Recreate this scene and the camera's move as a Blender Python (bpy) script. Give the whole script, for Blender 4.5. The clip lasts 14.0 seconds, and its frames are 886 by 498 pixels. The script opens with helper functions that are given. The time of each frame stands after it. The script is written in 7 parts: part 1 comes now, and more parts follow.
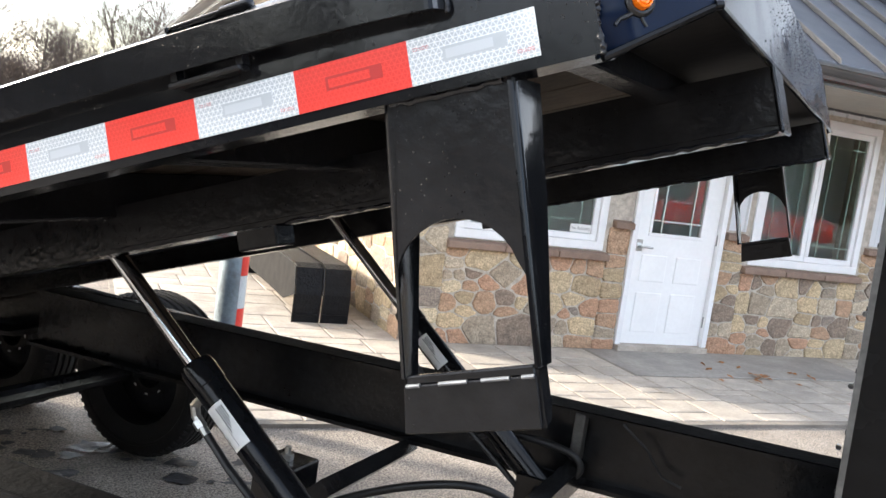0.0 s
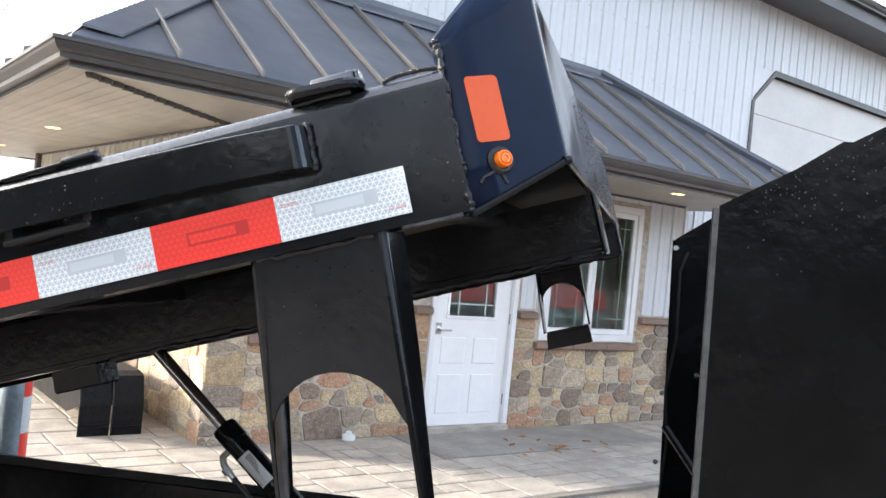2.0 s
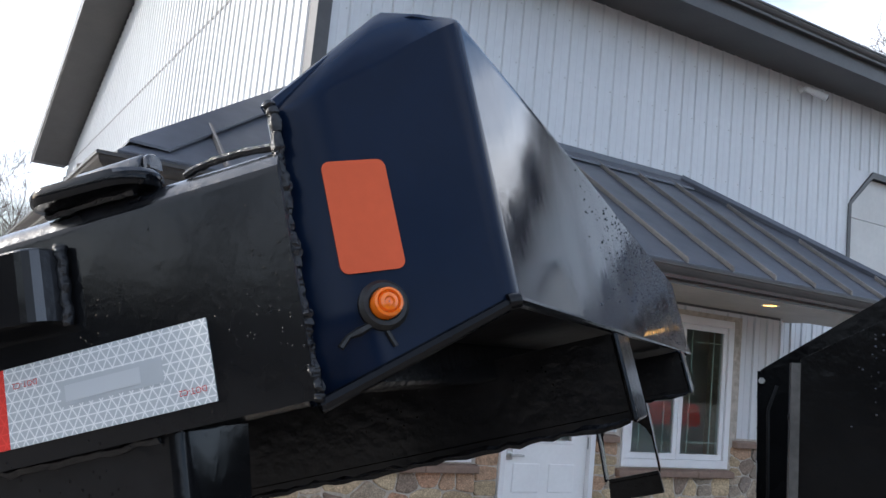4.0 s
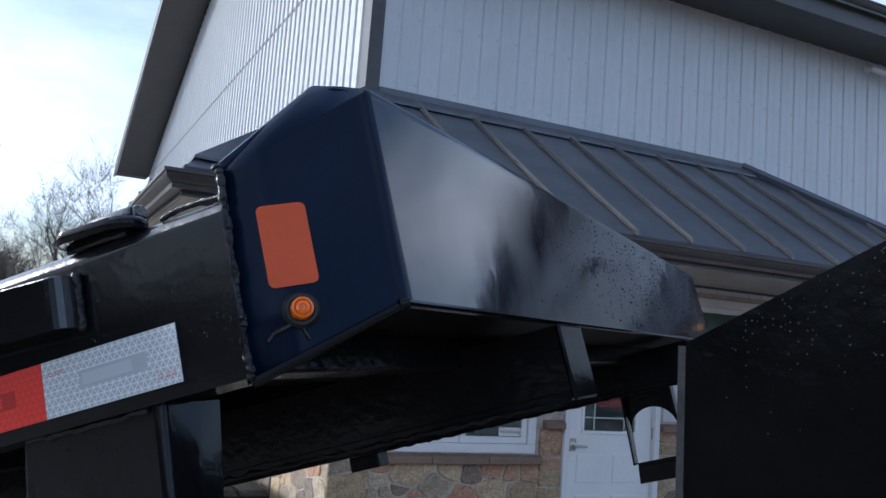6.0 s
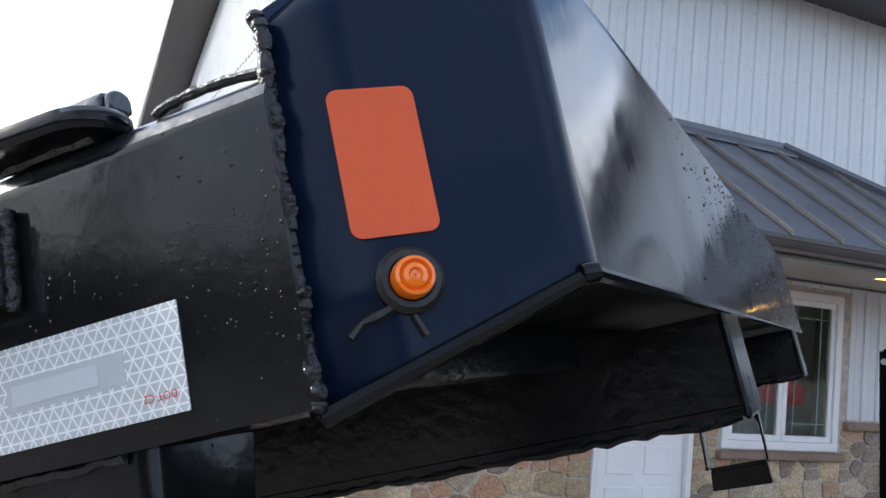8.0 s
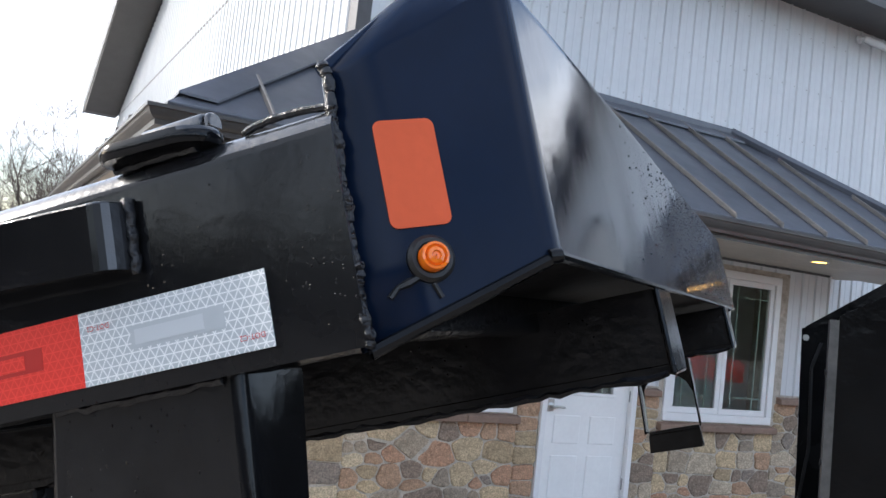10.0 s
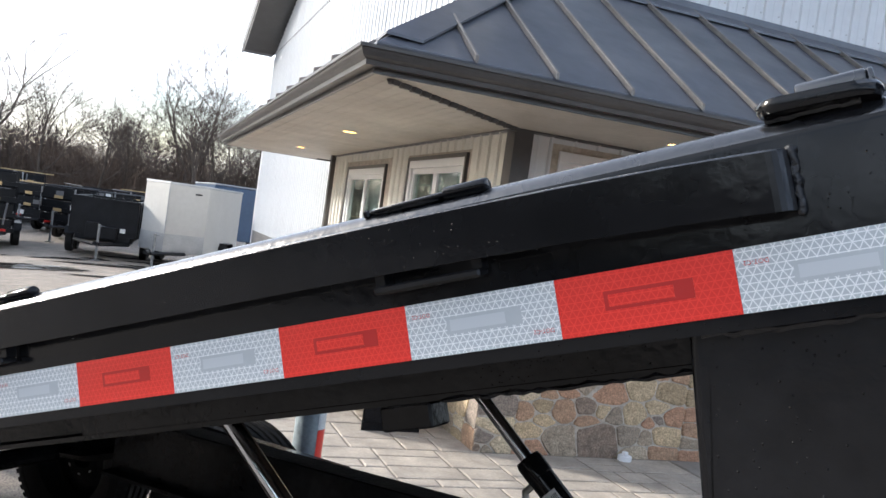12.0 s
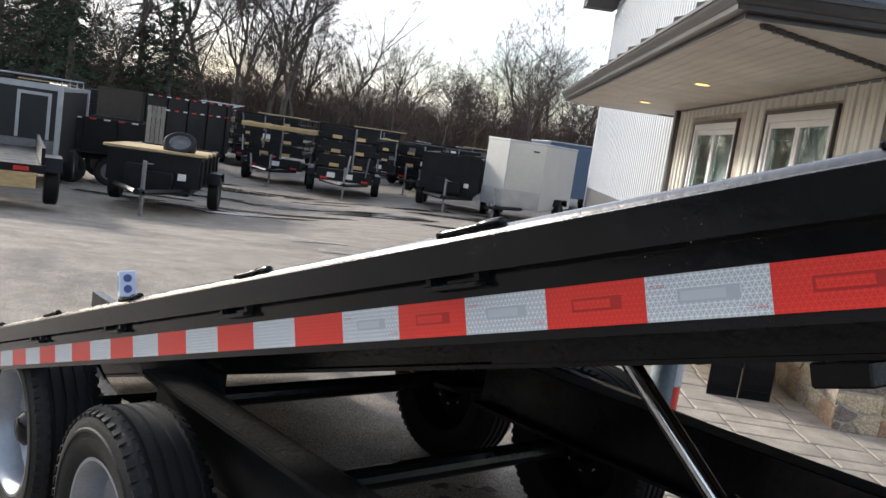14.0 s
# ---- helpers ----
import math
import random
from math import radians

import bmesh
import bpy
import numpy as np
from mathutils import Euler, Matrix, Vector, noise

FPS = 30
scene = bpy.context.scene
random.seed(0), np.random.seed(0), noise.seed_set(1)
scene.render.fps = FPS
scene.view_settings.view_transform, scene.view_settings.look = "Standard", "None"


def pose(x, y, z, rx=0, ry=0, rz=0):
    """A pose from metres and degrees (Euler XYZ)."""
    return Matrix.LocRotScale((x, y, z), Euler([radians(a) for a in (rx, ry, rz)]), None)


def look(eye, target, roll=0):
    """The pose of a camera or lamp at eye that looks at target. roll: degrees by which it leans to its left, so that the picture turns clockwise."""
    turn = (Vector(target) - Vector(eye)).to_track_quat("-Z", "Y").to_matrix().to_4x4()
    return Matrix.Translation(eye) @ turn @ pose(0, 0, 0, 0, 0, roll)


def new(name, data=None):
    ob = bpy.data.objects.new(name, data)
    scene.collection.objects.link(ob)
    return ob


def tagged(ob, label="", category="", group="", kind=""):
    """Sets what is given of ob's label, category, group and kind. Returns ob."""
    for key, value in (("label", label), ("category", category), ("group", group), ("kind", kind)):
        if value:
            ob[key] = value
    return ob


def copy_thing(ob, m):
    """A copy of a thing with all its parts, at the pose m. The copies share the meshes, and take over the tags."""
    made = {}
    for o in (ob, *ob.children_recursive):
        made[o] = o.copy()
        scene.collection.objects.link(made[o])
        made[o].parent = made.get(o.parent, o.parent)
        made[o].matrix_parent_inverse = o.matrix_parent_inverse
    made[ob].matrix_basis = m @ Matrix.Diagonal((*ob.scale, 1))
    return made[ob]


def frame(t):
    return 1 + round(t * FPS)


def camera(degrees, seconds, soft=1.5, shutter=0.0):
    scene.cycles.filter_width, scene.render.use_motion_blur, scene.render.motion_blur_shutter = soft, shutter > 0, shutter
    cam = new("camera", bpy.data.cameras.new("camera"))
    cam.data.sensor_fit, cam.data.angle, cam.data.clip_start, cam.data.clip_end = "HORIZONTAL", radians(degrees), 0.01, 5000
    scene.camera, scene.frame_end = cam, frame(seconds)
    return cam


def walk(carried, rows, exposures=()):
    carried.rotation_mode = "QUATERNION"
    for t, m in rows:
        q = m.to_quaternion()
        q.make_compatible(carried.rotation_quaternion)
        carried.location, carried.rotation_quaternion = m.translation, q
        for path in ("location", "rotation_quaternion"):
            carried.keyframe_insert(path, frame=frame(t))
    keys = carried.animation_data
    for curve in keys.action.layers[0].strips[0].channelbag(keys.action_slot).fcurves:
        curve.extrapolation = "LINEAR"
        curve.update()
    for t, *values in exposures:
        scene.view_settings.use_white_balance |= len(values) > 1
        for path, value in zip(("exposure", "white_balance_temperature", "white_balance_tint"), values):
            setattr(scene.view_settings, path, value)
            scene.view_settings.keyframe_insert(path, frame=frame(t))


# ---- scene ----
cam = camera(55.0, 14.0)
PATH = [
    (0, (0.0, 0.052, 1.531), (0.834, 1.855, 1.3), 8.0),
    (0.5, (-0.1, 0.038, 1.537), (0.892, 1.762, 1.332), 6.7),
    (1, (-0.199, 0.05, 1.541), (0.955, 1.671, 1.332), 6.5),
    (1.5, (-0.197, 0.075, 1.549), (1.026, 1.646, 1.364), 6.9),
    (2, (-0.091, 0.098, 1.597), (1.146, 1.67, 1.612), 5.7),
    (2.5, (0.065, 0.142, 1.634), (1.235, 1.758, 1.776), 7.2),
    (3, (0.159, 0.247, 1.662), (1.323, 1.863, 1.843), 5.8),
    (3.5, (0.226, 0.331, 1.678), (1.398, 1.936, 1.9), 6.0),
    (3.7, (0.267, 0.343, 1.678), (1.374, 1.99, 1.925), 6.4),
    (5.8, (0.295, 0.084, 1.687), (1.19, 1.859, 1.914), 4.0),
    (6, (0.303, 0.094, 1.685), (1.193, 1.871, 1.911), 4.3),
    (6.5, (0.318, 0.131, 1.684), (1.193, 1.917, 1.9), 4.4),
    (7, (0.351, 0.203, 1.682), (1.175, 2.015, 1.881), 5.1),
    (7.5, (0.393, 0.318, 1.681), (1.169, 2.153, 1.857), 6.4),
    (8, (0.368, 0.438, 1.687), (1.23, 2.234, 1.867), 5.3),
    (8.2, (0.36, 0.467, 1.69), (1.278, 2.232, 1.887), 3.7),
    (10.3, (0.216, 0.28, 1.671), (1.188, 2.026, 1.77), 7.3),
    (10.5, (0.175, 0.27, 1.664), (1.14, 2.021, 1.742), 8.0),
    (11, (0.031, 0.326, 1.651), (0.947, 2.103, 1.676), 8.2),
    (11.5, (-0.076, 0.386, 1.637), (0.735, 2.214, 1.614), 7.8),
    (12, (-0.111, 0.406, 1.629), (0.601, 2.275, 1.576), 7.9),
    (12.5, (-0.139, 0.423, 1.618), (0.418, 2.342, 1.52), 8.1),
    (13, (-0.18, 0.434, 1.606), (0.161, 2.399, 1.456), 8.0),
    (13.5, (-0.225, 0.427, 1.591), (-0.092, 2.412, 1.385), 8.2),
    (14, (-0.266, 0.423, 1.579), (-0.277, 2.406, 1.322), 8.4),
]
LIGHTMETER = [(0, 2.0, 6300, 10), (1.0, 2.0, 6250, 10), (1.5, 1.98, 6200, 10), (2.0, 1.84, 6150, 10), (3.0, 1.22, 6080, 10), (3.7, 0.98, 5900, 10), (5.8, 0.20, 5130, 10),
              (7.5, 0.72, 5550, 10), (8.2, 1.12, 5800, 10), (10.5, 1.18, 5850, 10), (11.5, 1.25, 5880, 10), (13, 0.84, 5950, 10), (14, 0.74, 6000, 10)]
walk(cam, [(t, look(eye, target, roll)) for t, eye, target, roll in PATH], LIGHTMETER)

# ---- world, sun, exposure ----
world = bpy.data.worlds.new("world")
scene.world = world
world.use_nodes = True
wn, wl = world.node_tree.nodes, world.node_tree.links
wn.clear()
w_out, w_bg = wn.new("ShaderNodeOutputWorld"), wn.new("ShaderNodeBackground")
w_sky = wn.new("ShaderNodeTexSky")
w_sky.sky_type, w_sky.sun_disc = "NISHITA", False
SUN_EL, SUN_AZ = radians(20), radians(142)          # azimuth counted from +x towards +y
w_sky.sun_elevation, w_sky.sun_rotation = SUN_EL, radians(90) - SUN_AZ
w_sky.air_density, w_sky.dust_density = 1.0, 2.0
w_tc, w_map = wn.new("ShaderNodeTexCoord"), wn.new("ShaderNodeMapping")
w_map.inputs["Scale"].default_value = (1.0, 1.0, 2.6)
w_noise = wn.new("ShaderNodeTexNoise")
w_noise.inputs["Scale"].default_value, w_noise.inputs["Detail"].default_value = 2.1, 7.0
w_noise.inputs["Roughness"].default_value = 0.55
w_ramp = wn.new("ShaderNodeValToRGB")
w_ramp.color_ramp.elements[0].position, w_ramp.color_ramp.elements[1].position = 0.33, 0.60
w_mix = wn.new("ShaderNodeMix")
w_mix.data_type = "RGBA"
w_mix.inputs["B"].default_value = (9.3, 9.05, 8.8, 1)
wl.new(w_tc.outputs["Generated"], w_map.inputs["Vector"])
wl.new(w_map.outputs["Vector"], w_noise.inputs["Vector"])
wl.new(w_noise.outputs["Fac"], w_ramp.inputs["Fac"])
# white cloud low over the yard and behind the lot; the sky clears high above the shop
w_sep, w_side, w_mul = wn.new("ShaderNodeSeparateXYZ"), wn.new("ShaderNodeMapRange"), wn.new("ShaderNodeMath")
wl.new(w_tc.outputs["Generated"], w_sep.inputs["Vector"])
wl.new(w_sep.outputs["Y"], w_side.inputs["Value"])
w_side.interpolation_type = "SMOOTHSTEP"
w_side.inputs["From Min"].default_value, w_side.inputs["From Max"].default_value = -0.10, 0.50
w_side.inputs["To Min"].default_value = 0.48
w_mul.operation = "MULTIPLY"
wl.new(w_ramp.outputs["Color"], w_mul.inputs[0])
wl.new(w_side.outputs["Result"], w_mul.inputs[1])
w_up, w_mul2 = wn.new("ShaderNodeMapRange"), wn.new("ShaderNodeMath")
w_lean = wn.new("ShaderNodeMath")
w_lean.operation = "MULTIPLY_ADD"
w_lean.inputs[1].default_value = 0.35
wl.new(w_sep.outputs["Y"], w_lean.inputs[0])
wl.new(w_sep.outputs["Z"], w_lean.inputs[2])
wl.new(w_lean.outputs["Value"], w_up.inputs["Value"])
w_up.inputs["From Min"].default_value, w_up.inputs["From Max"].default_value = 0.50, 0.68
w_up.inputs["To Min"].default_value, w_up.inputs["To Max"].default_value = 1.0, 0.40
w_mul2.operation = "MULTIPLY"
wl.new(w_mul.outputs["Value"], w_mul2.inputs[0])
wl.new(w_up.outputs["Result"], w_mul2.inputs[1])
wl.new(w_mul2.outputs["Value"], w_mix.inputs["Factor"])
wl.new(w_sky.outputs["Color"], w_mix.inputs["A"])
wl.new(w_mix.outputs["Result"], w_bg.inputs["Color"])
w_bg.inputs["Strength"].default_value = 0.15
wl.new(w_bg.outputs["Background"], w_out.inputs["Surface"])

sun = new("sun", bpy.data.lights.new("sun", "SUN"))
sun.data.energy, sun.data.angle, sun.data.color = 2.8, radians(7), (1.0, 0.90, 0.76)
sun.matrix_world = look((0, 0, 0), (-math.cos(SUN_AZ) * math.cos(SUN_EL), -math.sin(SUN_AZ) * math.cos(SUN_EL), -math.sin(SUN_EL)))


# ---- materials ----
def material(name, colour, rough=0.5, metal=0.0, vary=0.0, grain=8.0, bump=0.0, bump_scale=40.0, vary2=None, per_object=0.0,
             coat=0.0, rough_vary=0.0, spec=0.5, stains=None, drops=0.0, wet=-1.02, speckle=None, palette=None, stretch=None):
    """A principled material with two scales of colour variation, relief and wear in metres of object space."""
    m = bpy.data.materials.new(name)
    m.use_nodes = True
    n, l = m.node_tree.nodes, m.node_tree.links
    b = n["Principled BSDF"]
    b.inputs["Roughness"].default_value, b.inputs["Metallic"].default_value = rough, metal
    b.inputs["Specular IOR Level"].default_value, b.inputs["Coat Weight"].default_value = spec, coat
    b.inputs["Coat Roughness"].default_value = 0.06
    tc = n.new("ShaderNodeTexCoord")
    src = tc.outputs["Object"]
    if stretch:
        mp = n.new("ShaderNodeMapping")
        mp.inputs["Scale"].default_value = stretch
        l.new(src, mp.inputs["Vector"])
        src = mp.outputs["Vector"]
    base = n.new("ShaderNodeRGB")
    base.outputs[0].default_value = (*colour, 1)
    out = base.outputs[0]
    if palette:
        info, ramp = n.new("ShaderNodeObjectInfo"), n.new("ShaderNodeValToRGB")
        ramp.color_ramp.interpolation = "CONSTANT"
        while len(ramp.color_ramp.elements) < len(palette):
            ramp.color_ramp.elements.new(0.5)
        for i, c in enumerate(palette):
            ramp.color_ramp.elements[i].position = i / len(palette)
            ramp.color_ramp.elements[i].color = (*c, 1)
        l.new(info.outputs["Random"], ramp.inputs["Fac"])
        out = ramp.outputs["Color"]

    def noise_fac(scale, detail, lo, hi):
        t, r = n.new("ShaderNodeTexNoise"), n.new("ShaderNodeMapRange")
        t.inputs["Scale"].default_value, t.inputs["Detail"].default_value = scale, detail
        l.new(src, t.inputs["Vector"])
        r.inputs["From Min"].default_value, r.inputs["From Max"].default_value = 0.3, 0.7
        r.inputs["To Min"].default_value, r.inputs["To Max"].default_value = lo, hi
        l.new(t.outputs["Fac"], r.inputs["Value"])
        return r.outputs["Result"]

    def times(colour_socket, fac_socket):
        v = n.new("ShaderNodeVectorMath")
        v.operation = "SCALE"
        l.new(colour_socket, v.inputs[0])
        l.new(fac_socket, v.inputs["Scale"])
        return v.outputs["Vector"]

    if vary:
        out = times(out, noise_fac(grain, 4, 1 - vary, 1 + vary))
        out = times(out, noise_fac(grain * 9, 3, 1 - vary * 0.6, 1 + vary * 0.6))
    if speckle:
        out = times(out, noise_fac(speckle[0], 2, 1 - speckle[1], 1 + speckle[1]))
    if per_object:
        info, r = n.new("ShaderNodeObjectInfo"), n.new("ShaderNodeMapRange")
        r.inputs["To Min"].default_value, r.inputs["To Max"].default_value = 1 - per_object, 1 + per_object
        l.new(info.outputs["Random"], r.inputs["Value"])
        out = times(out, r.outputs["Result"])
    if stains:
        (sc, lo, hi, col) = stains
        t, r, mx = n.new("ShaderNodeTexNoise"), n.new("ShaderNodeMapRange"), n.new("ShaderNodeMix")
        t.inputs["Scale"].default_value, t.inputs["Detail"].default_value, t.inputs["Roughness"].default_value = sc, 8, 0.65
        l.new(src, t.inputs["Vector"])
        r.inputs["From Min"].default_value, r.inputs["From Max"].default_value = lo, hi
        l.new(t.outputs["Fac"], r.inputs["Value"])
        mx.data_type = "RGBA"
        l.new(r.outputs["Result"], mx.inputs["Factor"])
        l.new(out, mx.inputs["A"])
        mx.inputs["B"].default_value = (*col, 1)
        out = mx.outputs["Result"]
    l.new(out, b.inputs["Base Color"])
    if rough_vary:
        l.new(noise_fac(grain * 1.7, 5, max(rough - rough_vary, 0.02), rough + rough_vary), b.inputs["Roughness"])
    normal = None
    if bump:
        t, bp = n.new("ShaderNodeTexNoise"), n.new("ShaderNodeBump")
        t.inputs["Scale"].default_value, t.inputs["Detail"].default_value = bump_scale, 5
        l.new(src, t.inputs["Vector"])
        bp.inputs["Strength"].default_value, bp.inputs["Distance"].default_value = bump, 0.01
        l.new(t.outputs["Fac"], bp.inputs["Height"])
        normal = bp.outputs["Normal"]
    if drops:
        # rain beads: small domes scattered in patches
        v, r, bp = n.new("ShaderNodeTexVoronoi"), n.new("ShaderNodeMapRange"), n.new("ShaderNodeBump")
        v.inputs["Scale"].default_value = drops
        l.new(src, v.inputs["Vector"])
        r.inputs["From Min"].default_value, r.inputs["From Max"].default_value = 0.22, 0.0
        l.new(v.outputs["Distance"], r.inputs["Value"])
        cell, keep, mul = n.new("ShaderNodeSeparateColor"), n.new("ShaderNodeMath"), n.new("ShaderNodeMath")
        l.new(v.outputs["Color"], cell.inputs["Color"])
        t = n.new("ShaderNodeTexNoise")
        t.inputs["Scale"].default_value = 5.0
        l.new(src, t.inputs["Vector"])
        add = n.new("ShaderNodeMath")
        add.operation = "MULTIPLY_ADD"
        add.inputs[1].default_value, add.inputs[2].default_value = 2.4, wet
        l.new(t.outputs["Fac"], add.inputs[0])
        keep.operation, mul.operation = "LESS_THAN", "MULTIPLY"
        l.new(cell.outputs["Red"], keep.inputs[0])
        l.new(add.outputs["Value"], keep.inputs[1])
        l.new(r.outputs["Result"], mul.inputs[0])
        l.new(keep.outputs["Value"], mul.inputs[1])
        bp.inputs["Strength"].default_value, bp.inputs["Distance"].default_value = 1.0, 0.002
        l.new(mul.outputs["Value"], bp.inputs["Height"])
        if normal:
            l.new(normal, bp.inputs["Normal"])
        normal = bp.outputs["Normal"]
    if normal:
        l.new(normal, b.inputs["Normal"])
    return m


def glow(name, colour, strength):
    m = bpy.data.materials.new(name)
    m.use_nodes = True
    b = m.node_tree.nodes["Principled BSDF"]
    b.inputs["Base Color"].default_value = (*colour, 1)
    b.inputs["Emission Color"].default_value, b.inputs["Emission Strength"].default_value = (*colour, 1), strength
    return m


def glass(name, colour=(0.62, 0.72, 0.70), rough=0.0, ior=1.45):
    m = bpy.data.materials.new(name)
    m.use_nodes = True
    b = m.node_tree.nodes["Principled BSDF"]
    b.inputs["Base Color"].default_value = (*colour, 1)
    b.inputs["Roughness"].default_value, b.inputs["Transmission Weight"].default_value, b.inputs["IOR"].default_value = rough, 1.0, ior
    return m


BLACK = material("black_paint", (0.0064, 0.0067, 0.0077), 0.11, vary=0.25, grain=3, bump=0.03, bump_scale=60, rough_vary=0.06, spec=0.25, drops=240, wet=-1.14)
SATIN = material("satin_black_paint", (0.0100, 0.0102, 0.0112), 0.17, vary=0.3, grain=4, bump=0.13, bump_scale=62, rough_vary=0.09, spec=0.24, drops=190, wet=-1.12)
# the reflected sky's blue is put into both bulkhead base colours
NAVY = material("sky_tinted_gloss_black_paint", (0.0056, 0.0122, 0.0315), 0.16, spec=0.13, vary=0.12, grain=3, bump=0.012, bump_scale=18, rough_vary=0.04)
NAVYWET = material("wet_sky_tinted_black_paint", (0.006, 0.0098, 0.0215), 0.065, vary=0.15, grain=3, bump=0.09, bump_scale=8, rough_vary=0.11, spec=0.6)
# wet black paint with the sky's sheen put into a paler, shinier colour
WETSHEEN = material("wet_sheen_black_paint", (0.016, 0.017, 0.020), 0.26, vary=0.35, grain=7, bump=0.12, bump_scale=90, rough_vary=0.12, spec=0.85, coat=0.5)
WELD = material("painted_weld", (0.010, 0.011, 0.014), 0.25, vary=0.3, bump=0.5, bump_scale=160)
RUBBER = material("tyre_rubber", (0.0095, 0.0092, 0.0092), 0.66, vary=0.3, grain=9, bump=0.25, bump_scale=120, stains=(6, 0.60, 0.8, (0.022, 0.020, 0.019)), spec=0.3)
HOSE = material("hose_rubber", (0.012, 0.012, 0.012), 0.45, vary=0.2, bump=0.1, bump_scale=200)
CHROME = material("chrome_rod", (0.55, 0.56, 0.58), 0.12, 1.0, vary=0.05, rough_vary=0.05)
ZINC = material("zinc_fitting", (0.50, 0.50, 0.48), 0.35, 1.0, vary=0.15, grain=40, bump=0.1, bump_scale=200)
RIM = material("silver_rim_paint", (0.34, 0.36, 0.39), 0.42, 0.6, vary=0.1, grain=10, stains=(14, 0.6, 0.8, (0.2, 0.19, 0.17)))
GREYSTEEL = material("dirty_grey_steel", (0.23, 0.24, 0.25), 0.45, 0.6, vary=0.25, grain=14, bump=0.1)
ROADDIRT = material("road_dirt", (0.007, 0.0068, 0.0066), 0.9, vary=0.4, grain=14, bump=0.5, bump_scale=60, spec=0.08, stains=(16, 0.64, 0.72, (0.045, 0.042, 0.038)))
UNDERBODY = material("dull_underbody_black", (0.009, 0.009, 0.0095), 0.6, vary=0.3, grain=9, bump=0.1, spec=0.10)
WORNSTEEL = material("worn_grey_paint", (0.085, 0.083, 0.078), 0.5, vary=0.3, grain=18, bump=0.15, bump_scale=60)
NOSEPAINT = material("wet_nose_paint", (0.0055, 0.0056, 0.0060), 0.22, vary=0.3, grain=3, bump=0.22, bump_scale=34, rough_vary=0.14, spec=0.13)
ORANGE = material("orange_patch", (0.70, 0.118, 0.042), 0.6, spec=0.22, vary=0.04, grain=14, bump=0.03, bump_scale=90)
BEAD = material("rain_bead", (0.012, 0.016, 0.024), 0.04, spec=0.7)
LABEL = material("white_label", (0.75, 0.75, 0.73), 0.4, vary=0.05)
INK = material("label_ink", (0.03, 0.03, 0.03), 0.5)
REDINK = material("red_ink", (0.50, 0.03, 0.03), 0.5)
GREYINK = material("grey_badge", (0.42, 0.46, 0.49), 0.35, vary=0.04)
GREYLINE = material("pale_badge_line", (0.50, 0.54, 0.57), 0.35)
DARKRED = material("dark_red_badge", (0.42, 0.014, 0.012), 0.35)
AMBER = material("amber_lens", (0.95, 0.20, 0.006), 0.12, coat=0.6)
OLDWOOD = material("weathered_deck_wood", (0.070, 0.050, 0.034), 0.8, vary=0.25, grain=6, stretch=(1, 8, 8), bump=0.3, per_object=0.2)


def tape_material(name, a, bcol):
    """Prismatic conspicuity film: a triangular lattice of bright lines over the film colour."""
    m = bpy.data.materials.new(name)
    m.use_nodes = True
    n, l = m.node_tree.nodes, m.node_tree.links
    b = n["Principled BSDF"]
    b.inputs["Roughness"].default_value, b.inputs["Coat Weight"].default_value = 0.35, 0.15
    tc, last = n.new("ShaderNodeTexCoord"), None
    for ang in (18, 78, 138):
        mp, w, c = n.new("ShaderNodeMapping"), n.new("ShaderNodeTexWave"), n.new("ShaderNodeMath")
        mp.inputs["Rotation"].default_value = (0, radians(ang + 90), 0)
        w.inputs["Scale"].default_value = 50.0
        w.bands_direction, w.inputs["Distortion"].default_value = "X", 0.0
        w.inputs["Phase Offset"].default_value = math.pi
        l.new(tc.outputs["Object"], mp.inputs["Vector"])
        l.new(mp.outputs["Vector"], w.inputs["Vector"])
        c.operation, c.inputs[1].default_value = "POWER", 22.0
        l.new(w.outputs["Fac"], c.inputs[0])
        if last:
            mx = n.new("ShaderNodeMath")
            mx.operation = "MAXIMUM"
            l.new(last, mx.inputs[0])
            l.new(c.outputs[0], mx.inputs[1])
            last = mx.outputs[0]
        else:
            last = c.outputs[0]
    mix = n.new("ShaderNodeMix")
    mix.data_type = "RGBA"
    mix.inputs["A"].default_value, mix.inputs["B"].default_value = (*a, 1), (*bcol, 1)
    l.new(last, mix.inputs["Factor"])
    l.new(mix.outputs["Result"], b.inputs["Base Color"])
    return m


TAPEWHITE = tape_material("white_prismatic_tape", (0.42, 0.465, 0.495), (0.82, 0.84, 0.85))
TAPERED = tape_material("red_prismatic_tape", (0.64, 0.020, 0.012), (0.78, 0.045, 0.03))

WHITESIDING = material("white_metal_siding", (0.64, 0.655, 0.67), 0.38, vary=0.04, grain=1.5, bump=0.02, bump_scale=6, stains=(1.2, 0.62, 0.9, (0.60, 0.60, 0.58)))
CREAMSIDING = material("cream_metal_siding", (0.70, 0.68, 0.61), 0.42, vary=0.05, grain=1.5)
WAINSCOT = material("grey_wainscot_metal", (0.24, 0.23, 0.22), 0.45, vary=0.06)
ROOFMETAL = material("charcoal_standing_seam_metal", (0.115, 0.122, 0.142), 0.40, 0.25, vary=0.12, grain=1.2, bump=0.03, bump_scale=4, rough_vary=0.08)
TRIMDARK = material("charcoal_trim", (0.075, 0.072, 0.072), 0.45, 0.2, vary=0.1, grain=3)
GUTTERM = material("bronze_gutter", (0.085, 0.080, 0.077), 0.33, 0.2, vary=0.12, grain=3)
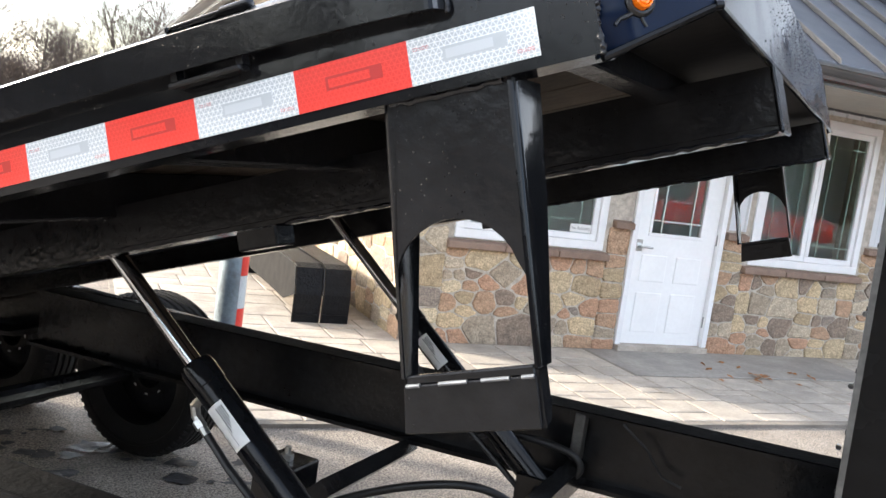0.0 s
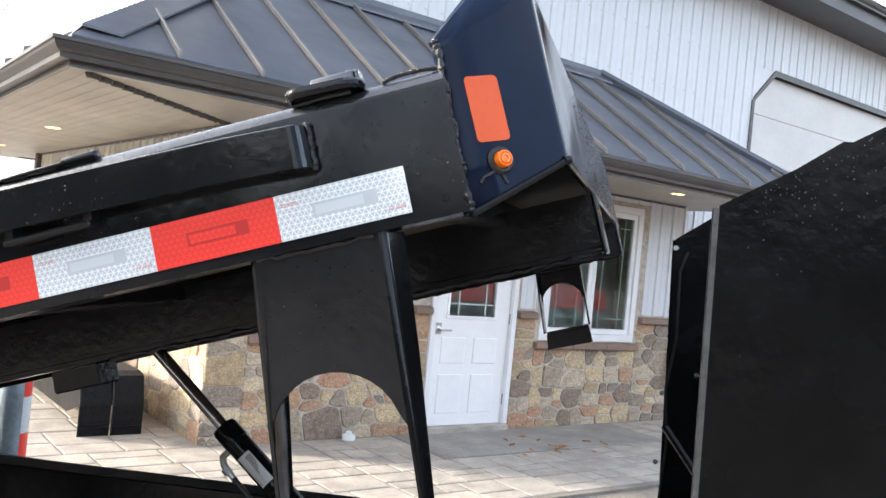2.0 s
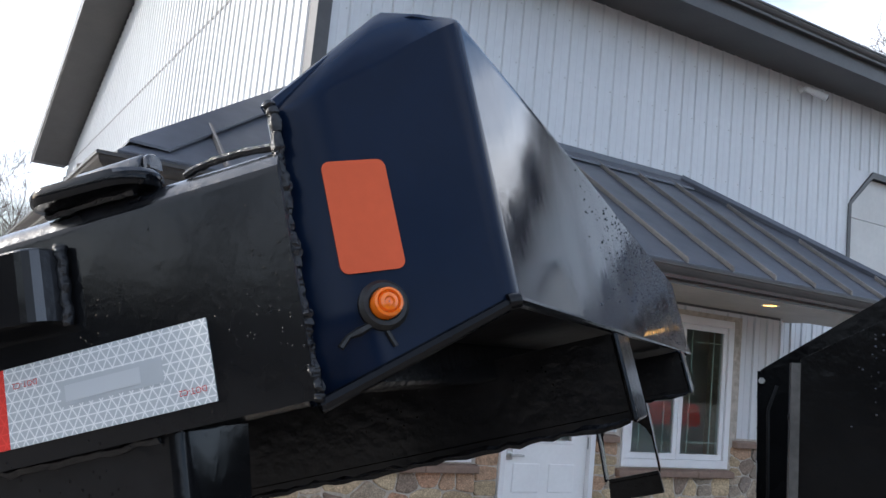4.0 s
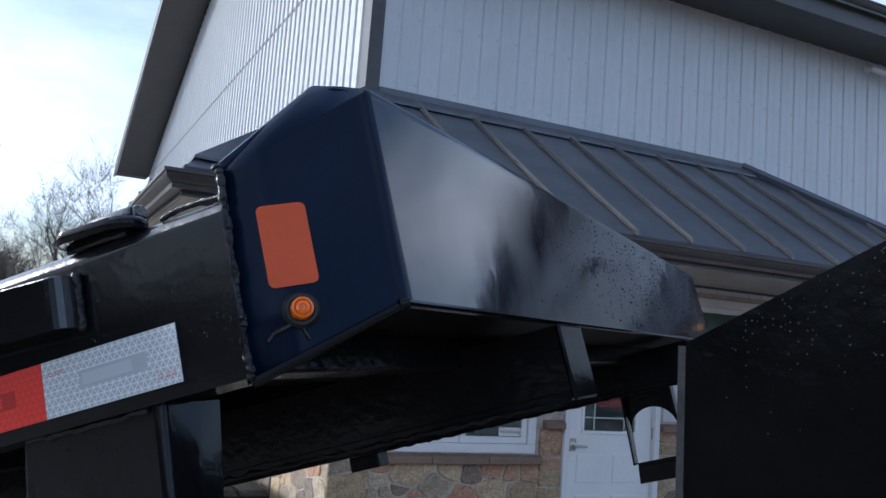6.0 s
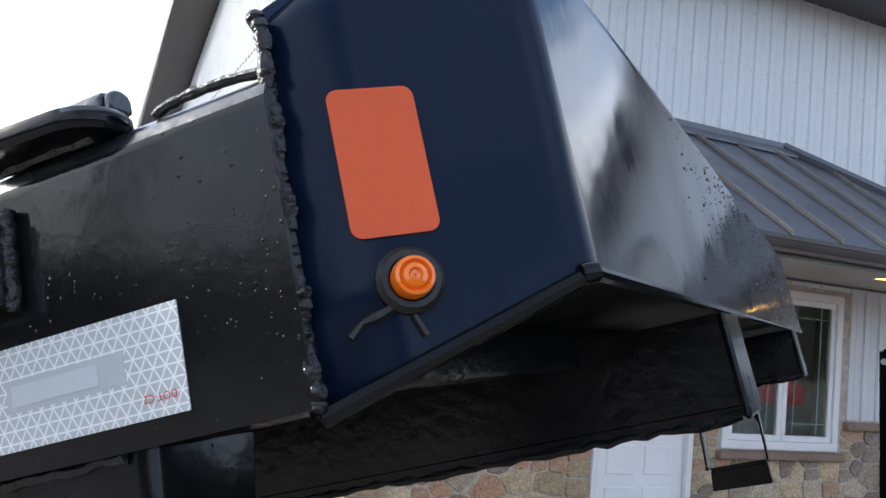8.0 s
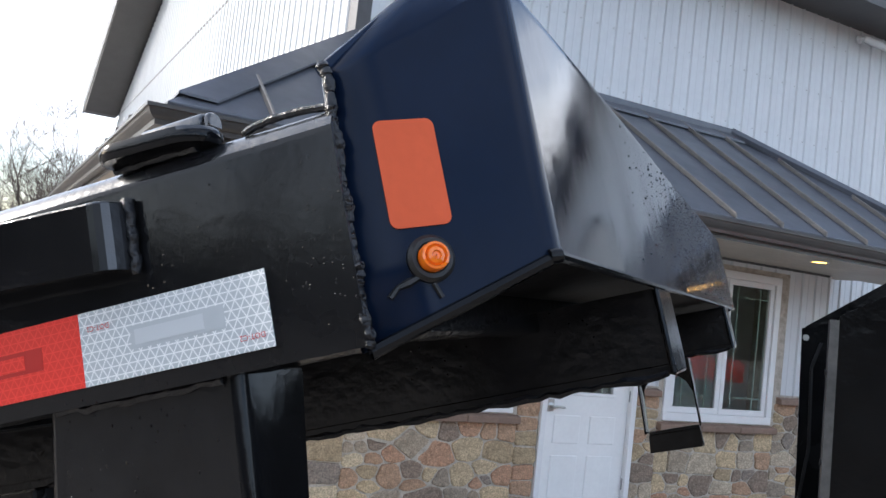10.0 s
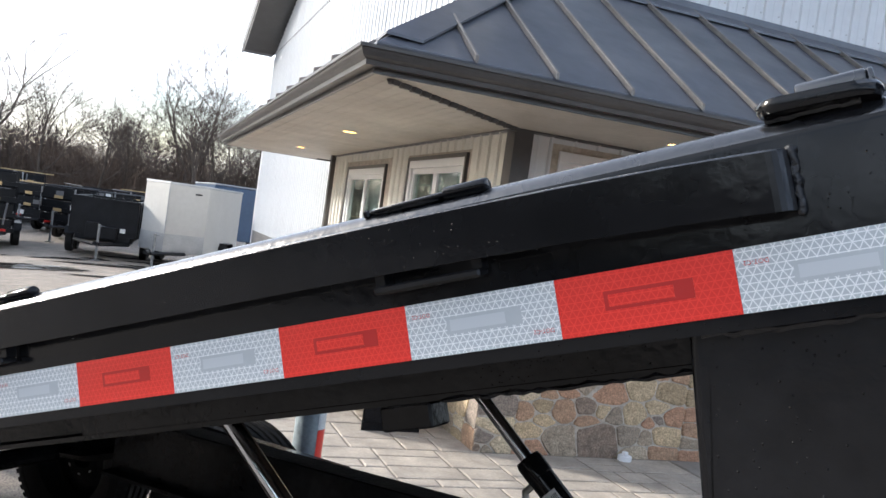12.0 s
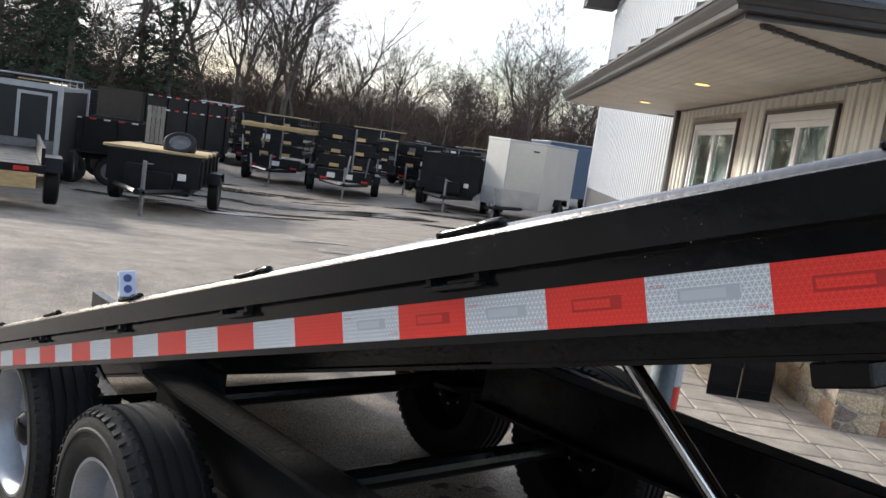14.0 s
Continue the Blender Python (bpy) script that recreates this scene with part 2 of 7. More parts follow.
# the roof metal again, lighter and tan: sunlight on the seams put into the colour
SEAM = material("dusty_seam_metal", (0.225, 0.203, 0.182), 0.45, 0.2, vary=0.15, grain=4)
SOFFIT = material("beige_vinyl_soffit", (0.44, 0.40, 0.345), 0.5, vary=0.12, grain=2, stains=(2.6, 0.52, 0.78, (0.36, 0.31, 0.25)))
WHITEVINYL = material("white_vinyl", (0.80, 0.80, 0.80), 0.38, vary=0.03, grain=5)
WHITEDOOR = material("white_door_paint", (0.86, 0.86, 0.85), 0.35, vary=0.03, grain=3, bump=0.02, bump_scale=30)
OVERDOOR = material("cream_overhead_door", (0.60, 0.59, 0.56), 0.5, vary=0.05, grain=2)
MUNTIN = material("pale_green_muntin", (0.52, 0.62, 0.56), 0.4)
PANE = glass("window_glass")
STONE = material("field_stone", (0.4, 0.3, 0.2), 0.9, vary=0.34, grain=15, speckle=(70, 0.30), bump=1.0, bump_scale=30, per_object=0.16, stains=(15, 0.55, 0.80, (0.20, 0.155, 0.115)),
                 palette=((0.44, 0.335, 0.205), (0.265, 0.20, 0.15), (0.52, 0.405, 0.255), (0.30, 0.245, 0.185), (0.43, 0.255, 0.16), (0.55, 0.45, 0.30), (0.34, 0.275, 0.20), (0.38, 0.245, 0.155), (0.225, 0.185, 0.15), (0.47, 0.36, 0.22), (0.40, 0.33, 0.24)))
MORTAR = material("pale_mortar", (0.46, 0.41, 0.345), 0.95, vary=0.22, grain=20, bump=0.6, bump_scale=60)
SILLSTONE = material("brown_cast_sill", (0.235, 0.16, 0.12), 0.85, vary=0.15, grain=12, bump=0.3, bump_scale=40, per_object=0.08)
PAVER = material("stamped_concrete", (0.40, 0.355, 0.30), 0.72, vary=0.20, grain=5, bump=0.7, bump_scale=11, per_object=0.10, stains=(2.1, 0.50, 0.8, (0.27, 0.24, 0.21)), rough_vary=0.14)
JOINT = material("concrete_joint", (0.21, 0.185, 0.155), 0.95, vary=0.2, grain=8, bump=0.3)
ASPHALT = material("worn_asphalt", (0.270, 0.232, 0.192), 0.88, vary=0.20, grain=3.2, speckle=(105, 0.75), bump=0.8, bump_scale=110, stains=(0.33, 0.52, 0.72, (0.085, 0.08, 0.078)), rough_vary=0.16)


# ---- mesh builders ----
def mesh_of(name, bm, mat, smooth=False):
    bmesh.ops.recalc_face_normals(bm, faces=bm.faces)
    me = bpy.data.meshes.new(name)
    bm.to_mesh(me)
    bm.free()
    if mat:
        me.materials.append(mat)
    if smooth:
        for p in me.polygons:
            p.use_smooth = True
        me.set_sharp_from_angle(angle=radians(38))
    return me


def part(name, bm, mat, parent=None, label="", smooth=False):
    """Links a bmesh as one mesh object under a thing or a part."""
    ob = new(name, mesh_of(name, bm, mat, smooth))
    ob.parent = parent
    if label:
        ob["label"] = label
    return ob


def thing(name, label, category, m=None, group="", kind=""):
    ob = new(name)
    ob.empty_display_size = 0.2
    if m is not None:
        ob.matrix_basis = m
    return tagged(ob, label, category, group, kind)


def box(bm, x0, x1, y0, y1, z0, z1, bevel=0.0, segs=1):
    vs = [bm.verts.new((x, y, z)) for x in (x0, x1) for y in (y0, y1) for z in (z0, z1)]
    fs = [bm.faces.new([vs[i] for i in q]) for q in ((0, 1, 3, 2), (4, 6, 7, 5), (0, 4, 5, 1), (2, 3, 7, 6), (0, 2, 6, 4), (1, 5, 7, 3))]
    if bevel:
        es = list({e for f in fs for e in f.edges})
        bmesh.ops.bevel(bm, geom=es, offset=bevel, segments=segs, affect="EDGES", profile=0.5)
    return vs


def prism(bm, pts, axis, lo, hi, bevel=0.0, segs=1):
    """A flat outline (pairs) carried along an axis. axis x: pairs are y, z; axis y: x, z; axis z: x, y."""
    def at(p, h):
        return {"x": (h, p[0], p[1]), "y": (p[0], h, p[1]), "z": (p[0], p[1], h)}[axis]
    a, b = [bm.verts.new(at(p, lo)) for p in pts], [bm.verts.new(at(p, hi)) for p in pts]
    fs = [bm.faces.new(a), bm.faces.new(b[::-1])]
    for i in range(len(pts)):
        j = (i + 1) % len(pts)
        fs.append(bm.faces.new((a[i], b[i], b[j], a[j])))
    if bevel:
        es = list({e for f in fs for e in f.edges})
        bmesh.ops.bevel(bm, geom=es, offset=bevel, segments=segs, affect="EDGES", profile=0.5)
    return fs


def tube(bm, pts, radius, sides=8, cap=True):
    """A round bar along points; radius may be a list."""
    pts = [Vector(p) for p in pts]
    rs = radius if isinstance(radius, (list, tuple)) else [radius] * len(pts)
    rings, ref = [], None
    for i, p in enumerate(pts):
        t = (pts[min(i + 1, len(pts) - 1)] - pts[max(i - 1, 0)]).normalized()
        ref = (Vector((0, 0, 1)) if abs(t.z) < 0.9 else Vector((1, 0, 0))) if ref is None else ref
        a = t.cross(ref).normalized()
        b = a.cross(t)
        ref = b
        rings.append([bm.verts.new(p + rs[i] * (math.cos(k * math.tau / sides) * a + math.sin(k * math.tau / sides) * b)) for k in range(sides)])
    for r0, r1 in zip(rings, rings[1:]):
        for k in range(sides):
            bm.faces.new((r0[k], r0[(k + 1) % sides], r1[(k + 1) % sides], r1[k]))
    if cap:
        bm.faces.new(rings[0][::-1])
        bm.faces.new(rings[-1])


def lathe(bm, profile, sides=32, m=None):
    """Turns (radius, height) pairs round the z axis, closed into a loop when the ends meet."""
    rings = []
    for r, h in profile:
        rings.append([bm.verts.new((r * math.cos(k * math.tau / sides), r * math.sin(k * math.tau / sides), h)) for k in range(sides)])
    for r0, r1 in zip(rings, rings[1:]):
        for k in range(sides):
            bm.faces.new((r0[k], r0[(k + 1) % sides], r1[(k + 1) % sides], r1[k]))
    if m is not None:
        bmesh.ops.transform(bm, matrix=m, verts=[v for ring in rings for v in ring])
    return rings


def rounded(w, h, r, n=5):
    """Outline of a rounded rectangle about the origin."""
    out = []
    for cx, cy, a0 in ((w / 2 - r, h / 2 - r, 0), (-w / 2 + r, h / 2 - r, 90), (-w / 2 + r, -h / 2 + r, 180), (w / 2 - r, -h / 2 + r, 270)):
        out += [(cx + r * math.cos(radians(a0 + 90 * i / n)), cy + r * math.sin(radians(a0 + 90 * i / n))) for i in range(n + 1)]
    return out


def moved(bm, m):
    bmesh.ops.transform(bm, matrix=m, verts=bm.verts)
    return bm


def B():
    return bmesh.new()


# ---- ground ----
def side_drop(x, y):
    """The lot sinks a little more away from the shop."""
    t, s = min(max((-0.6 - x) / 4.5, 0.0), 1.0), min(max((y - 8.0) / 6.0, 0.0), 1.0)
    return -0.24 * t * t * (3 - 2 * t) * s


def ground_z(y):
    """The yard falls gently away behind the patio."""
    t = min(max((y - 7.0) / 19.0, 0.0), 1.0)
    return -0.03 - 0.47 * t * t * (3 - 2 * t)


bm = B()
ys = [-500, -60, 0] + [5 + 0.9 * i for i in range(26)] + [60, 120, 900]
rows = [[bm.verts.new((x, y, ground_z(y) + side_drop(x, y))) for x in (-600, -40, -15, -5.1, -4.2, -3.3, -2.4, -1.5, -0.6, 0, 5, 15, 40, 600)] for y in ys]
for r0, r1 in zip(rows, rows[1:]):
    for i in range(len(r0) - 1):
        bm.faces.new((r0[i], r0[i + 1], r1[i + 1], r1[i]))
ground = part("ground", bm, ASPHALT, smooth=True)
tagged(ground, "worn grey asphalt yard with damp darker patches", "ground", kind="structure")

# the stamped patio round two sides of the shop
PATIO = [(0.35, 4.55), (0.8, 4.08), (30.0, 3.9), (30.0, 6.6), (2.6, 6.6), (2.6, 13.9), (0.35, 13.9)]
bm = B()
prism(bm, PATIO, "z", -0.45, -0.006)
patio = part("pavement", bm, JOINT)
tagged(patio, "tan stamped concrete patio with slate-pattern joints", "pavement", kind="structure")

# ---- the shop ----
WY, WX = 5.98, 2.44            # outer faces of the stone-clad ground floor
MY, MX = 6.67, 2.72            # outer faces of the tall metal building behind it
WR, FAR = 7.9, 12.25            # where the ground floor ends along x and along y
SOF, STONE_TOP = 2.42, 1.14
OPEN = [(2.80, 4.20, 0.86, 2.31), (4.47, 5.50, -0.02, 2.12), (5.81, 7.22, 0.86, 2.31)]
SIDE_OPEN = [(6.94, 8.55, 0.86, 2.24), (9.47, 11.28, 0.86, 2.20)]


def wall_boxes(bm, axis, face, back, lo, hi, top, opens):
    cuts = sorted({lo, hi, *[v for o in opens for v in o[:2]]})
    for a, b in zip(cuts, cuts[1:]):
        hole = [o for o in opens if o[0] <= a + 1e-6 and b <= o[1] + 1e-6]
        spans = [(-0.2, top)] if not hole else [(-0.2, hole[0][2]), (hole[0][3], top)]
        for z0, z1 in spans:
            if z1 - z0 > 0.001:
                if axis == "x":
                    box(bm, a, b, face, back, z0, z1)
                else:
                    box(bm, face, back, a, b, z0, z1)


bm = B()
wall_boxes(bm, "x", WY, WY + 0.25, WX, WR, SOF + 0.1, OPEN)
wall_front = tagged(part("wall_front", bm, MORTAR), "stone-clad shop front wall with white metal siding above", "wall", kind="structure")
bm = B()
wall_boxes(bm, "y", WX, WX + 0.25, WY + 0.25, FAR, SOF + 0.1, SIDE_OPEN)
wall_side = tagged(part("wall_side", bm, MORTAR), "stone-clad side wall under the porch with cream siding", "wall", kind="structure")
bm = B()
box(bm, WR - 0.25, WR, WY + 0.25, MY, -0.2, SOF + 0.1)
tagged(part("wall_return", bm, MORTAR), "short return wall at the end of the stone front", "wall", kind="structure")

# tall metal building
EAVE, RIDGE_Y, RIDGE_Z, GABLE_END, MAIN_X1 = 5.46, 14.8, 8.17, 22.9, 34.0
bm = B()
box(bm, MX, 10.06, MY, MY + 0.2, -0.2, EAVE + 0.1)
box(bm, 10.06, 14.2, MY, MY + 0.2, 4.52, EAVE + 0.1)
box(bm, 14.2, MAIN_X1, MY, MY + 0.2, -0.2, EAVE + 0.1)
prism(bm, [(10.06, 4.10), (10.49, 4.52), (10.06, 4.52)], "y", MY, MY + 0.2)
wall_main = tagged(part("wall_main", bm, WHITESIDING), "tall white ribbed metal wall above the porch roof", "wall", kind="structure")
bm = B()
prism(bm, [(MY + 0.2, -0.2), (GABLE_END, -0.2), (GABLE_END, EAVE), (RIDGE_Y, RIDGE_Z), (MY + 0.2, EAVE + 0.03)], "x", MX, MX + 0.2)
wall_gable = tagged(part("wall_gable", bm, WHITESIDING), "sunlit white ribbed metal gable wall", "wall", kind="structure")
bm = B()
box(bm, MAIN_X1 - 0.2, MAIN_X1, MY + 0.2, GABLE_END, -0.2, EAVE)
box(bm, MX + 0.2, MAIN_X1, GABLE_END - 0.2, GABLE_END, -0.2, EAVE)
tagged(part("wall_back", bm, WHITESIDING), "white metal rear walls of the building", "wall", kind="structure")
bm = B()
box(bm, WX + 0.25, MAIN_X1 - 0.3, WY + 0.25, FAR, -0.1, -0.004)
tagged(part("floor", bm, JOINT), "plain grey concrete shop floor behind the windows", "floor", kind="structure")
# added inner wall; the dimness of the room is put into its dark colour
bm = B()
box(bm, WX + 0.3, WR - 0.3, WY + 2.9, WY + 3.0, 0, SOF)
tagged(part("wall_inner", bm, material("darkened_interior_wall", (0.07, 0.06, 0.055), 0.8, vary=0.1)), "added plain wall, coloured dark for the dim shop interior", "wall", kind="structure")


# ribbed siding: one panel profile, repeated
def rib_panel(name, mat, width, z0, z1, top=None):
    """A ribbed sheet in the x-z plane, ribs towards -y, origin at its lower left corner. top(x): height of a sloping top."""
    prof, pitch = [], 0.2
    for k in range(round(width / pitch)):
        a = k * pitch
        prof += [(a, 0.0), (a + 0.070, 0.0), (a + 0.073, -0.003), (a + 0.087, -0.003), (a + 0.09, 0.0), (a + 0.165, 0.0), (a + 0.176, -0.019), (a + 0.189, -0.019)]
    prof.append((round(width / pitch) * pitch, 0.0))
    bm = B()
    lo = [bm.verts.new((x, y, z0)) for x, y in prof]
    hi = [bm.verts.new((x, y, z1 if top is None else top(x))) for x, y in prof]
    for i in range(len(prof) - 1):
        bm.faces.new((lo[i], lo[i + 1], hi[i + 1], hi[i]))
    return mesh_of(name, bm, mat)


def sheet(me, parent, m):
    ob = new("panel", me)
    ob.parent = parent
    ob.matrix_basis = m
    return ob


ME_MAIN = rib_panel("panel", WHITESIDING, 1.0, 2.6, EAVE)
for k in range(18):
    x = MX + 0.1 + k
    if x < 8.8 or x > 14.2:
        sheet(ME_MAIN, wall_main, Matrix.Translation((x, MY - 0.004, 0)))
ME_LOWMAIN = rib_panel("panel", WHITESIDING, 1.2, 1.2, EAVE)
sheet(ME_LOWMAIN, wall_main, Matrix.Translation((8.83, MY - 0.004, 0)))
ME_OVER = rib_panel("panel", WHITESIDING, 1.0, 4.58, EAVE)
for k in range(4):
    sheet(ME_OVER, wall_main, Matrix.Translation((10.05 + k, MY - 0.004, 0)))
TURN_L = Matrix.Rotation(radians(-90), 4, "Z")      # a sheet that faces -x
for k in range(16):
    y_hi = GABLE_END - k
    me = rib_panel("panel", WHITESIDING, 1.0, 0.85 if y_hi > 12.9 else 2.6, 0, lambda x, y_hi=y_hi: EAVE + (min(y_hi - x, 2 * RIDGE_Y - y_hi + x) - 6.67) * 0.3333)
    sheet(me, wall_gable, Matrix.Translation((MX - 0.004, y_hi, 0)) @ TURN_L)
ME_WAIN = rib_panel("panel", WAINSCOT, 1.0, -0.05, 0.85)
for k in range(10):
    sheet(ME_WAIN, wall_gable, Matrix.Translation((MX - 0.004, GABLE_END - k, 0)) @ TURN_L)
ME_SIDE = rib_panel("panel", CREAMSIDING, 0.2, STONE_TOP + 0.02, SOF)
ME_SIDE_OVER = rib_panel("panel", CREAMSIDING, 0.2, 2.30, SOF)
y = FAR
while y > WY + 0.2:
    hole = [o for o in SIDE_OPEN if o[0] - 0.12 < y - 0.1 < o[1] + 0.12]
    sheet(ME_SIDE_OVER if hole else ME_SIDE, wall_side, Matrix.Translation((WX - 0.004, y, 0)) @ TURN_L)
    y -= 0.2
ME_FRONT = rib_panel("panel", WHITESIDING, 0.2, STONE_TOP + 0.02, SOF)
ME_FRONT_OVER = rib_panel("panel", WHITESIDING, 0.2, 2.36, SOF)
for k in range(int((WR - WX) / 0.2)):
    x = WX + 0.1 + k * 0.2
    hole = [o for o in OPEN if o[0] - 0.1 < x + 0.1 < o[1] + 0.1]
    sheet(ME_FRONT_OVER if hole else ME_FRONT, wall_front, Matrix.Translation((x, WY - 0.004, 0)))

# trims of the tall building
bm = B()
box(bm, MX - 0.026, MX + 0.10, MY - 0.026, MY - 0.001, 2.6, EAVE + 0.2)
box(bm, MX - 0.026, MX - 0.001, MY - 0.001, MY + 0.16, 2.6, EAVE + 0.2)
tagged(part("trim_corner", bm, TRIMDARK), "dark grey metal corner trim of the tall building", "trim", kind="structure")
bm = B()
box(bm, MX - 0.012, MX - 0.003, MY + 0.17, GABLE_END, 5.46, 5.50)
tagged(part("trim_seam", bm, TRIMDARK), "thin dark horizontal lap seam across the gable siding", "trim", kind="structure")
bm = B()
box(bm, MX - 0.03, MX - 0.004, GABLE_END - 0.1, GABLE_END + 0.02, -0.1, EAVE - 0.1)
tagged(part("trim_far_corner", bm, WHITESIDING), "white metal corner trim of the gable wall", "trim", kind="structure")

# main roof: two slopes with a deep dark soffit and fascia
OV, RAKE_X = 0.62, MX - 0.8
bm = B()
s = 0.3333
lo_f, lo_b = MY - OV, GABLE_END + OV
prism(bm, [(lo_f, EAVE + 0.10 - OV * 0.0), (RIDGE_Y, RIDGE_Z + 0.12), (lo_b, EAVE + 0.10), (lo_b, EAVE + 0.28), (RIDGE_Y, RIDGE_Z + 0.32), (lo_f, EAVE + 0.28)], "x", RAKE_X, MAIN_X1 + 0.6)
tagged(part("roof", bm, ROOFMETAL), "dark metal gable roof of the tall building", "roof", kind="structure")
bm = B()
box(bm, MX + 0.0, MAIN_X1, lo_f, MY - 0.005, EAVE - 0.012, EAVE + 0.004)
box(bm, RAKE_X, MAIN_X1 + 0.6, lo_f - 0.015, lo_f, EAVE - 0.02, EAVE + 0.3)
prism(bm, [(lo_f - 0.015, EAVE - 0.03), (RIDGE_Y, RIDGE_Z - 0.0), (lo_b, EAVE - 0.03), (lo_b, EAVE + 0.3), (RIDGE_Y, RIDGE_Z + 0.34), (lo_f - 0.015, EAVE + 0.3)], "x", RAKE_X - 0.02, RAKE_X)
prism(bm, [(MY - 0.1, EAVE + 0.0), (RIDGE_Y, RIDGE_Z + 0.03), (GABLE_END + 0.1, EAVE + 0.0), (lo_b, EAVE + 0.02), (lo_b, EAVE + 0.06), (RIDGE_Y, RIDGE_Z + 0.08), (lo_f, EAVE + 0.06), (lo_f, EAVE + 0.02)], "x", RAKE_X, MX - 0.03)
tagged(part("trim_eaves", bm, TRIMDARK), "charcoal fascia and soffit along the main roof edges", "trim", kind="structure")


def gutter_profile(d):
    k = 0.80
    return [(a, b * k) for a, b in ((0, 0), (-0.062 * d, 0), (-0.066 * d, 0.034), (-0.076 * d, 0.040), (-0.090 * d, 0.056), (-0.102 * d, 0.082), (-0.107 * d, 0.104), (-0.118 * d, 0.106), (-0.119 * d, 0.130), (-0.106 * d, 0.130), (-0.09 * d, 0.08), (-0.01 * d, 0.02), (0, 0.13))]


bm = B()
prism(bm, [(lo_f - 0.018 + a, EAVE + 0.16 + b) for a, b in gutter_profile(1)], "x", RAKE_X - 0.02, MAIN_X1 + 0.6)
tagged(part("gutter_main", bm, TRIMDARK), "dark metal gutter along the main eave", "gutter", kind="structure")

# porch roof
GX, GY, FARS, PR, PZ0, PZ1 = 1.02, 4.82, 13.95, 8.95, 2.595, 3.80
RX, RY, RXR, RYF = MX, MY, 7.06, 12.1
bm = B()


def slab(bm, top, thick=0.03):
    a = [bm.verts.new(p) for p in top]
    b = [bm.verts.new((p[0], p[1], p[2] - thick)) for p in top]
    bm.faces.new(a), bm.faces.new(b[::-1])
    for i in range(len(top)):
        j = (i + 1) % len(top)
        bm.faces.new((a[i], b[i], b[j], a[j]))


slab(bm, [(GX, GY, PZ0), (PR, GY, PZ0), (RXR, RY, PZ1), (RX, RY, PZ1)])
slab(bm, [(GX, FARS, PZ0), (GX, GY, PZ0), (RX, RY, PZ1), (RX, RYF, PZ1)])
slab(bm, [(PR, GY, PZ0), (PR, RY, PZ0), (RXR, RY, PZ1)])
slab(bm, [(RX, FARS, PZ0), (GX, FARS, PZ0), (RX, RYF, PZ1)])
roof_porch = tagged(part("roof_porch", bm, ROOFMETAL), "charcoal standing-seam metal porch roof with hips", "roof", kind="structure")
k = 0
while True:
    x = 1.61 + 0.523 * k
    if x > PR - 0.3:
        break
    k += 1
    f = min(1.0, (x - GX - 0.12) / (RX - GX), (PR - 0.1 - x) / (PR - RXR))
    y1, z1 = GY + (RY - GY) * f, PZ0 + (PZ1 - PZ0) * f
    bm = B()
    prism(bm, [(GY - 0.02, PZ0 - 0.012), (y1, z1), (y1, z1 + 0.045), (GY - 0.02, PZ0 + 0.035)], "x", x - 0.010, x + 0.010, bevel=0.003)
    part("seam", bm, SEAM, roof_porch)
for k in range(14):
    y = GY + 0.75 + 0.6 * k
    f = min(1.0, (y - GY - 0.1) / (RY - GY), (FARS - 0.1 - y) / (FARS - RYF))
    x1, z1 = GX + (RX - GX) * f, PZ0 + (PZ1 - PZ0) * f
    bm = B()
    prism(bm, [(GX - 0.10, PZ0 - 0.034), (GX - 0.02, PZ0 - 0.012), (x1, z1), (x1, z1 + 0.045), (GX - 0.02, PZ0 + 0.035), (GX - 0.10, PZ0 + 0.008)], "y", y - 0.014, y + 0.014)
    part("seam", bm, SEAM, roof_porch)


def cap_strip(bm, a, b, w, up=0.02):
    """A folded flashing from a to b, w wide on each side of the hip."""
    a, b = Vector(a), Vector(b)
    wx, wy = Vector((w, 0, 0)), Vector((0, w, 0))
    drop = Vector((0, 0, up))
    for side in (wx, wy):
        q = [a + drop, b + drop, b + side + drop * 0.4, a + side + drop * 0.4]
        lo = [p - Vector((0, 0, 0.015)) for p in q]
        A, L = [bm.verts.new(p) for p in q], [bm.verts.new(p) for p in lo]
        bm.faces.new(A), bm.faces.new(L[::-1])
        for i in range(4):
            j = (i + 1) % 4
            bm.faces.new((A[i], L[i], L[j], A[j]))


bm = B()
cap_strip(bm, (GX + 0.06, GY + 0.06, PZ0 + 0.06), (RX, RY, PZ1 + 0.05), 0.22)
part("hip_cap", bm, ROOFMETAL, roof_porch)
bm = B()
a, b = Vector((PR - 0.06, GY + 0.06, PZ0 + 0.06)), Vector((RXR, RY, PZ1 + 0.05))
tube(bm, [a, b], 0.05, 6)
part("hip_cap", bm, ROOFMETAL, roof_porch)
bm = B()
box(bm, RX + 0.1, RXR + 0.05, RY - 0.035, RY - 0.024, PZ1 - 0.03, PZ1 + 0.075)
prism(bm, [(RY - 0.035, PZ1 - 0.03), (RY - 0.035, PZ1 + 0.02), (RY - 0.16, PZ1 - 0.065), (RY - 0.16, PZ1 - 0.085)], "x", RX, RXR + 0.05)
part("wall_flashing", bm, ROOFMETAL, roof_porch)
bm = B()
loops = []
for at in (lambda a, b: (GX + a, FARS, SOF + 0.028 + b), lambda a, b: (GX + a, GY + a, SOF + 0.028 + b), lambda a, b: (PR, GY + a, SOF + 0.028 + b)):
    loops.append([bm.verts.new(at(a, b)) for a, b in gutter_profile(1)])
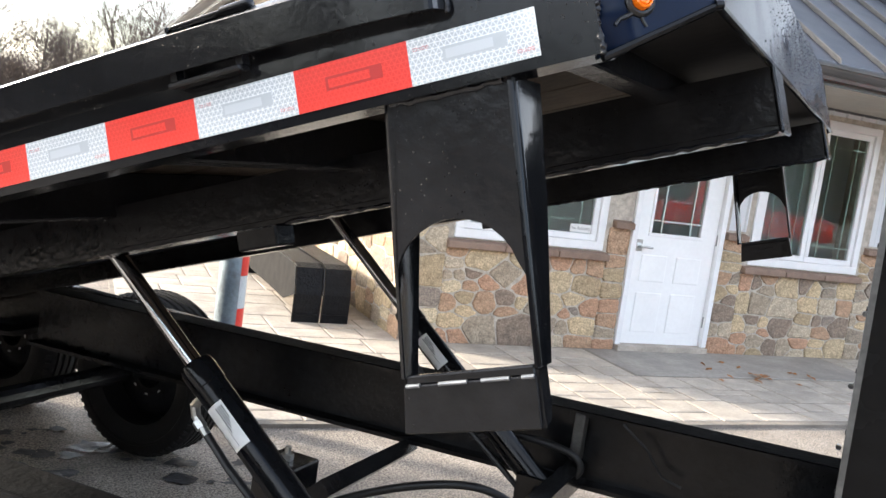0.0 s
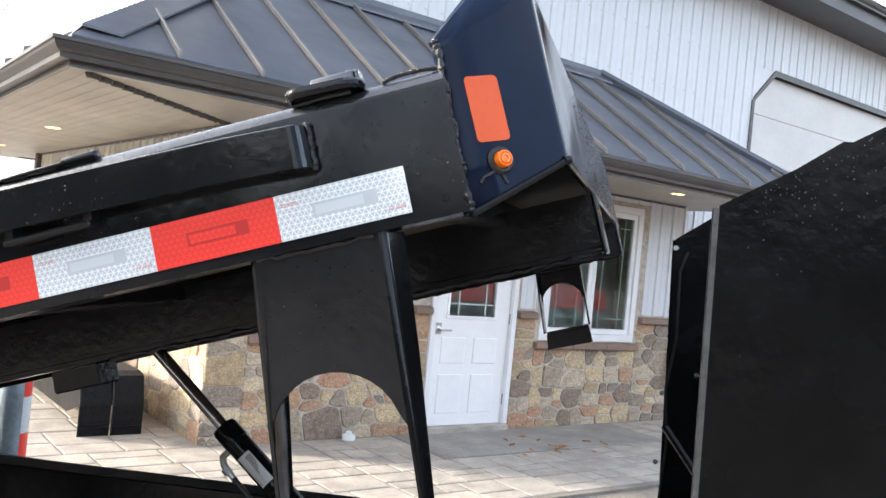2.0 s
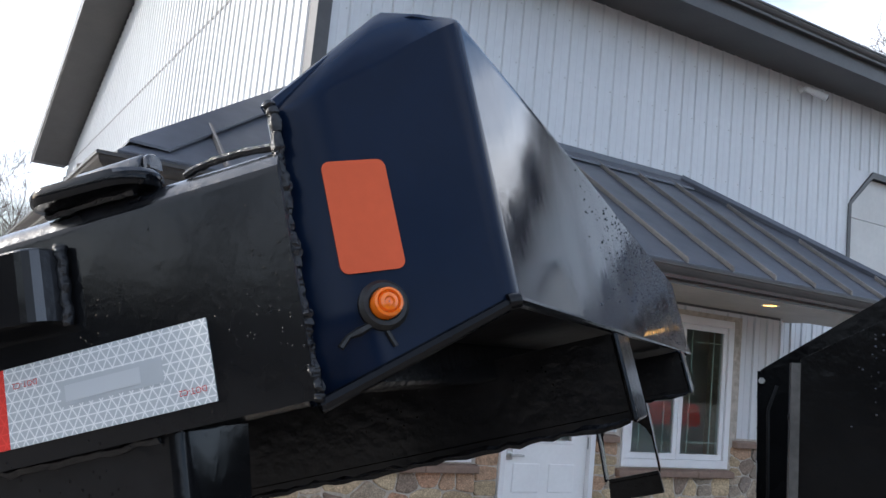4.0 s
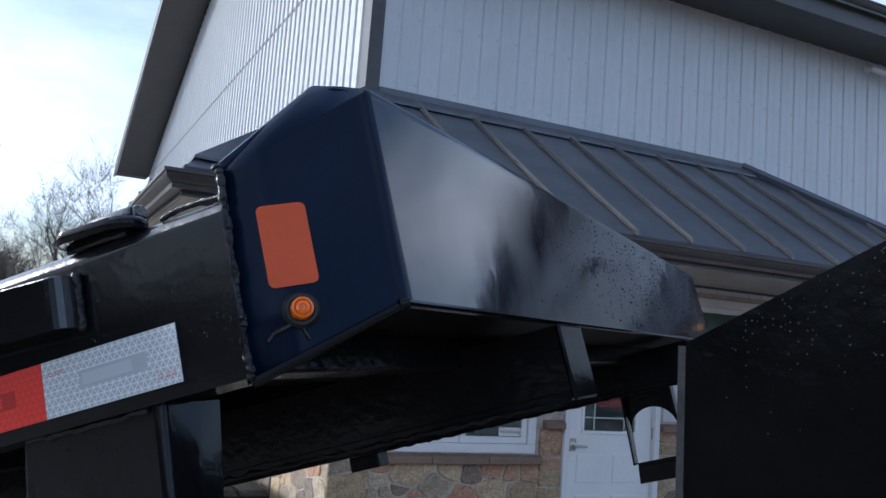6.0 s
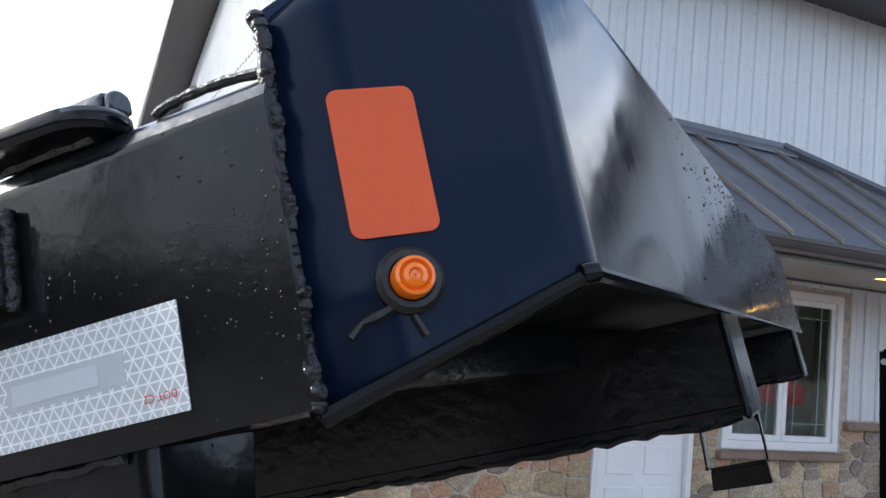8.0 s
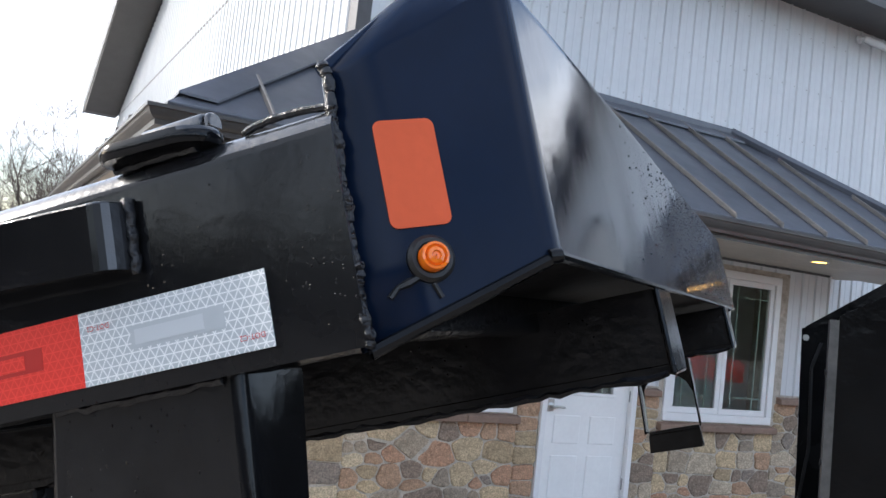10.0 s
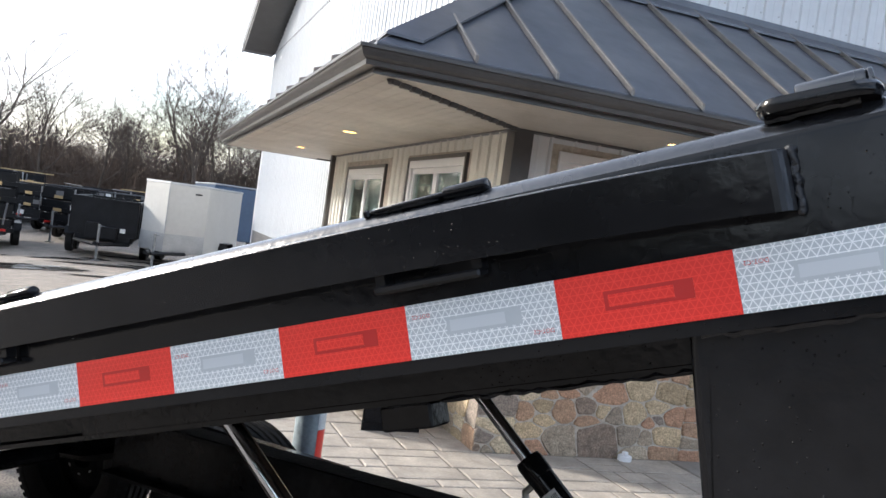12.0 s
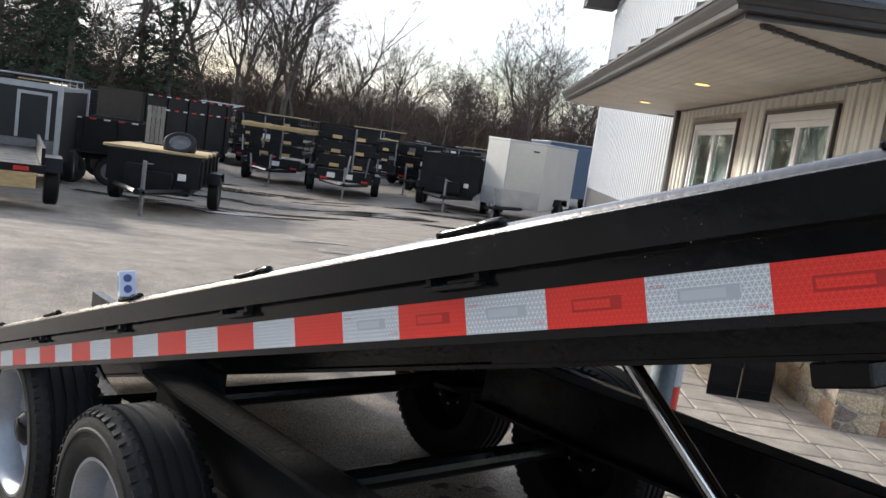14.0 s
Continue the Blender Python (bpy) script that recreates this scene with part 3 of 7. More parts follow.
for l0, l1 in zip(loops, loops[1:]):
    for i in range(len(l0)):
        k = (i + 1) % len(l0)
        bm.faces.new((l0[i], l0[k], l1[k], l1[i]))
bm.faces.new(loops[0]), bm.faces.new(loops[-1][::-1])
box(bm, GX, PR, GY, GY + 0.02, SOF - 0.004, SOF + 0.165)
box(bm, GX, GX + 0.02, GY + 0.02, FARS, SOF - 0.004, SOF + 0.165)
box(bm, GX + 0.02, RX, FARS - 0.02, FARS, SOF - 0.004, SOF + 0.165)
tagged(part("gutter_porch", bm, GUTTERM), "bronze metal gutter and fascia round the porch", "gutter", kind="structure")

# porch ceiling of narrow boards
bm = B()
k, w = 0, 0.102
y = GY + 0.02
while y < WY - 0.002:
    y1 = min(y + w, WY - 0.002)
    xa = GX + (y - GY) * (WX - GX) / (WY - GY)
    box(bm, xa, PR - 0.02, y + 0.0016, y1 - 0.0016, SOF, SOF + 0.012)
    y = y1
x = GX + 0.02
while x < WX - 0.002:
    x1 = min(x + w, WX - 0.002)
    ya = GY + (x1 - GX) * (WY - GY) / (WX - GX) + 0.0
    box(bm, x + 0.0016, x1 - 0.0016, ya, FARS - 0.02, SOF + 0.001, SOF + 0.013)
    x = x1
box(bm, GX + 0.02, MX - 0.05, GY + 0.03, FARS - 0.03, SOF + 0.02, SOF + 0.05)
box(bm, WX, PR - 0.02, GY + 0.03, MY - 0.03, SOF + 0.051, SOF + 0.07)
tagged(part("ceiling", bm, SOFFIT), "beige boarded porch soffit", "ceiling", kind="structure")
bm = B()
a, b = Vector((GX + 0.12, GY + 0.09, SOF - 0.004)), Vector((WX, WY, SOF - 0.004))
for k in range(15):
    p0, p1 = a.lerp(b, k / 15), a.lerp(b, (k + 0.93) / 15)
    tube(bm, [p0, p0.lerp(p1, 0.15), p0.lerp(p1, 0.8), p1], [0.018, 0.030, 0.028, 0.018], 6)
tube(bm, [(WX - 0.01, WY, SOF - 0.008), (WX - 0.01, FAR, SOF - 0.008)], 0.016, 6)
tube(bm, [(WX, WY - 0.012, SOF - 0.008), (WR, WY - 0.012, SOF - 0.008)], 0.016, 6)
tagged(part("trim_soffit", bm, GUTTERM), "dark bronze trim along the soffit joints", "trim", kind="structure")
bm = B()
box(bm, WX - 0.03, WX + 0.12, WY - 0.03, WY - 0.022, STONE_TOP + 0.06, SOF)
box(bm, WX - 0.03, WX - 0.022, WY - 0.022, WY + 0.12, STONE_TOP + 0.06, SOF)
tagged(part("trim_porch_corner", bm, TRIMDARK), "dark corner trim above the stone", "trim", kind="structure")
bm = B()
box(bm, WX - 0.06, WX + 0.06, FAR, FAR + 0.12, -0.02, SOF - 0.001)
tagged(part("trim_post", bm, GUTTERM), "dark bronze downspout post at the porch end", "trim", kind="structure")


# recessed lights in the soffit
BULB = glow("warm_bulb", (1.0, 0.50, 0.10), 4.0)
def soffit_light(x, y):
    th = thing("ceiling_light", "small warm recessed light in the porch soffit", "light", pose(x, y, SOF), group="porch soffit lights")
    bm = B()
    lathe(bm, [(0.062, -0.004), (0.078, -0.006), (0.08, 0.0)], 24)
    part("trim_ring", bm, WHITEVINYL, th)
    bm = B()
    lathe(bm, [(0.0005, -0.001), (0.062, -0.003)], 24)
    part("lens", bm, BULB, th, "glowing warm lens")


for x, y in ((1.73, 8.42), (1.82, 11.68), (3.38, 5.33), (6.7, 5.15)):
    soffit_light(x, y)


# windows
def window(name, axis, a0, a1, z0, z1, face, panes, label):
    """A white vinyl unit of casement sashes with prairie muntins. axis x: in the front wall, y: in the side wall."""
    th = thing(name, label, "window", kind="structure")
    m = Matrix.Identity(4) if axis == "x" else Matrix.Translation((face, 0, 0)) @ Matrix.Rotation(radians(-90), 4, "Z") @ Matrix.Translation((0, -face, 0))
    lo, hi = (a0, a1) if axis == "x" else (-a1, -a0)
    f = face
    bm = B()
    t = 0.075
    box(bm, lo, hi, f - 0.02, f + 0.08, z0, z0 + t, 0.004)
    box(bm, lo, hi, f - 0.02, f + 0.08, z1 - t, z1, 0.004)
    box(bm, lo, lo + t, f - 0.02, f + 0.08, z0 + t, z1 - t, 0.004)
    box(bm, hi - t, hi, f - 0.02, f + 0.08, z0 + t, z1 - t, 0.004)
    part("window_frame", moved(bm, m), WHITEVINYL, th)
    w = (hi - lo - 2 * t) / panes
    for k in range(panes):
        x0, x1 = lo + t + k * w, lo + t + (k + 1) * w
        bm = B()
        s = 0.055
        box(bm, x0 + 0.002, x1 - 0.002, f + 0.0, f + 0.05, z0 + t + 0.002, z0 + t + s, 0.004)
        box(bm, x0 + 0.002, x1 - 0.002, f + 0.0, f + 0.05, z1 - t - s, z1 - t - 0.002, 0.004)
        box(bm, x0 + 0.002, x0 + s, f + 0.0, f + 0.05, z0 + t + s, z1 - t - s, 0.004)
        box(bm, x1 - s, x1 - 0.002, f + 0.0, f + 0.05, z0 + t + s, z1 - t - s, 0.004)
        sash = part("sash", moved(bm, m), WHITEVINYL, th)
        bm = B()
        gx0, gx1, gz0, gz1 = x0 + s, x1 - s, z0 + t + s, z1 - t - s
        for xx in (gx0 + 0.11, gx1 - 0.11):
            box(bm, xx - 0.006, xx + 0.006, f + 0.026, f + 0.034, gz0, gz1)
        for zz in (gz0 + 0.11, gz1 - 0.11):
            box(bm, gx0, gx1, f + 0.027, f + 0.033, zz - 0.006, zz + 0.006)
        part("muntin", moved(bm, m), MUNTIN, sash, "pale green grille bars")
        bm = B()
        box(bm, gx0, gx1, f + 0.020, f + 0.024, gz0, gz1)
        pane = part("pane", moved(bm, m), PANE, sash, "dark reflecting glass pane")
        pane.visible_shadow = False
    return th


window("window_1", "x", *OPEN[0], WY, 2, "white vinyl double casement window with pale grille bars")
window("window_2", "x", *OPEN[2], WY, 2, "white vinyl double casement window beside the door")
window("window_3", "y", *SIDE_OPEN[0], WX, 2, "white vinyl porch-side window with dark trim")
window("window_4", "y", *SIDE_OPEN[1], WX, 2, "white vinyl porch-side window far along the porch")
for a0, a1, z0, z1 in SIDE_OPEN:
    bm = B()
    for q in ((a0 - 0.035, a0, z0, z1 + 0.035), (a1, a1 + 0.035, z0, z1 + 0.035), (a0, a1, z1, z1 + 0.035)):
        box(bm, WX - 0.03, WX + 0.01, *q)
    tagged(part("trim_window", bm, GUTTERM), "brown trim round a porch-side window", "trim", kind="structure")

# entrance door
door = thing("door_1", "white entrance door with a half glass and two raised panels", "door", kind="structure")
DX0, DX1, DZ0, DZ1 = 4.535, 5.43, 0.052, 2.05
bm = B()
GX0, GX1, GZ0, GZ1 = 4.70, 5.24, 1.06, 1.92
for q in ((DX0, DX1, DZ0, GZ0), (DX0, DX1, GZ1, DZ1), (DX0, GX0, GZ0, GZ1), (GX1, DX1, GZ0, GZ1)):
    box(bm, q[0], q[1], WY + 0.02, WY + 0.062, q[2], q[3])
part("door_leaf", bm, WHITEDOOR, door)
for x0, x1, z0, z1 in ((4.64, 4.92, 0.62, 0.86), (5.02, 5.30, 0.62, 0.86), (4.64, 4.92, 0.16, 0.52), (5.02, 5.30, 0.16, 0.52)):
    bm = B()
    box(bm, x0, x1, WY + 0.011, WY + 0.03, z0, z1, 0.008, 2)
    part("raised_panel", bm, WHITEDOOR, door)
bm = B()
for q in ((GX0 - 0.03, GX1 + 0.03, GZ0 - 0.03, GZ0), (GX0 - 0.03, GX1 + 0.03, GZ1, GZ1 + 0.03), (GX0 - 0.03, GX0, GZ0, GZ1), (GX1, GX1 + 0.03, GZ0, GZ1)):
    box(bm, q[0], q[1], WY + 0.008, WY + 0.05, q[2], q[3], 0.006, 2)
glazing = part("glazing_frame", bm, WHITEDOOR, door)
bm = B()
box(bm, GX0, GX1, WY + 0.036, WY + 0.040, GZ0, GZ1)
pane = part("pane", bm, PANE, glazing)
pane.visible_shadow = False
bm = B()
for xx in (GX0 + 0.11, GX1 - 0.11):
    box(bm, xx - 0.006, xx + 0.006, WY + 0.022, WY + 0.030, GZ0, GZ1)
for zz in (GZ0 + 0.11, GZ1 - 0.11):
    box(bm, GX0, GX1, WY + 0.023, WY + 0.029, zz - 0.006, zz + 0.006)
part("muntin", bm, MUNTIN, glazing)
bm = B()
box(bm, DX0 - 0.06, DX0 - 0.004, WY - 0.03, WY + 0.1, 0.049, 2.12, 0.004)
box(bm, DX1 + 0.004, DX1 + 0.06, WY - 0.03, WY + 0.1, 0.049, 2.12, 0.004)
box(bm, DX0 - 0.004, DX1 + 0.004, WY - 0.03, WY + 0.1, 2.055, 2.12, 0.004)
part("door_frame", bm, WHITEVINYL, door)
bm = B()
lathe(bm, [(0.0005, 0.0), (0.033, 0.0), (0.033, 0.01), (0.014, 0.016), (0.012, 0.05), (0.0005, 0.05)], 20, Matrix.Translation((4.59, WY + 0.018, 0.93)) @ Matrix.Rotation(radians(90), 4, "X"))
tube(bm, [(4.59, WY - 0.03, 0.93), (4.64, WY - 0.035, 0.932), (4.71, WY - 0.03, 0.928)], [0.012, 0.011, 0.009], 10)
box(bm, 4.555, 4.625, WY + 0.012, WY + 0.018, 0.885, 0.99, 0.004)
part("door_handle", bm, ZINC, door, "brushed steel lever handle", smooth=True)
for zz in (0.28, 1.05, 1.85):
    bm = B()
    tube(bm, [(5.437, WY + 0.008, zz - 0.05), (5.437, WY + 0.008, zz + 0.05)], 0.008, 8)
    part("hinge", bm, GREYSTEEL, door)
bm = B()
box(bm, DX0 - 0.05, DX1 + 0.05, WY - 0.07, WY + 0.1, -0.006, 0.048, 0.004)
part("threshold", bm, PAVER, door)

# overhead door in the tall wall
og = thing("door_2", "white overhead garage door with clipped dark trim corners", "garage door", kind="structure")
for k in range(7):
    bm = B()
    box(bm, 10.06, 14.2, MY + 0.06, MY + 0.1, k * 0.66, k * 0.66 + 0.655, 0.004)
    part("door_panel", bm, OVERDOOR, og)
bm = B()
box(bm, 10.00, 10.06, MY - 0.03, MY + 0.1, 0, 4.10)
prism(bm, [(10.00, 4.10), (10.06, 4.10), (10.50, 4.52), (10.50, 4.60)], "y", MY - 0.03, MY + 0.1)
box(bm, 10.50, 14.2, MY - 0.03, MY + 0.1, 4.52, 4.60)
part("door_frame", bm, TRIMDARK, og)

# security camera under the eave
sc = thing("security_camera", "small white bullet security camera on the tall wall", "security camera", pose(8.95, MY - 0.02, 5.33))
bm = B()
lathe(bm, [(0.0005, 0), (0.05, 0), (0.05, 0.02), (0.02, 0.03), (0.015, 0.08), (0.0005, 0.08)], 16, Matrix.Rotation(radians(90), 4, "X"))
part("mount", bm, WHITEVINYL, sc)
bm = B()
tube(bm, [(0.0, -0.08, 0.0), (0.13, -0.13, -0.04), (0.26, -0.19, -0.08)], [0.035, 0.042, 0.042], 14)
body = part("camera_body", bm, WHITEVINYL, sc)
bm = B()
tube(bm, [(0.262, -0.191, -0.081), (0.272, -0.196, -0.084)], 0.034, 14)
part("camera_lens", bm, INK, body, "black glass lens")
copy_thing(sc, pose(MX - 0.03, 21.6, 5.2, 0, 0, 90))

# roofing screws in rows on the tall wall
SCREW = material("dull_screw", (0.46, 0.46, 0.46), 0.5, 0.2)
bm = B()
for k in range(30):
    for z in (3.95, 4.55, 5.15):
        x = MX + 0.24 + 0.2 * k
        tube(bm, [(x, MY - 0.003, z), (x, MY - 0.012, z)], 0.007, 6)
part("screw_rows", bm, SCREW, wall_main)


# ---- the tilt trailer ----
AZ = math.degrees(math.atan2(-0.7455, 0.669))
trailer = thing("tilt_trailer", "black steel tilt-deck trailer with its deck raised at the front", "trailer", pose(0.43, 0.843, 0, 0, 0, AZ))
SKEW = Matrix(((1, 0.04, 0, 0), (0, 1, 0, 0), (0, 0, 1, 0), (0, 0, 0, 1)))
TILT_A = radians(18.0)
RACK = Matrix(((1, 0.022, 0, 0), (0, 1, 0, 0), (0, 0.014, 1, 0), (0, 0, 0, 1)))     # the raised deck sits a little out of square
DECK = SKEW @ Matrix.Translation((0, 0, 1.688)) @ Matrix.Rotation(-TILT_A, 4, "Y") @ RACK      # deck: along, across, normal
W = 2.34
REAR = -5.35


def dp(name, bm, mat, parent=None, label="", smooth=False):
    return part(name, moved(bm, DECK), mat, parent or trailer, label, smooth)


def sp(name, bm, mat, parent=None, label="", smooth=False):
    return part(name, moved(bm, SKEW), mat, parent or trailer, label, smooth)


def channel(bm, x0, x1, y, z0, z1, inward, web=0.007, flange=0.05, ft=0.010):
    """A C channel: web at y, flanges towards +y (inward 1) or -y (-1)."""
    a = inward
    pts = [(y, z0), (y, z1), (y + a * flange, z1), (y + a * flange, z1 - ft), (y + a * web, z1 - ft - 0.004), (y + a * web, z0 + ft + 0.004), (y + a * flange, z0 + ft), (y + a * flange, z0)]
    prism(bm, pts, "x", x0, x1, bevel=0.003)


rails = []
for y, a in ((0.0, 1), (W, -1)):
    bm = B()
    R = 0.0185
    arc = [(R - R * math.cos(radians(k * 15)), 0.095 - R + R * math.sin(radians(k * 15))) for k in range(7)]
    prof = [(0.0, -0.063)] + arc + [(0.045, 0.095), (0.045, 0.087), (0.008, 0.083), (0.008, -0.05), (0.045, -0.053), (0.045, -0.063)]
    prism(bm, [(y + a * p, z) for p, z in prof], "x", REAR, 0.062)
    rail = dp("side_rail", bm, BLACK, smooth=True)
    rail.data.materials.append(WETSHEEN)
    # upward faces take the paler sheen colour
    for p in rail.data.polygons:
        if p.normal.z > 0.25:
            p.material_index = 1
    rails.append(rail)
    bm = B()
    q = -a
    # rub rail: flat bar held off the side rail, dipping a little and bent in at its front end
    ys = [(REAR, 0.026, 0.0108), (-0.55, 0.026, 0.0108), (-0.40, 0.026, 0.0095), (-0.28, 0.026, 0.0072), (-0.18, 0.026, 0.004), (-0.109, 0.026, 0.0),
          (-0.1045, 0.0252, 0.0), (-0.1005, 0.0225, 0.0), (-0.0975, 0.0175, 0.0), (-0.0960, 0.011, 0.0), (-0.0952, 0.003, 0.0)]
    loops = []
    for i, (x, o, up) in enumerate(ys):
        p0, p1 = ys[max(i - 1, 0)], ys[min(i + 1, len(ys) - 1)]
        way = Vector((p1[0] - p0[0], p1[1] - p0[1])).normalized()
        ox, oy = way.y * 0.010, -way.x * 0.010
        ring = []
        for t, z in ((0.0, 0.020), (0.0, 0.0658), (0.05, 0.0669), (0.2, 0.0675), (1.0, 0.0675), (1.0, 0.020)):
            ring.append(bm.verts.new((x + ox * t, y + q * (o + oy * t), z + up)))
        loops.append(ring)
    for l0, l1 in zip(loops, loops[1:]):
        for i in range(6):
            k = (i + 1) % 6
            bm.faces.new((l0[i], l0[k], l1[k], l1[i]))
    bm.faces.new(loops[0]), bm.faces.new(loops[-1][::-1])
    rub = dp("rub_rail", bm, BLACK)
    rub.data.materials.append(WETSHEEN)
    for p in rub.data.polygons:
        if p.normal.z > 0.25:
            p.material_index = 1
    bm = B()
    tube(bm, [(-0.0938 + 0.0008 * (i % 3), y + q * (0.004 + 0.001 * (i % 2)), 0.017 + 0.0052 * i) for i in range(11)], [0.003, 0.0042, 0.0034, 0.004, 0.0032, 0.0043, 0.0034, 0.004, 0.0032, 0.0043, 0.0046], 10)
    dp("weld_bead", bm, WELD, rub, smooth=True)
    for k in range(8):
        x = -0.41 - 0.64 * k
        bm = B()
        box(bm, x - 0.055, x + 0.055, *sorted((y + q * 0.002, y + q * 0.0225)), 0.013, 0.0205, 0.002)
        box(bm, x - 0.055, x - 0.045, *sorted((y + q * 0.002, y + q * 0.0155)), 0.0206, 0.070)
        box(bm, x + 0.045, x + 0.055, *sorted((y + q * 0.002, y + q * 0.0155)), 0.0206, 0.070)
        dp("stake_pocket", bm, SATIN)
# reflective tape: six-inch pieces along both rails
P = 0.1490


def text_mesh(body, size):
    cu = bpy.data.curves.new("t", "FONT")
    cu.body, cu.size, cu.align_x, cu.align_y = body, size, "CENTER", "CENTER"
    ob = bpy.data.objects.new("t", cu)
    scene.collection.objects.link(ob)
    dg = bpy.context.evaluated_depsgraph_get()
    me = bpy.data.meshes.new_from_object(ob.evaluated_get(dg))
    bpy.data.objects.remove(ob)
    return me


def add_text(bm, body, size, m):
    me = text_mesh(body, size)
    n0 = len(bm.verts)
    bm.from_mesh(me)
    bm.verts.ensure_lookup_table()
    bmesh.ops.transform(bm, matrix=m, verts=bm.verts[n0:])
    bpy.data.meshes.remove(me)


UPRIGHT = Matrix.Rotation(radians(90), 4, "X")      # x right, y up on a face towards -y
for side, y in ((0, 0.0), (1, W)):
    q = -1 if side == 0 else 1
    for k in range(33 if side == 0 else 0):
        x1 = -k * P
        white = k % 2 == 0
        bm = B()
        box(bm, x1 - P + 0.0003, x1, *sorted((y + q * 0.0004, y + q * 0.0012)), -0.0508, 0)
        piece = dp("tape_piece", bm, TAPEWHITE if white else TAPERED, rails[side], "white prismatic reflective tape" if white else "red prismatic reflective tape")
        if k < 9:
            cx = x1 - P / 2 + 0.004
            bm = B()
            box(bm, cx - 0.037, cx + 0.037, *sorted((y + q * 0.0012, y + q * 0.0014)), -0.0325, -0.0165)
            dp("badge", bm, GREYINK if white else DARKRED, piece, "plain grey maker's bar" if white else "plain dark red maker's bar")
            bm = B()
            box(bm, cx - 0.0335, cx + 0.0212, *sorted((y + q * 0.00165, y + q * 0.00145)), -0.0297, -0.0195)
            dp("badge_mark", bm, GREYLINE if white else TAPERED, piece)
            if white:
                for xx, zz in ((x1 - P + 0.016, -0.012), (x1 - 0.015, -0.0415)):
                    bm = B()
                    add_text(bm, "DOT-C2", 0.0052, Matrix.Translation((xx, y + q * 0.0016, zz)) @ UPRIGHT @ Matrix.Rotation(math.pi, 4, "Z"))
                    dp("print", bm, REDINK, piece, "small red lettering")

# deck timbers and cross members
for k in range(9):
    y0 = 0.055 + k * 0.2488
    bm = B()
    start = REAR if 1 <= k <= 7 else -2.0
    box(bm, start, 0.06, y0, y0 + 0.243, 0.055, 0.090, 0.003)
    dp("plank", bm, OLDWOOD)
for k in range(9):
    x = 0.02 - 0.60 * k
    bm = B()
    channel(bm, -0.0, W - 0.02, 0, -0.05, 0.05, 1, flange=0.035)
    bmesh.ops.transform(bm, matrix=Matrix.Translation((x, 0.01, 0)) @ Matrix.Rotation(radians(90), 4, "Z"), verts=bm.verts)
    dp("cross_member", bm, SATIN)

bm = B()
box(bm, -0.06, 0.155, 0.09, W - 0.09, -0.008, -0.002, 0.002)
dp("front_pan", bm, UNDERBODY)

# two long deck beams with end plates
for u in (0.552, 1.722):
    bm = B()
    prism(bm, [(u, -0.127), (u + 0.1, -0.127), (u + 0.1, -0.117), (u + 0.054, -0.113), (u + 0.054, -0.062), (u + 0.1, -0.058), (u + 0.1, -0.051), (u, -0.051), (u, -0.058), (u + 0.046, -0.062), (u + 0.046, -0.113), (u, -0.117)], "x", REAR + 0.3, 0.163)
    box(bm, -1.6, 0.162, u + 0.002, u + 0.008, -0.116, -0.026)
    beam = dp("deck_beam", bm, SATIN)
    bm = B()
    prism(bm, [(0.163, -0.130), (0.170, -0.130), (0.170, -0.026), (0.163, -0.026)], "y", u - 0.006, u + 0.106, bevel=0.003)
    dp("end_plate", bm, BLACK, beam)
    bm = B()
    r = random.Random(5)
    pts = [(x, u + 0.002, -0.127 + r.uniform(-0.0025, 0.001)) for x in np.linspace(-0.75, 0.16, 70)]
    tube(bm, pts, [0.003 + r.random() * 0.003 for _ in pts], 5)
    dp("weld_bead", bm, WELD, beam)
    bm = B()
    box(bm, -0.866, -0.768, u - 0.008, u + 0.052, -0.170, -0.1275, 0.004)
    dp("stop_block", bm, SATIN, beam)

# front bulkhead: two cheeks turned in at the corners and a full-width face between them
def folded(bm, rows):
    """A curved sheet through rows of points."""
    grid = [[bm.verts.new(p) for p in row] for row in rows]
    for r0, r1 in zip(grid, grid[1:]):
        for i in range(len(r0) - 1):
            bm.faces.new((r0[i], r0[i + 1], r1[i + 1], r1[i]))


bm = B()
def bulk_row(f):
    """Points of the bulkhead's outline across the deck at the share f of its height, cheek to cheek."""
    def lerp(p, q, t):
        return tuple(p[i] + (q[i] - p[i]) * t for i in range(3))
    lo = [(0.0605, 0.006, -0.065), (0.0985, 0.0386, -0.0487), (0.1288, 0.0646, -0.0355), (0.1576, 0.0893, -0.0232), (0.1619, 0.0935, -0.0213), (0.1648, 0.0985, -0.0200), (0.1660, 0.1040, -0.0193), (0.1662, 0.110, -0.019), (0.1665, 0.4, -0.019)]
    hi = [(0.0576, 0.0094, 0.118), (0.0951, 0.0424, 0.142), (0.1252, 0.0687, 0.161), (0.1537, 0.0938, 0.1793), (0.1580, 0.0980, 0.182), (0.1622, 0.1030, 0.185), (0.1648, 0.1085, 0.187), (0.1660, 0.115, 0.1885), (0.1670, 0.4, 0.1885)]
    pts = [lerp(p, q, f) for p, q in zip(lo, hi)]
    far = [(d, W - u, n) for d, u, n in reversed(pts)]
    return pts[:-1] + [(pts[-1][0], u, pts[-1][2]) for u in (0.4, 0.8, 1.17, 1.54, 1.94)] + far[1:]


rows = [bulk_row(f) for f in (0.0, 0.25, 0.5, 0.75, 0.97, 1.0)]
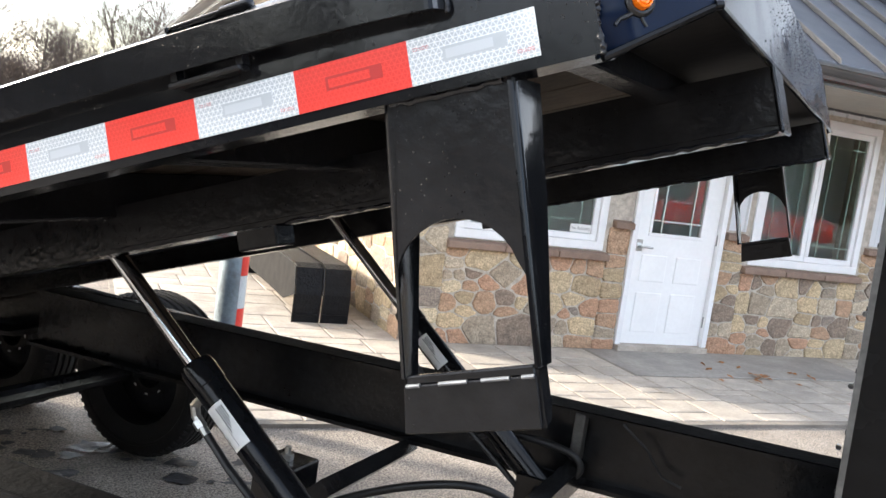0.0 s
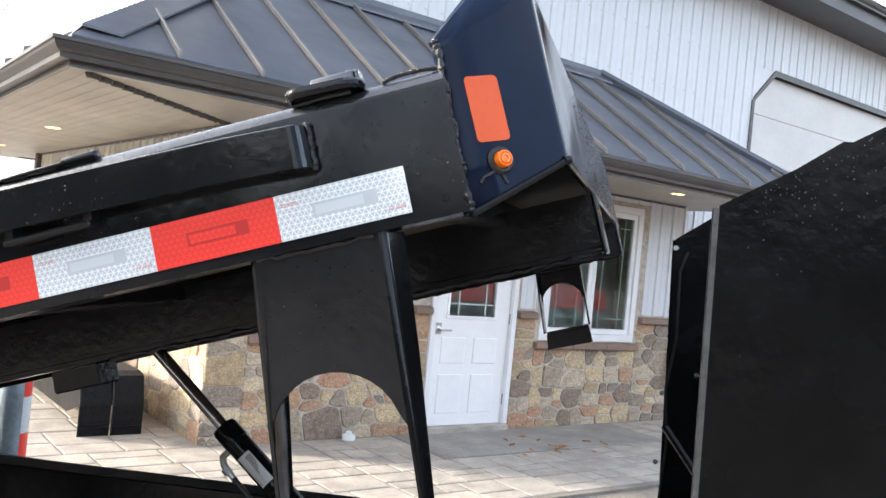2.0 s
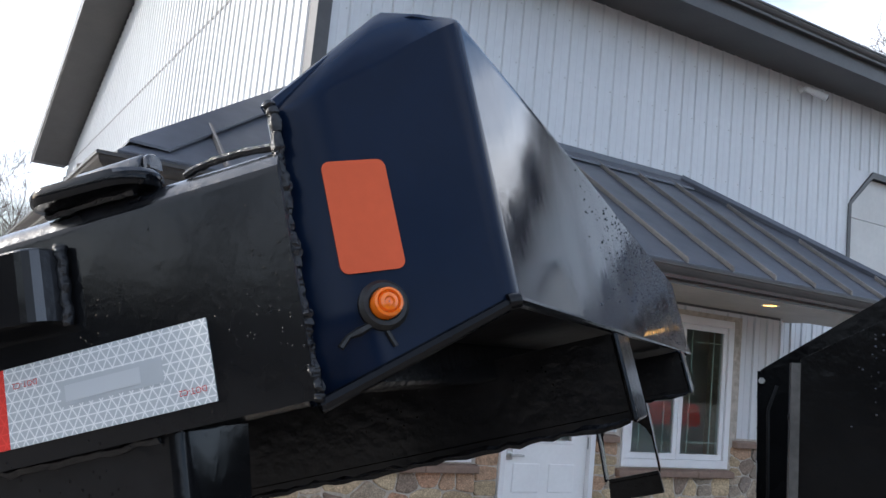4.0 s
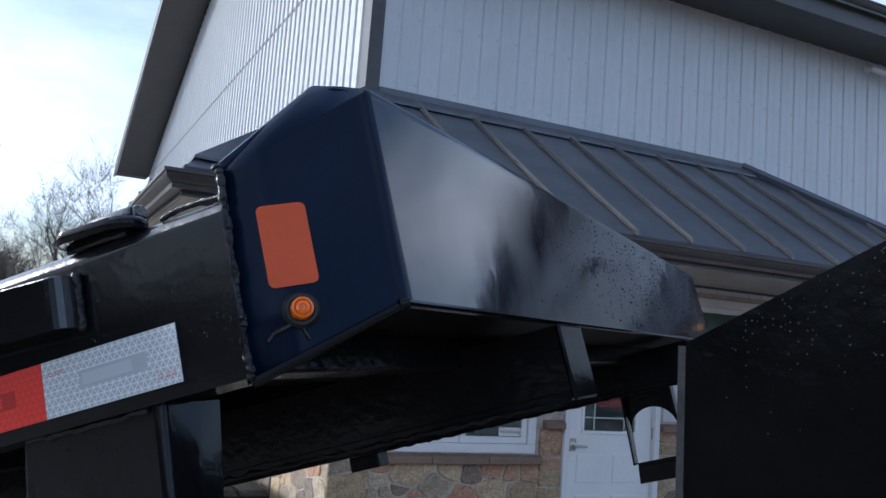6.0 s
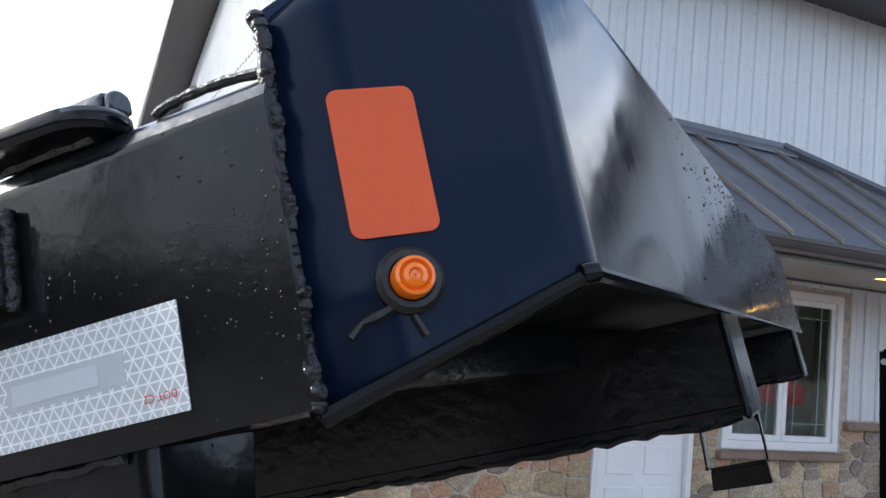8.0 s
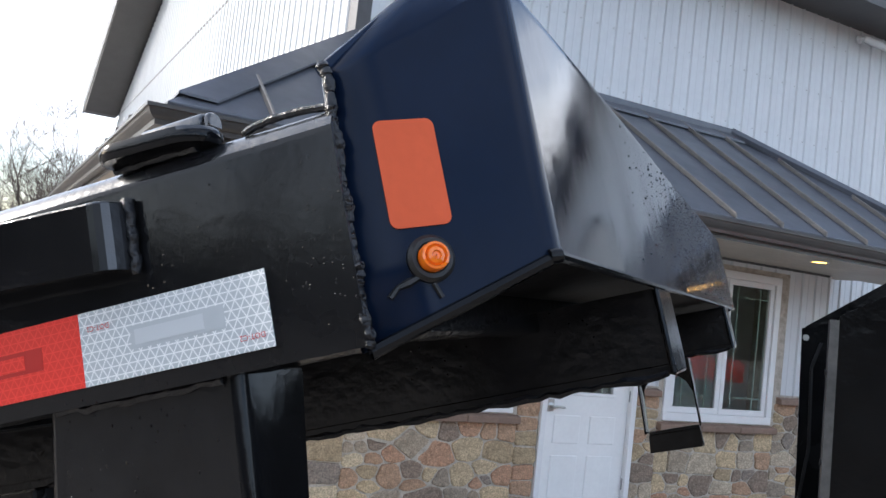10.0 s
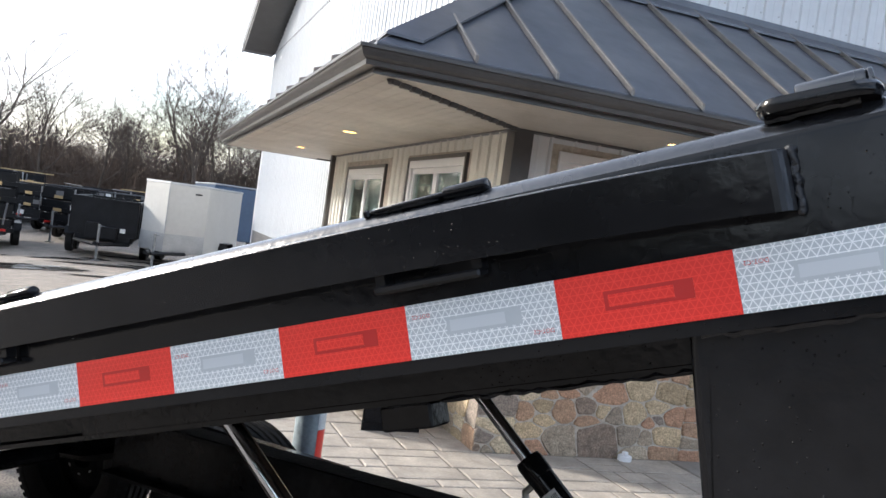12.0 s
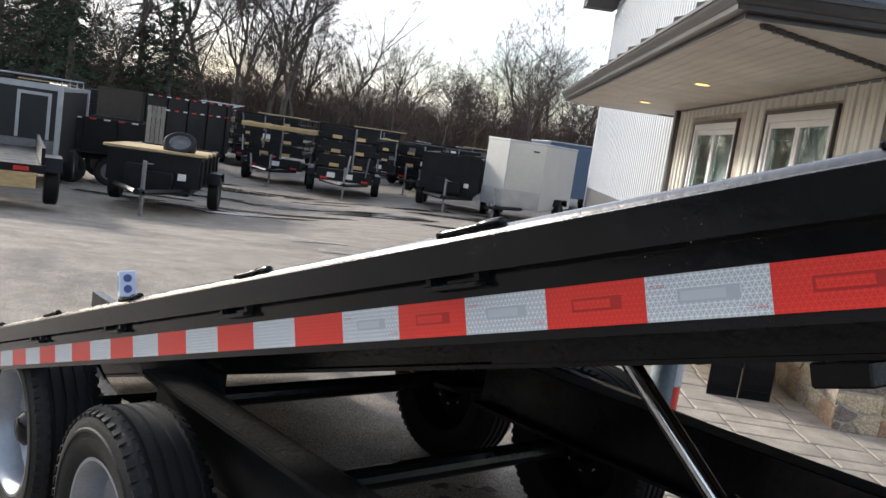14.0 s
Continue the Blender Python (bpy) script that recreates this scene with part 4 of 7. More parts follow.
# each cheek's top is folded back to a point, and the face ends in a rolled lip
flap = [(0.0585, 0.0104, 0.126), (0.0852, 0.0585, 0.1696), (0.1121, 0.1066, 0.213), (0.1400, 0.1085, 0.2025), (0.1480, 0.1090, 0.1985), (0.1550, 0.1098, 0.1955), (0.1605, 0.1125, 0.1940), (0.1640, 0.1180, 0.1935)]
inner = len(rows[0]) - 2 * len(flap)
top = flap + [(0.1655, u, 0.1935) for d, u, n in rows[-1][len(flap):len(flap) + inner]] + [(d, W - u, n) for d, u, n in reversed(flap)]
low = [(d - 0.010, u + (0.008 if u < 0.1 else -0.008 if u > W - 0.1 else 0), n - 0.001) for d, u, n in rows[0]]
lip = [(d - 0.006, u, n - 0.001) for d, u, n in top]
folded(bm, [low] + rows + [top, lip])
bulkhead = dp("front_bulkhead", bm, NAVY, None, "glossy black front bulkhead, sky blue put into its colour, beaded with rain", smooth=True)
bulkhead.data.materials.append(NAVYWET)
for p in bulkhead.data.polygons:
    if 0.125 < p.center.y < W - 0.125:
        p.material_index = 1
sol = bulkhead.modifiers.new("thickness", "SOLIDIFY")
sol.thickness, sol.offset = 0.006, -1.0
bm = B()
tube(bm, [(0.060, 0.006, -0.067), (0.110, 0.0485, -0.046), (0.160, 0.0915, -0.0245)], 0.0046, 8)
dp("edge_bar", bm, BLACK, bulkhead, smooth=True)
bm = B()
tube(bm, [(0.1640, 0.099, -0.0215), (0.1645, 0.5, -0.0215), (0.1645, W - 0.5, -0.0215), (0.1640, W - 0.099, -0.0215)], 0.0042, 8)
dp("edge_bar", bm, BLACK, bulkhead, smooth=True)
bm = B()
lathe(bm, [(0.0022, -0.005), (0.0052, -0.005), (0.0057, 0.0), (0.0052, 0.004), (0.0022, 0.004)], 14, Matrix.Translation((0.1635, 0.0945, -0.0222)) @ Matrix.Rotation(radians(-48), 4, "Z") @ Matrix.Rotation(radians(90), 4, "X"))
dp("corner_knuckle", bm, BLACK, bulkhead, smooth=True)
bm = B()
r = random.Random(3)
pts, rad = [], []
for k in range(150):
    z = -0.064 + 0.190 * k / 149
    ph = 0.190 * k / 149 / 0.0083 + 0.6 * math.sin(k * 0.17)
    lump = abs(math.sin(math.pi * ph))
    pts.append((0.0608 - 0.012 * max(z, 0) * 0.2 + 0.0014 * math.sin(ph * 1.3) + r.uniform(-0.0004, 0.0004), 0.0035 + 0.026 * (z + 0.064), z))
    rad.append(0.0027 + 0.0013 * lump + 0.0008 * r.random())
tube(bm, pts, rad, 8)
dp("weld_bead", bm, WELD, bulkhead, smooth=True)
# cheek frame: along the cheek, up, outwards
CH = Matrix(((0.7589, -0.0160, 0.6510, 0.0605), (0.6512, 0.0183, -0.7587, 0.0060), (0.0002, 0.9997, 0.0243, -0.0650), (0, 0, 0, 1)))
bm = B()
prism(bm, [(0.0472 + x, 0.1112 + y) for x, y in rounded(0.042, 0.0745, 0.0055)], "z", 0.0008, 0.0018)
dp("orange_patch", moved(bm, CH), ORANGE, bulkhead, "plain orange rounded sticker")
LAMP = CH @ Matrix.Translation((0.0483, 0.0517, 0.0005))
bm = B()
lathe(bm, [(0.0005, 0), (0.0160, 0), (0.0160, 0.003), (0.0135, 0.006), (0.0108, 0.006), (0.0108, 0.0)], 28, LAMP)
lamp = dp("marker_lamp", bm, HOSE, bulkhead, "round amber marker lamp in a black grommet", smooth=True)
bm = B()
lathe(bm, [(0.0098, 0.004), (0.0098, 0.010), (0.0090, 0.0128), (0.0074, 0.0134), (0.0065, 0.0116), (0.0054, 0.0136), (0.0032, 0.0142), (0.0024, 0.0126), (0.0004, 0.0130)], 28, LAMP)
dp("lens", bm, AMBER, lamp, "ribbed amber lens", smooth=True)
bm = B()
tube(bm, [(-0.010, -0.011, 0.001), (-0.018, -0.014, 0.0012), (-0.025, -0.016, 0.001), (-0.031, -0.022, 0.0008)], [0.0022, 0.003, 0.0018, 0.0022], 6)
tube(bm, [(-0.001, -0.016, 0.001), (0.003, -0.026, 0.001)], 0.0018, 6)
dp("sealant_smear", moved(bm, LAMP), HOSE, lamp)
# tie-down loops on the rail top: a flat oval plate on edge welds with a short pin across it
def tie_loop(x, u, a, clip=False):
    bm = B()
    if clip:
        seat = Matrix.Translation((x, u - a * 0.006, 0.1005)) @ Matrix.Rotation(radians(2), 4, "Y")
        outer, inner, th = rounded(0.090, 0.044, 0.0215, 6), rounded(0.020, 0.004, 0.0015, 6), 0.0056
    else:
        seat = Matrix.Translation((x, u + a * 0.007, 0.0960)) @ Matrix.Rotation(radians(-1.0), 4, "Y")
        outer, inner, th = rounded(0.108, 0.034, 0.016, 6), rounded(0.050, 0.006, 0.0025, 6), 0.0022
    rings = [[bm.verts.new(seat @ Vector((p[0] * k, p[1] * k, z * th))) for p in loop] for loop, k, z in ((outer, 0.95, -1.0), (outer, 1.0, -0.45), (outer, 1.0, 0.45), (outer, 0.95, 1.0), (inner, 1.05, 1.0), (inner, 1.0, 0.0), (inner, 1.05, -1.0))]
    n = len(outer)
    for r0, r1 in zip(rings, rings[1:] + rings[:1]):
        for i in range(n):
            bm.faces.new((r0[i], r0[(i + 1) % n], r1[(i + 1) % n], r1[i]))
    ring = dp("tie_ring", bm, BLACK, None, "", smooth=True)
    ring.data.materials.append(WETSHEEN)
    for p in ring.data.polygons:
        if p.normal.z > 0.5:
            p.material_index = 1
    bm = B()
    if clip:
        # a half-round lug lying on the ring, its end cut square
        prof = [(-0.011, 0.0), (-0.0108, 0.008), (-0.008, 0.0118), (-0.003, 0.0135), (0.003, 0.0135), (0.008, 0.0118), (0.0108, 0.008), (0.011, 0.0)]
        prism(bm, [(u + a * 0.002 + p, 0.1052 + z) for p, z in prof], "x", x - 0.015, x + 0.035, bevel=0.0022, segs=2)
        prism(bm, [(u + a * 0.002 + p * 0.7, 0.1062 + z * 0.9) for p, z in prof], "x", x + 0.0352, x + 0.040, bevel=0.0012)
    else:
        # the hinged end: a short round lug, with the ring lifted off a lump of weld
        prism(bm, [(u - a * 0.002 + 0.0085 * math.cos(q), 0.0975 + 0.0065 * math.sin(q)) for q in (i * math.tau / 12 for i in range(12))], "x", x + 0.034, x + 0.078, bevel=0.002, segs=2)
    dp("ring_clip", bm, WETSHEEN if clip else BLACK, ring, smooth=True)
    if not clip:
        bm = B()
        box(bm, x - 0.0545, x - 0.048, *sorted((u - a * 0.008, u + a * 0.010)), 0.0905, 0.0985, 0.0015)
        dp("ring_foot", bm, BLACK, ring)
    bm = B()
    r = random.Random(int(900 + x * 100))
    pts = [(x - 0.040 + 0.0062 * i, u - a * 0.006, 0.0935 + r.uniform(0, 0.0015)) for i in range(12)]
    tube(bm, pts, [r.uniform(0.0022, 0.0038) for _ in pts], 6)
    dp("ring_weld", bm, WELD, ring, smooth=True)


for u, a in ((0.012, 1), (W - 0.012, -1)):
    tie_loop(-0.069, u, a, True)
    for k in range(8):
        tie_loop(-0.428 - 0.62 * k, u, a)
    bm = B()
    r = random.Random(17)
    pts = [(-0.006 + 0.0045 * i, u - a * 0.003, 0.0945 + 0.003 * math.sin(i / 14 * math.pi) + 0.0012 * min(1, i / 2) + r.uniform(0, 0.0006)) for i in range(15)]
    tube(bm, pts, [0.0022] + [r.uniform(0.0024, 0.0031) for _ in pts[1:]], 8)
    dp("weld_bead", bm, WELD, rails[0 if a == 1 else 1], smooth=True)


# hanging side plates with an arched opening and a hinged flap
def side_plate(u, a, lift=Matrix.Identity(4)):
    """A folded channel: its face ends in an arch, and its two flanges run on down to a hinged flap."""
    def d0(n):
        return -0.1905 + 0.096 * (n + 0.066)

    def d1(n):
        return -0.0455 + 0.056 * (n + 0.066)

    n1, nb, nf = -0.062, -0.372, -0.437
    th = 0.005
    arch = [(-0.1375 + 0.0755 * math.cos(radians(ang)), -0.272 + 0.072 * math.sin(radians(ang))) for ang in range(180, -1, -12)]
    arch[0], arch[-1] = (d0(-0.272), -0.272), (d1(-0.272), -0.272)
    upper = [(d0(n1) + (d1(n1) - d0(n1)) * i / (len(arch) - 1), n1) for i in range(len(arch))]
    bm = B()
    sides = [[[bm.verts.new((x, y, z)) for x, z in row] for row in (upper, arch)] for y in (u, u + a * th)]
    (ua, aa), (ub, ab) = sides
    for i in range(len(arch) - 1):
        bm.faces.new((ua[i], ua[i + 1], aa[i + 1], aa[i]))
        bm.faces.new((ub[i], ab[i], ab[i + 1], ub[i + 1]))
        bm.faces.new((aa[i], aa[i + 1], ab[i + 1], ab[i]))
        bm.faces.new((ua[i], ub[i], ub[i + 1], ua[i + 1]))
    bm.faces.new((ua[0], aa[0], ab[0], ub[0]))
    bm.faces.new((ua[-1], ub[-1], ab[-1], aa[-1]))
    plate = dp("side_plate", moved(bm, lift), SATIN, None, "black hanging plate with an arched opening")
    # flanges taper from the rail down to the hinge; their bend shows as a rounded edge
    for edge, s, deep in ((d1, 1, ((n1, 0.078), (-0.20, 0.064), (nb, 0.030))), (d0, -1, ((n1, 0.078), (-0.20, 0.064), (nb, 0.038)))):
        bm = B()
        loops = []
        for n, w in deep:
            x = edge(n)
            loops.append([bm.verts.new((x + s * dx, u + a * dy, n)) for dx, dy in ((0.0, 0.0), (0.0032, 0.0008), (0.0058, 0.0029), (0.0074, 0.006), (0.008, 0.010), (0.008, w), (0.003, w), (0.003, 0.010), (0.0, th))])
        for l0, l1 in zip(loops, loops[1:]):
            for i in range(9):
                bm.faces.new((l0[i], l0[(i + 1) % 9], l1[(i + 1) % 9], l1[i]))
        bm.faces.new(loops[0]), bm.faces.new(loops[-1][::-1])
        dp("flange", moved(bm, lift), BLACK, plate, smooth=True)
    bm = B()
    prism(bm, [(d0(nb) - 0.002, nb - 0.008), (d0(nf) - 0.003, nf + 0.002), (d1(nf) + 0.002, nf - 0.001), (d1(nb) + 0.001, nb - 0.008)], "y", *sorted((u - a * 0.001, u + a * 0.004)), bevel=0.0015)
    prism(bm, [(u + a * 0.004, nb - 0.002), (u + a * 0.030, nb - 0.002), (u + a * 0.027, nf + 0.02), (u + a * 0.020, nf + 0.005), (u + a * 0.004, nf)], "x", d1(-0.4) - 0.001, d1(-0.4) + 0.004)
    dp("flap", moved(bm, lift), SATIN, plate)
    bm = B()
    box(bm, d0(nb) + 0.001, d1(nb) - 0.001, *sorted((u + a * 0.001, u + a * 0.012)), nb - 0.008, nb + 0.003, 0.002)
    dp("hinge_rod", moved(bm, lift), SATIN, plate)
    w = d1(nb) - d0(nb)
    for f0, f1 in ((0.01, 0.12), (0.27, 0.49), (0.60, 0.81), (0.90, 0.99)):
        bm = B()
        tube(bm, [(d0(nb) + w * f0, u - a * 0.0005, nb - 0.0085), (d0(nb) + w * f1, u - a * 0.0005, nb - 0.0085)], 0.0025, 8)
        dp("hinge_knuckle", moved(bm, lift), GREYSTEEL, plate)
    bm = B()
    r = random.Random(23)
    pts = [(d0(n1) + 0.004 + 0.0085 * i, u - a * 0.0005, n1 - 0.001 + r.uniform(-0.002, 0.001)) for i in range(17)]
    tube(bm, pts, [r.uniform(0.0028, 0.005) for _ in pts], 6)
    dp("weld_bead", moved(bm, lift), WELD, plate, smooth=True)


side_plate(0.012, 1)
side_plate(W - 0.012, -1, Matrix.Translation((0.042, 0, 0.022)))


# chassis beams, slightly nose-up
def chassis_z(s):
    return 0.79 + 0.031 * s


for u in (0.35, 1.80):
    bm = B()
    prof = [(-0.06, -0.245), (0.06, -0.245), (0.06, -0.231), (0.005, -0.229), (0.005, -0.016), (0.06, -0.014), (0.06, 0.0), (-0.06, 0.0), (-0.06, -0.014), (-0.005, -0.016), (-0.005, -0.229), (-0.06, -0.231)]
    ends = [[bm.verts.new((s, u + a, chassis_z(s) + b)) for a, b in prof] for s in (-2.75, 0.44)]
    for i in range(len(prof)):
        k = (i + 1) % len(prof)
        bm.faces.new((ends[0][i], ends[0][k], ends[1][k], ends[1][i]))
    bm.faces.new(ends[0]), bm.faces.new(ends[1][::-1])
    beam = sp("chassis_beam", bm, SATIN if u > 1 else UNDERBODY)
    bm = B()
    e = -2.7
    prism(bm, [(e, chassis_z(e) + 0.001), (0.42, chassis_z(0.42) + 0.001), (0.42, chassis_z(0.42) + 0.003), (e, chassis_z(e) + 0.003)], "y", u - 0.055, u + 0.05)
    sp("dirt_film", bm, ROADDIRT, beam, "film of dried road dirt")
    bm = B()
    box(bm, -0.352, -0.318, u - 0.064, u - 0.02, 0.62, 0.772, 0.003)
    sp("gusset", bm, WORNSTEEL, beam, "worn grey gusset strip")
for s in (-0.33, 0.35):
    bm = B()
    box(bm, s - 0.03, s + 0.03, 0.36, 1.79, chassis_z(s) - 0.24, chassis_z(s) - 0.17, 0.004)
    sp("chassis_cross_member", bm, SATIN)
bm = B()
tube(bm, [(-0.80, 1.02, 0.60), (-0.93, 1.79, 0.49)], 0.034, 4)
sp("brace", bm, SATIN)
bm = B()
box(bm, -0.975, -0.855, 0.97, 1.10, 0.10, 0.655, 0.004)
leg = sp("stand_leg", bm, SATIN, None, "square steel stand leg")
bm = B()
tube(bm, [(-0.915, 1.035, 0.655), (-0.915, 1.035, 0.672)], 0.017, 6)
tube(bm, [(-0.915, 1.035, 0.672), (-0.915, 1.035, 0.692)], 0.009, 8)
sp("bolt", bm, ZINC, leg)


# lift cylinders
def cylinder(u, top, neck, foot):
    top, neck, foot = Vector((top[0], u, top[1])), Vector((neck[0], u, neck[1])), Vector((foot[0], u, foot[1]))
    ax = (foot - neck).normalized()
    bm = B()
    tube(bm, [neck - ax * 0.012, neck, neck + ax * 0.05, neck + ax * 0.052, foot], [0.036, 0.040, 0.040, 0.038, 0.038], 24)
    cyl = sp("lift_cylinder", bm, BLACK, None, "black hydraulic lift cylinder with a bright rod", smooth=True)
    bm = B()
    tube(bm, [top, neck], 0.0195, 20)
    sp("rod", bm, CHROME, cyl, "bright chromed piston rod", smooth=True)
    side = Vector((0, -1, 0))
    up = ax.cross(side).normalized()
    if up.z < 0:
        up = -up
    # sticker wrapped on the barrel
    bm = B()
    rows = []
    for t in (0.100, 0.215):
        rows.append([bm.verts.new(neck + ax * t + 0.0388 * (math.cos(radians(ang)) * side + math.sin(radians(ang)) * up)) for ang in range(-30, 41, 7)])
    for i in range(len(rows[0]) - 1):
        bm.faces.new((rows[0][i], rows[0][i + 1], rows[1][i + 1], rows[1][i]))
    sp("sticker", bm, LABEL, cyl, "white printed sticker", smooth=True)
    bm = B()
    for j in range(12):
        t = 0.155 + j * 0.0045
        a = [neck + ax * (t + dt) + 0.0392 * (math.cos(radians(ang)) * side + math.sin(radians(ang)) * up) for dt, ang in ((0, -24), (0, 4), (0.0022, 4), (0.0022, -24))]
        bm.faces.new([bm.verts.new(p) for p in a])
    for j in range(4):
        ang0 = 8 + j * 7
        a = [neck + ax * t + 0.0392 * (math.cos(radians(ang)) * side + math.sin(radians(ang)) * up) for t, ang in ((0.11, ang0), (0.175 - 0.01 * j, ang0), (0.175 - 0.01 * j, ang0 + 3.5), (0.11, ang0 + 3.5))]
        bm.faces.new([bm.verts.new(p) for p in a])
    sp("print", bm, INK, cyl)
    # port, elbow and hose below the barrel
    p0 = neck + ax * 0.055 - up * 0.036
    bm = B()
    tube(bm, [p0, p0 - up * 0.03, p0 - up * 0.045 + ax * 0.02, p0 - up * 0.05 + ax * 0.07], [0.011, 0.012, 0.011, 0.010], 8)
    tube(bm, [p0 - up * 0.05 + ax * 0.03, p0 - up * 0.05 + ax * 0.05], 0.014, 6)
    sp("hose_fitting", bm, ZINC, cyl)
    bm = B()
    tube(bm, [p0 - up * 0.05 + ax * 0.07, p0 - up * 0.055 + ax * 0.16, p0 - up * 0.05 + ax * 0.28, p0 - up * 0.035 + ax * 0.42, foot - up * 0.06, foot + Vector((0.05, 0.06, -0.06))], 0.0095, 8)
    sp("hose", bm, HOSE, cyl, smooth=True)
    bm = B()
    for s in (-0.05, 0.05):
        box(bm, foot.x - 0.07, foot.x + 0.07, u + s - 0.006, u + s + 0.006, foot.z - 0.09, foot.z + 0.05, 0.004)
    tube(bm, [foot + Vector((0, -0.08, 0)), foot + Vector((0, 0.08, 0))], 0.02, 12)
    sp("foot_clevis", bm, BLACK, cyl)


cylinder(0.68, (-1.32, 1.262), (-0.942, 0.962), (-0.416, 0.545))
cylinder(1.60, (-1.29, 1.318), (-0.912, 0.997), (-0.38, 0.555))
def smooth_path(pts, n=6):
    """Catmull-Rom points through a bent line."""
    v = [Vector(p) for p in pts]
    v = [v[0] * 2 - v[1]] + v + [v[-1] * 2 - v[-2]]
    out = []
    for a, b, c, d in zip(v, v[1:], v[2:], v[3:]):
        for k in range(n):
            t = k / n
            out.append(0.5 * (2 * b + (c - a) * t + (2 * a - 5 * b + 4 * c - d) * t * t + (3 * b - a - 3 * c + d) * t ** 3))
    return out + [v[-2]]


for pts, rad in (([(-0.86, 1.0, 0.50), (-0.76, 1.08, 0.575), (-0.57, 1.14, 0.652), (-0.42, 1.20, 0.668), (-0.32, 1.28, 0.60), (-0.34, 1.42, 0.50), (-0.42, 1.56, 0.46)], 0.0115),
                 ([(-0.88, 0.98, 0.47), (-0.72, 1.04, 0.56), (-0.55, 1.06, 0.60), (-0.45, 1.12, 0.56), (-0.42, 1.3, 0.48), (-0.46, 1.52, 0.44)], 0.010),
                 ([(-0.80, 0.72, 0.83), (-0.70, 0.74, 0.70), (-0.60, 0.80, 0.58), (-0.62, 0.92, 0.50), (-0.72, 1.02, 0.52)], 0.0095)):
    bm = B()
    tube(bm, smooth_path(pts), rad, 10)
    sp("hydraulic_hose", bm, HOSE, None, "", smooth=True)
# valve fittings by the foot of the far cylinder
for p in ((-0.47, 1.62, 0.455), (-0.43, 1.60, 0.43), (-0.40, 1.63, 0.46), (-0.44, 1.66, 0.415)):
    p = Vector(p)
    bm = B()
    tube(bm, [p, p + Vector((0.018, -0.01, 0.012)), p + Vector((0.034, -0.018, 0.022)), p + Vector((0.050, -0.026, 0.03))], [0.012, 0.014, 0.010, 0.010], 6)
    tube(bm, [p + Vector((0.01, 0, 0)), p + Vector((0.012, 0.01, 0.035))], 0.009, 6)
    sp("hose_fitting", bm, ZINC)
bm = B()
box(bm, -0.50, -0.38, 1.60, 1.70, 0.36, 0.42, 0.005)
sp("valve_block", bm, SATIN)
bm = B()
tube(bm, smooth_path([(-0.66, 1.66, 0.63), (-0.595, 1.68, 0.652), (-0.473, 1.68, 0.672), (-0.351, 1.68, 0.665), (-0.302, 1.68, 0.638), (-0.300, 1.68, 0.605), (-0.336, 1.68, 0.572), (-0.437, 1.68, 0.510)]), 0.012, 10)
sp("hydraulic_hose", bm, HOSE, None, "", smooth=True)
bm = B()
tube(bm, [(-0.20, 1.735, 0.775), (-0.12, 1.732, 0.72), (-0.06, 1.732, 0.645), (0.0, 1.73, 0.63)], 0.004, 6)
sp("wire", bm, HOSE)


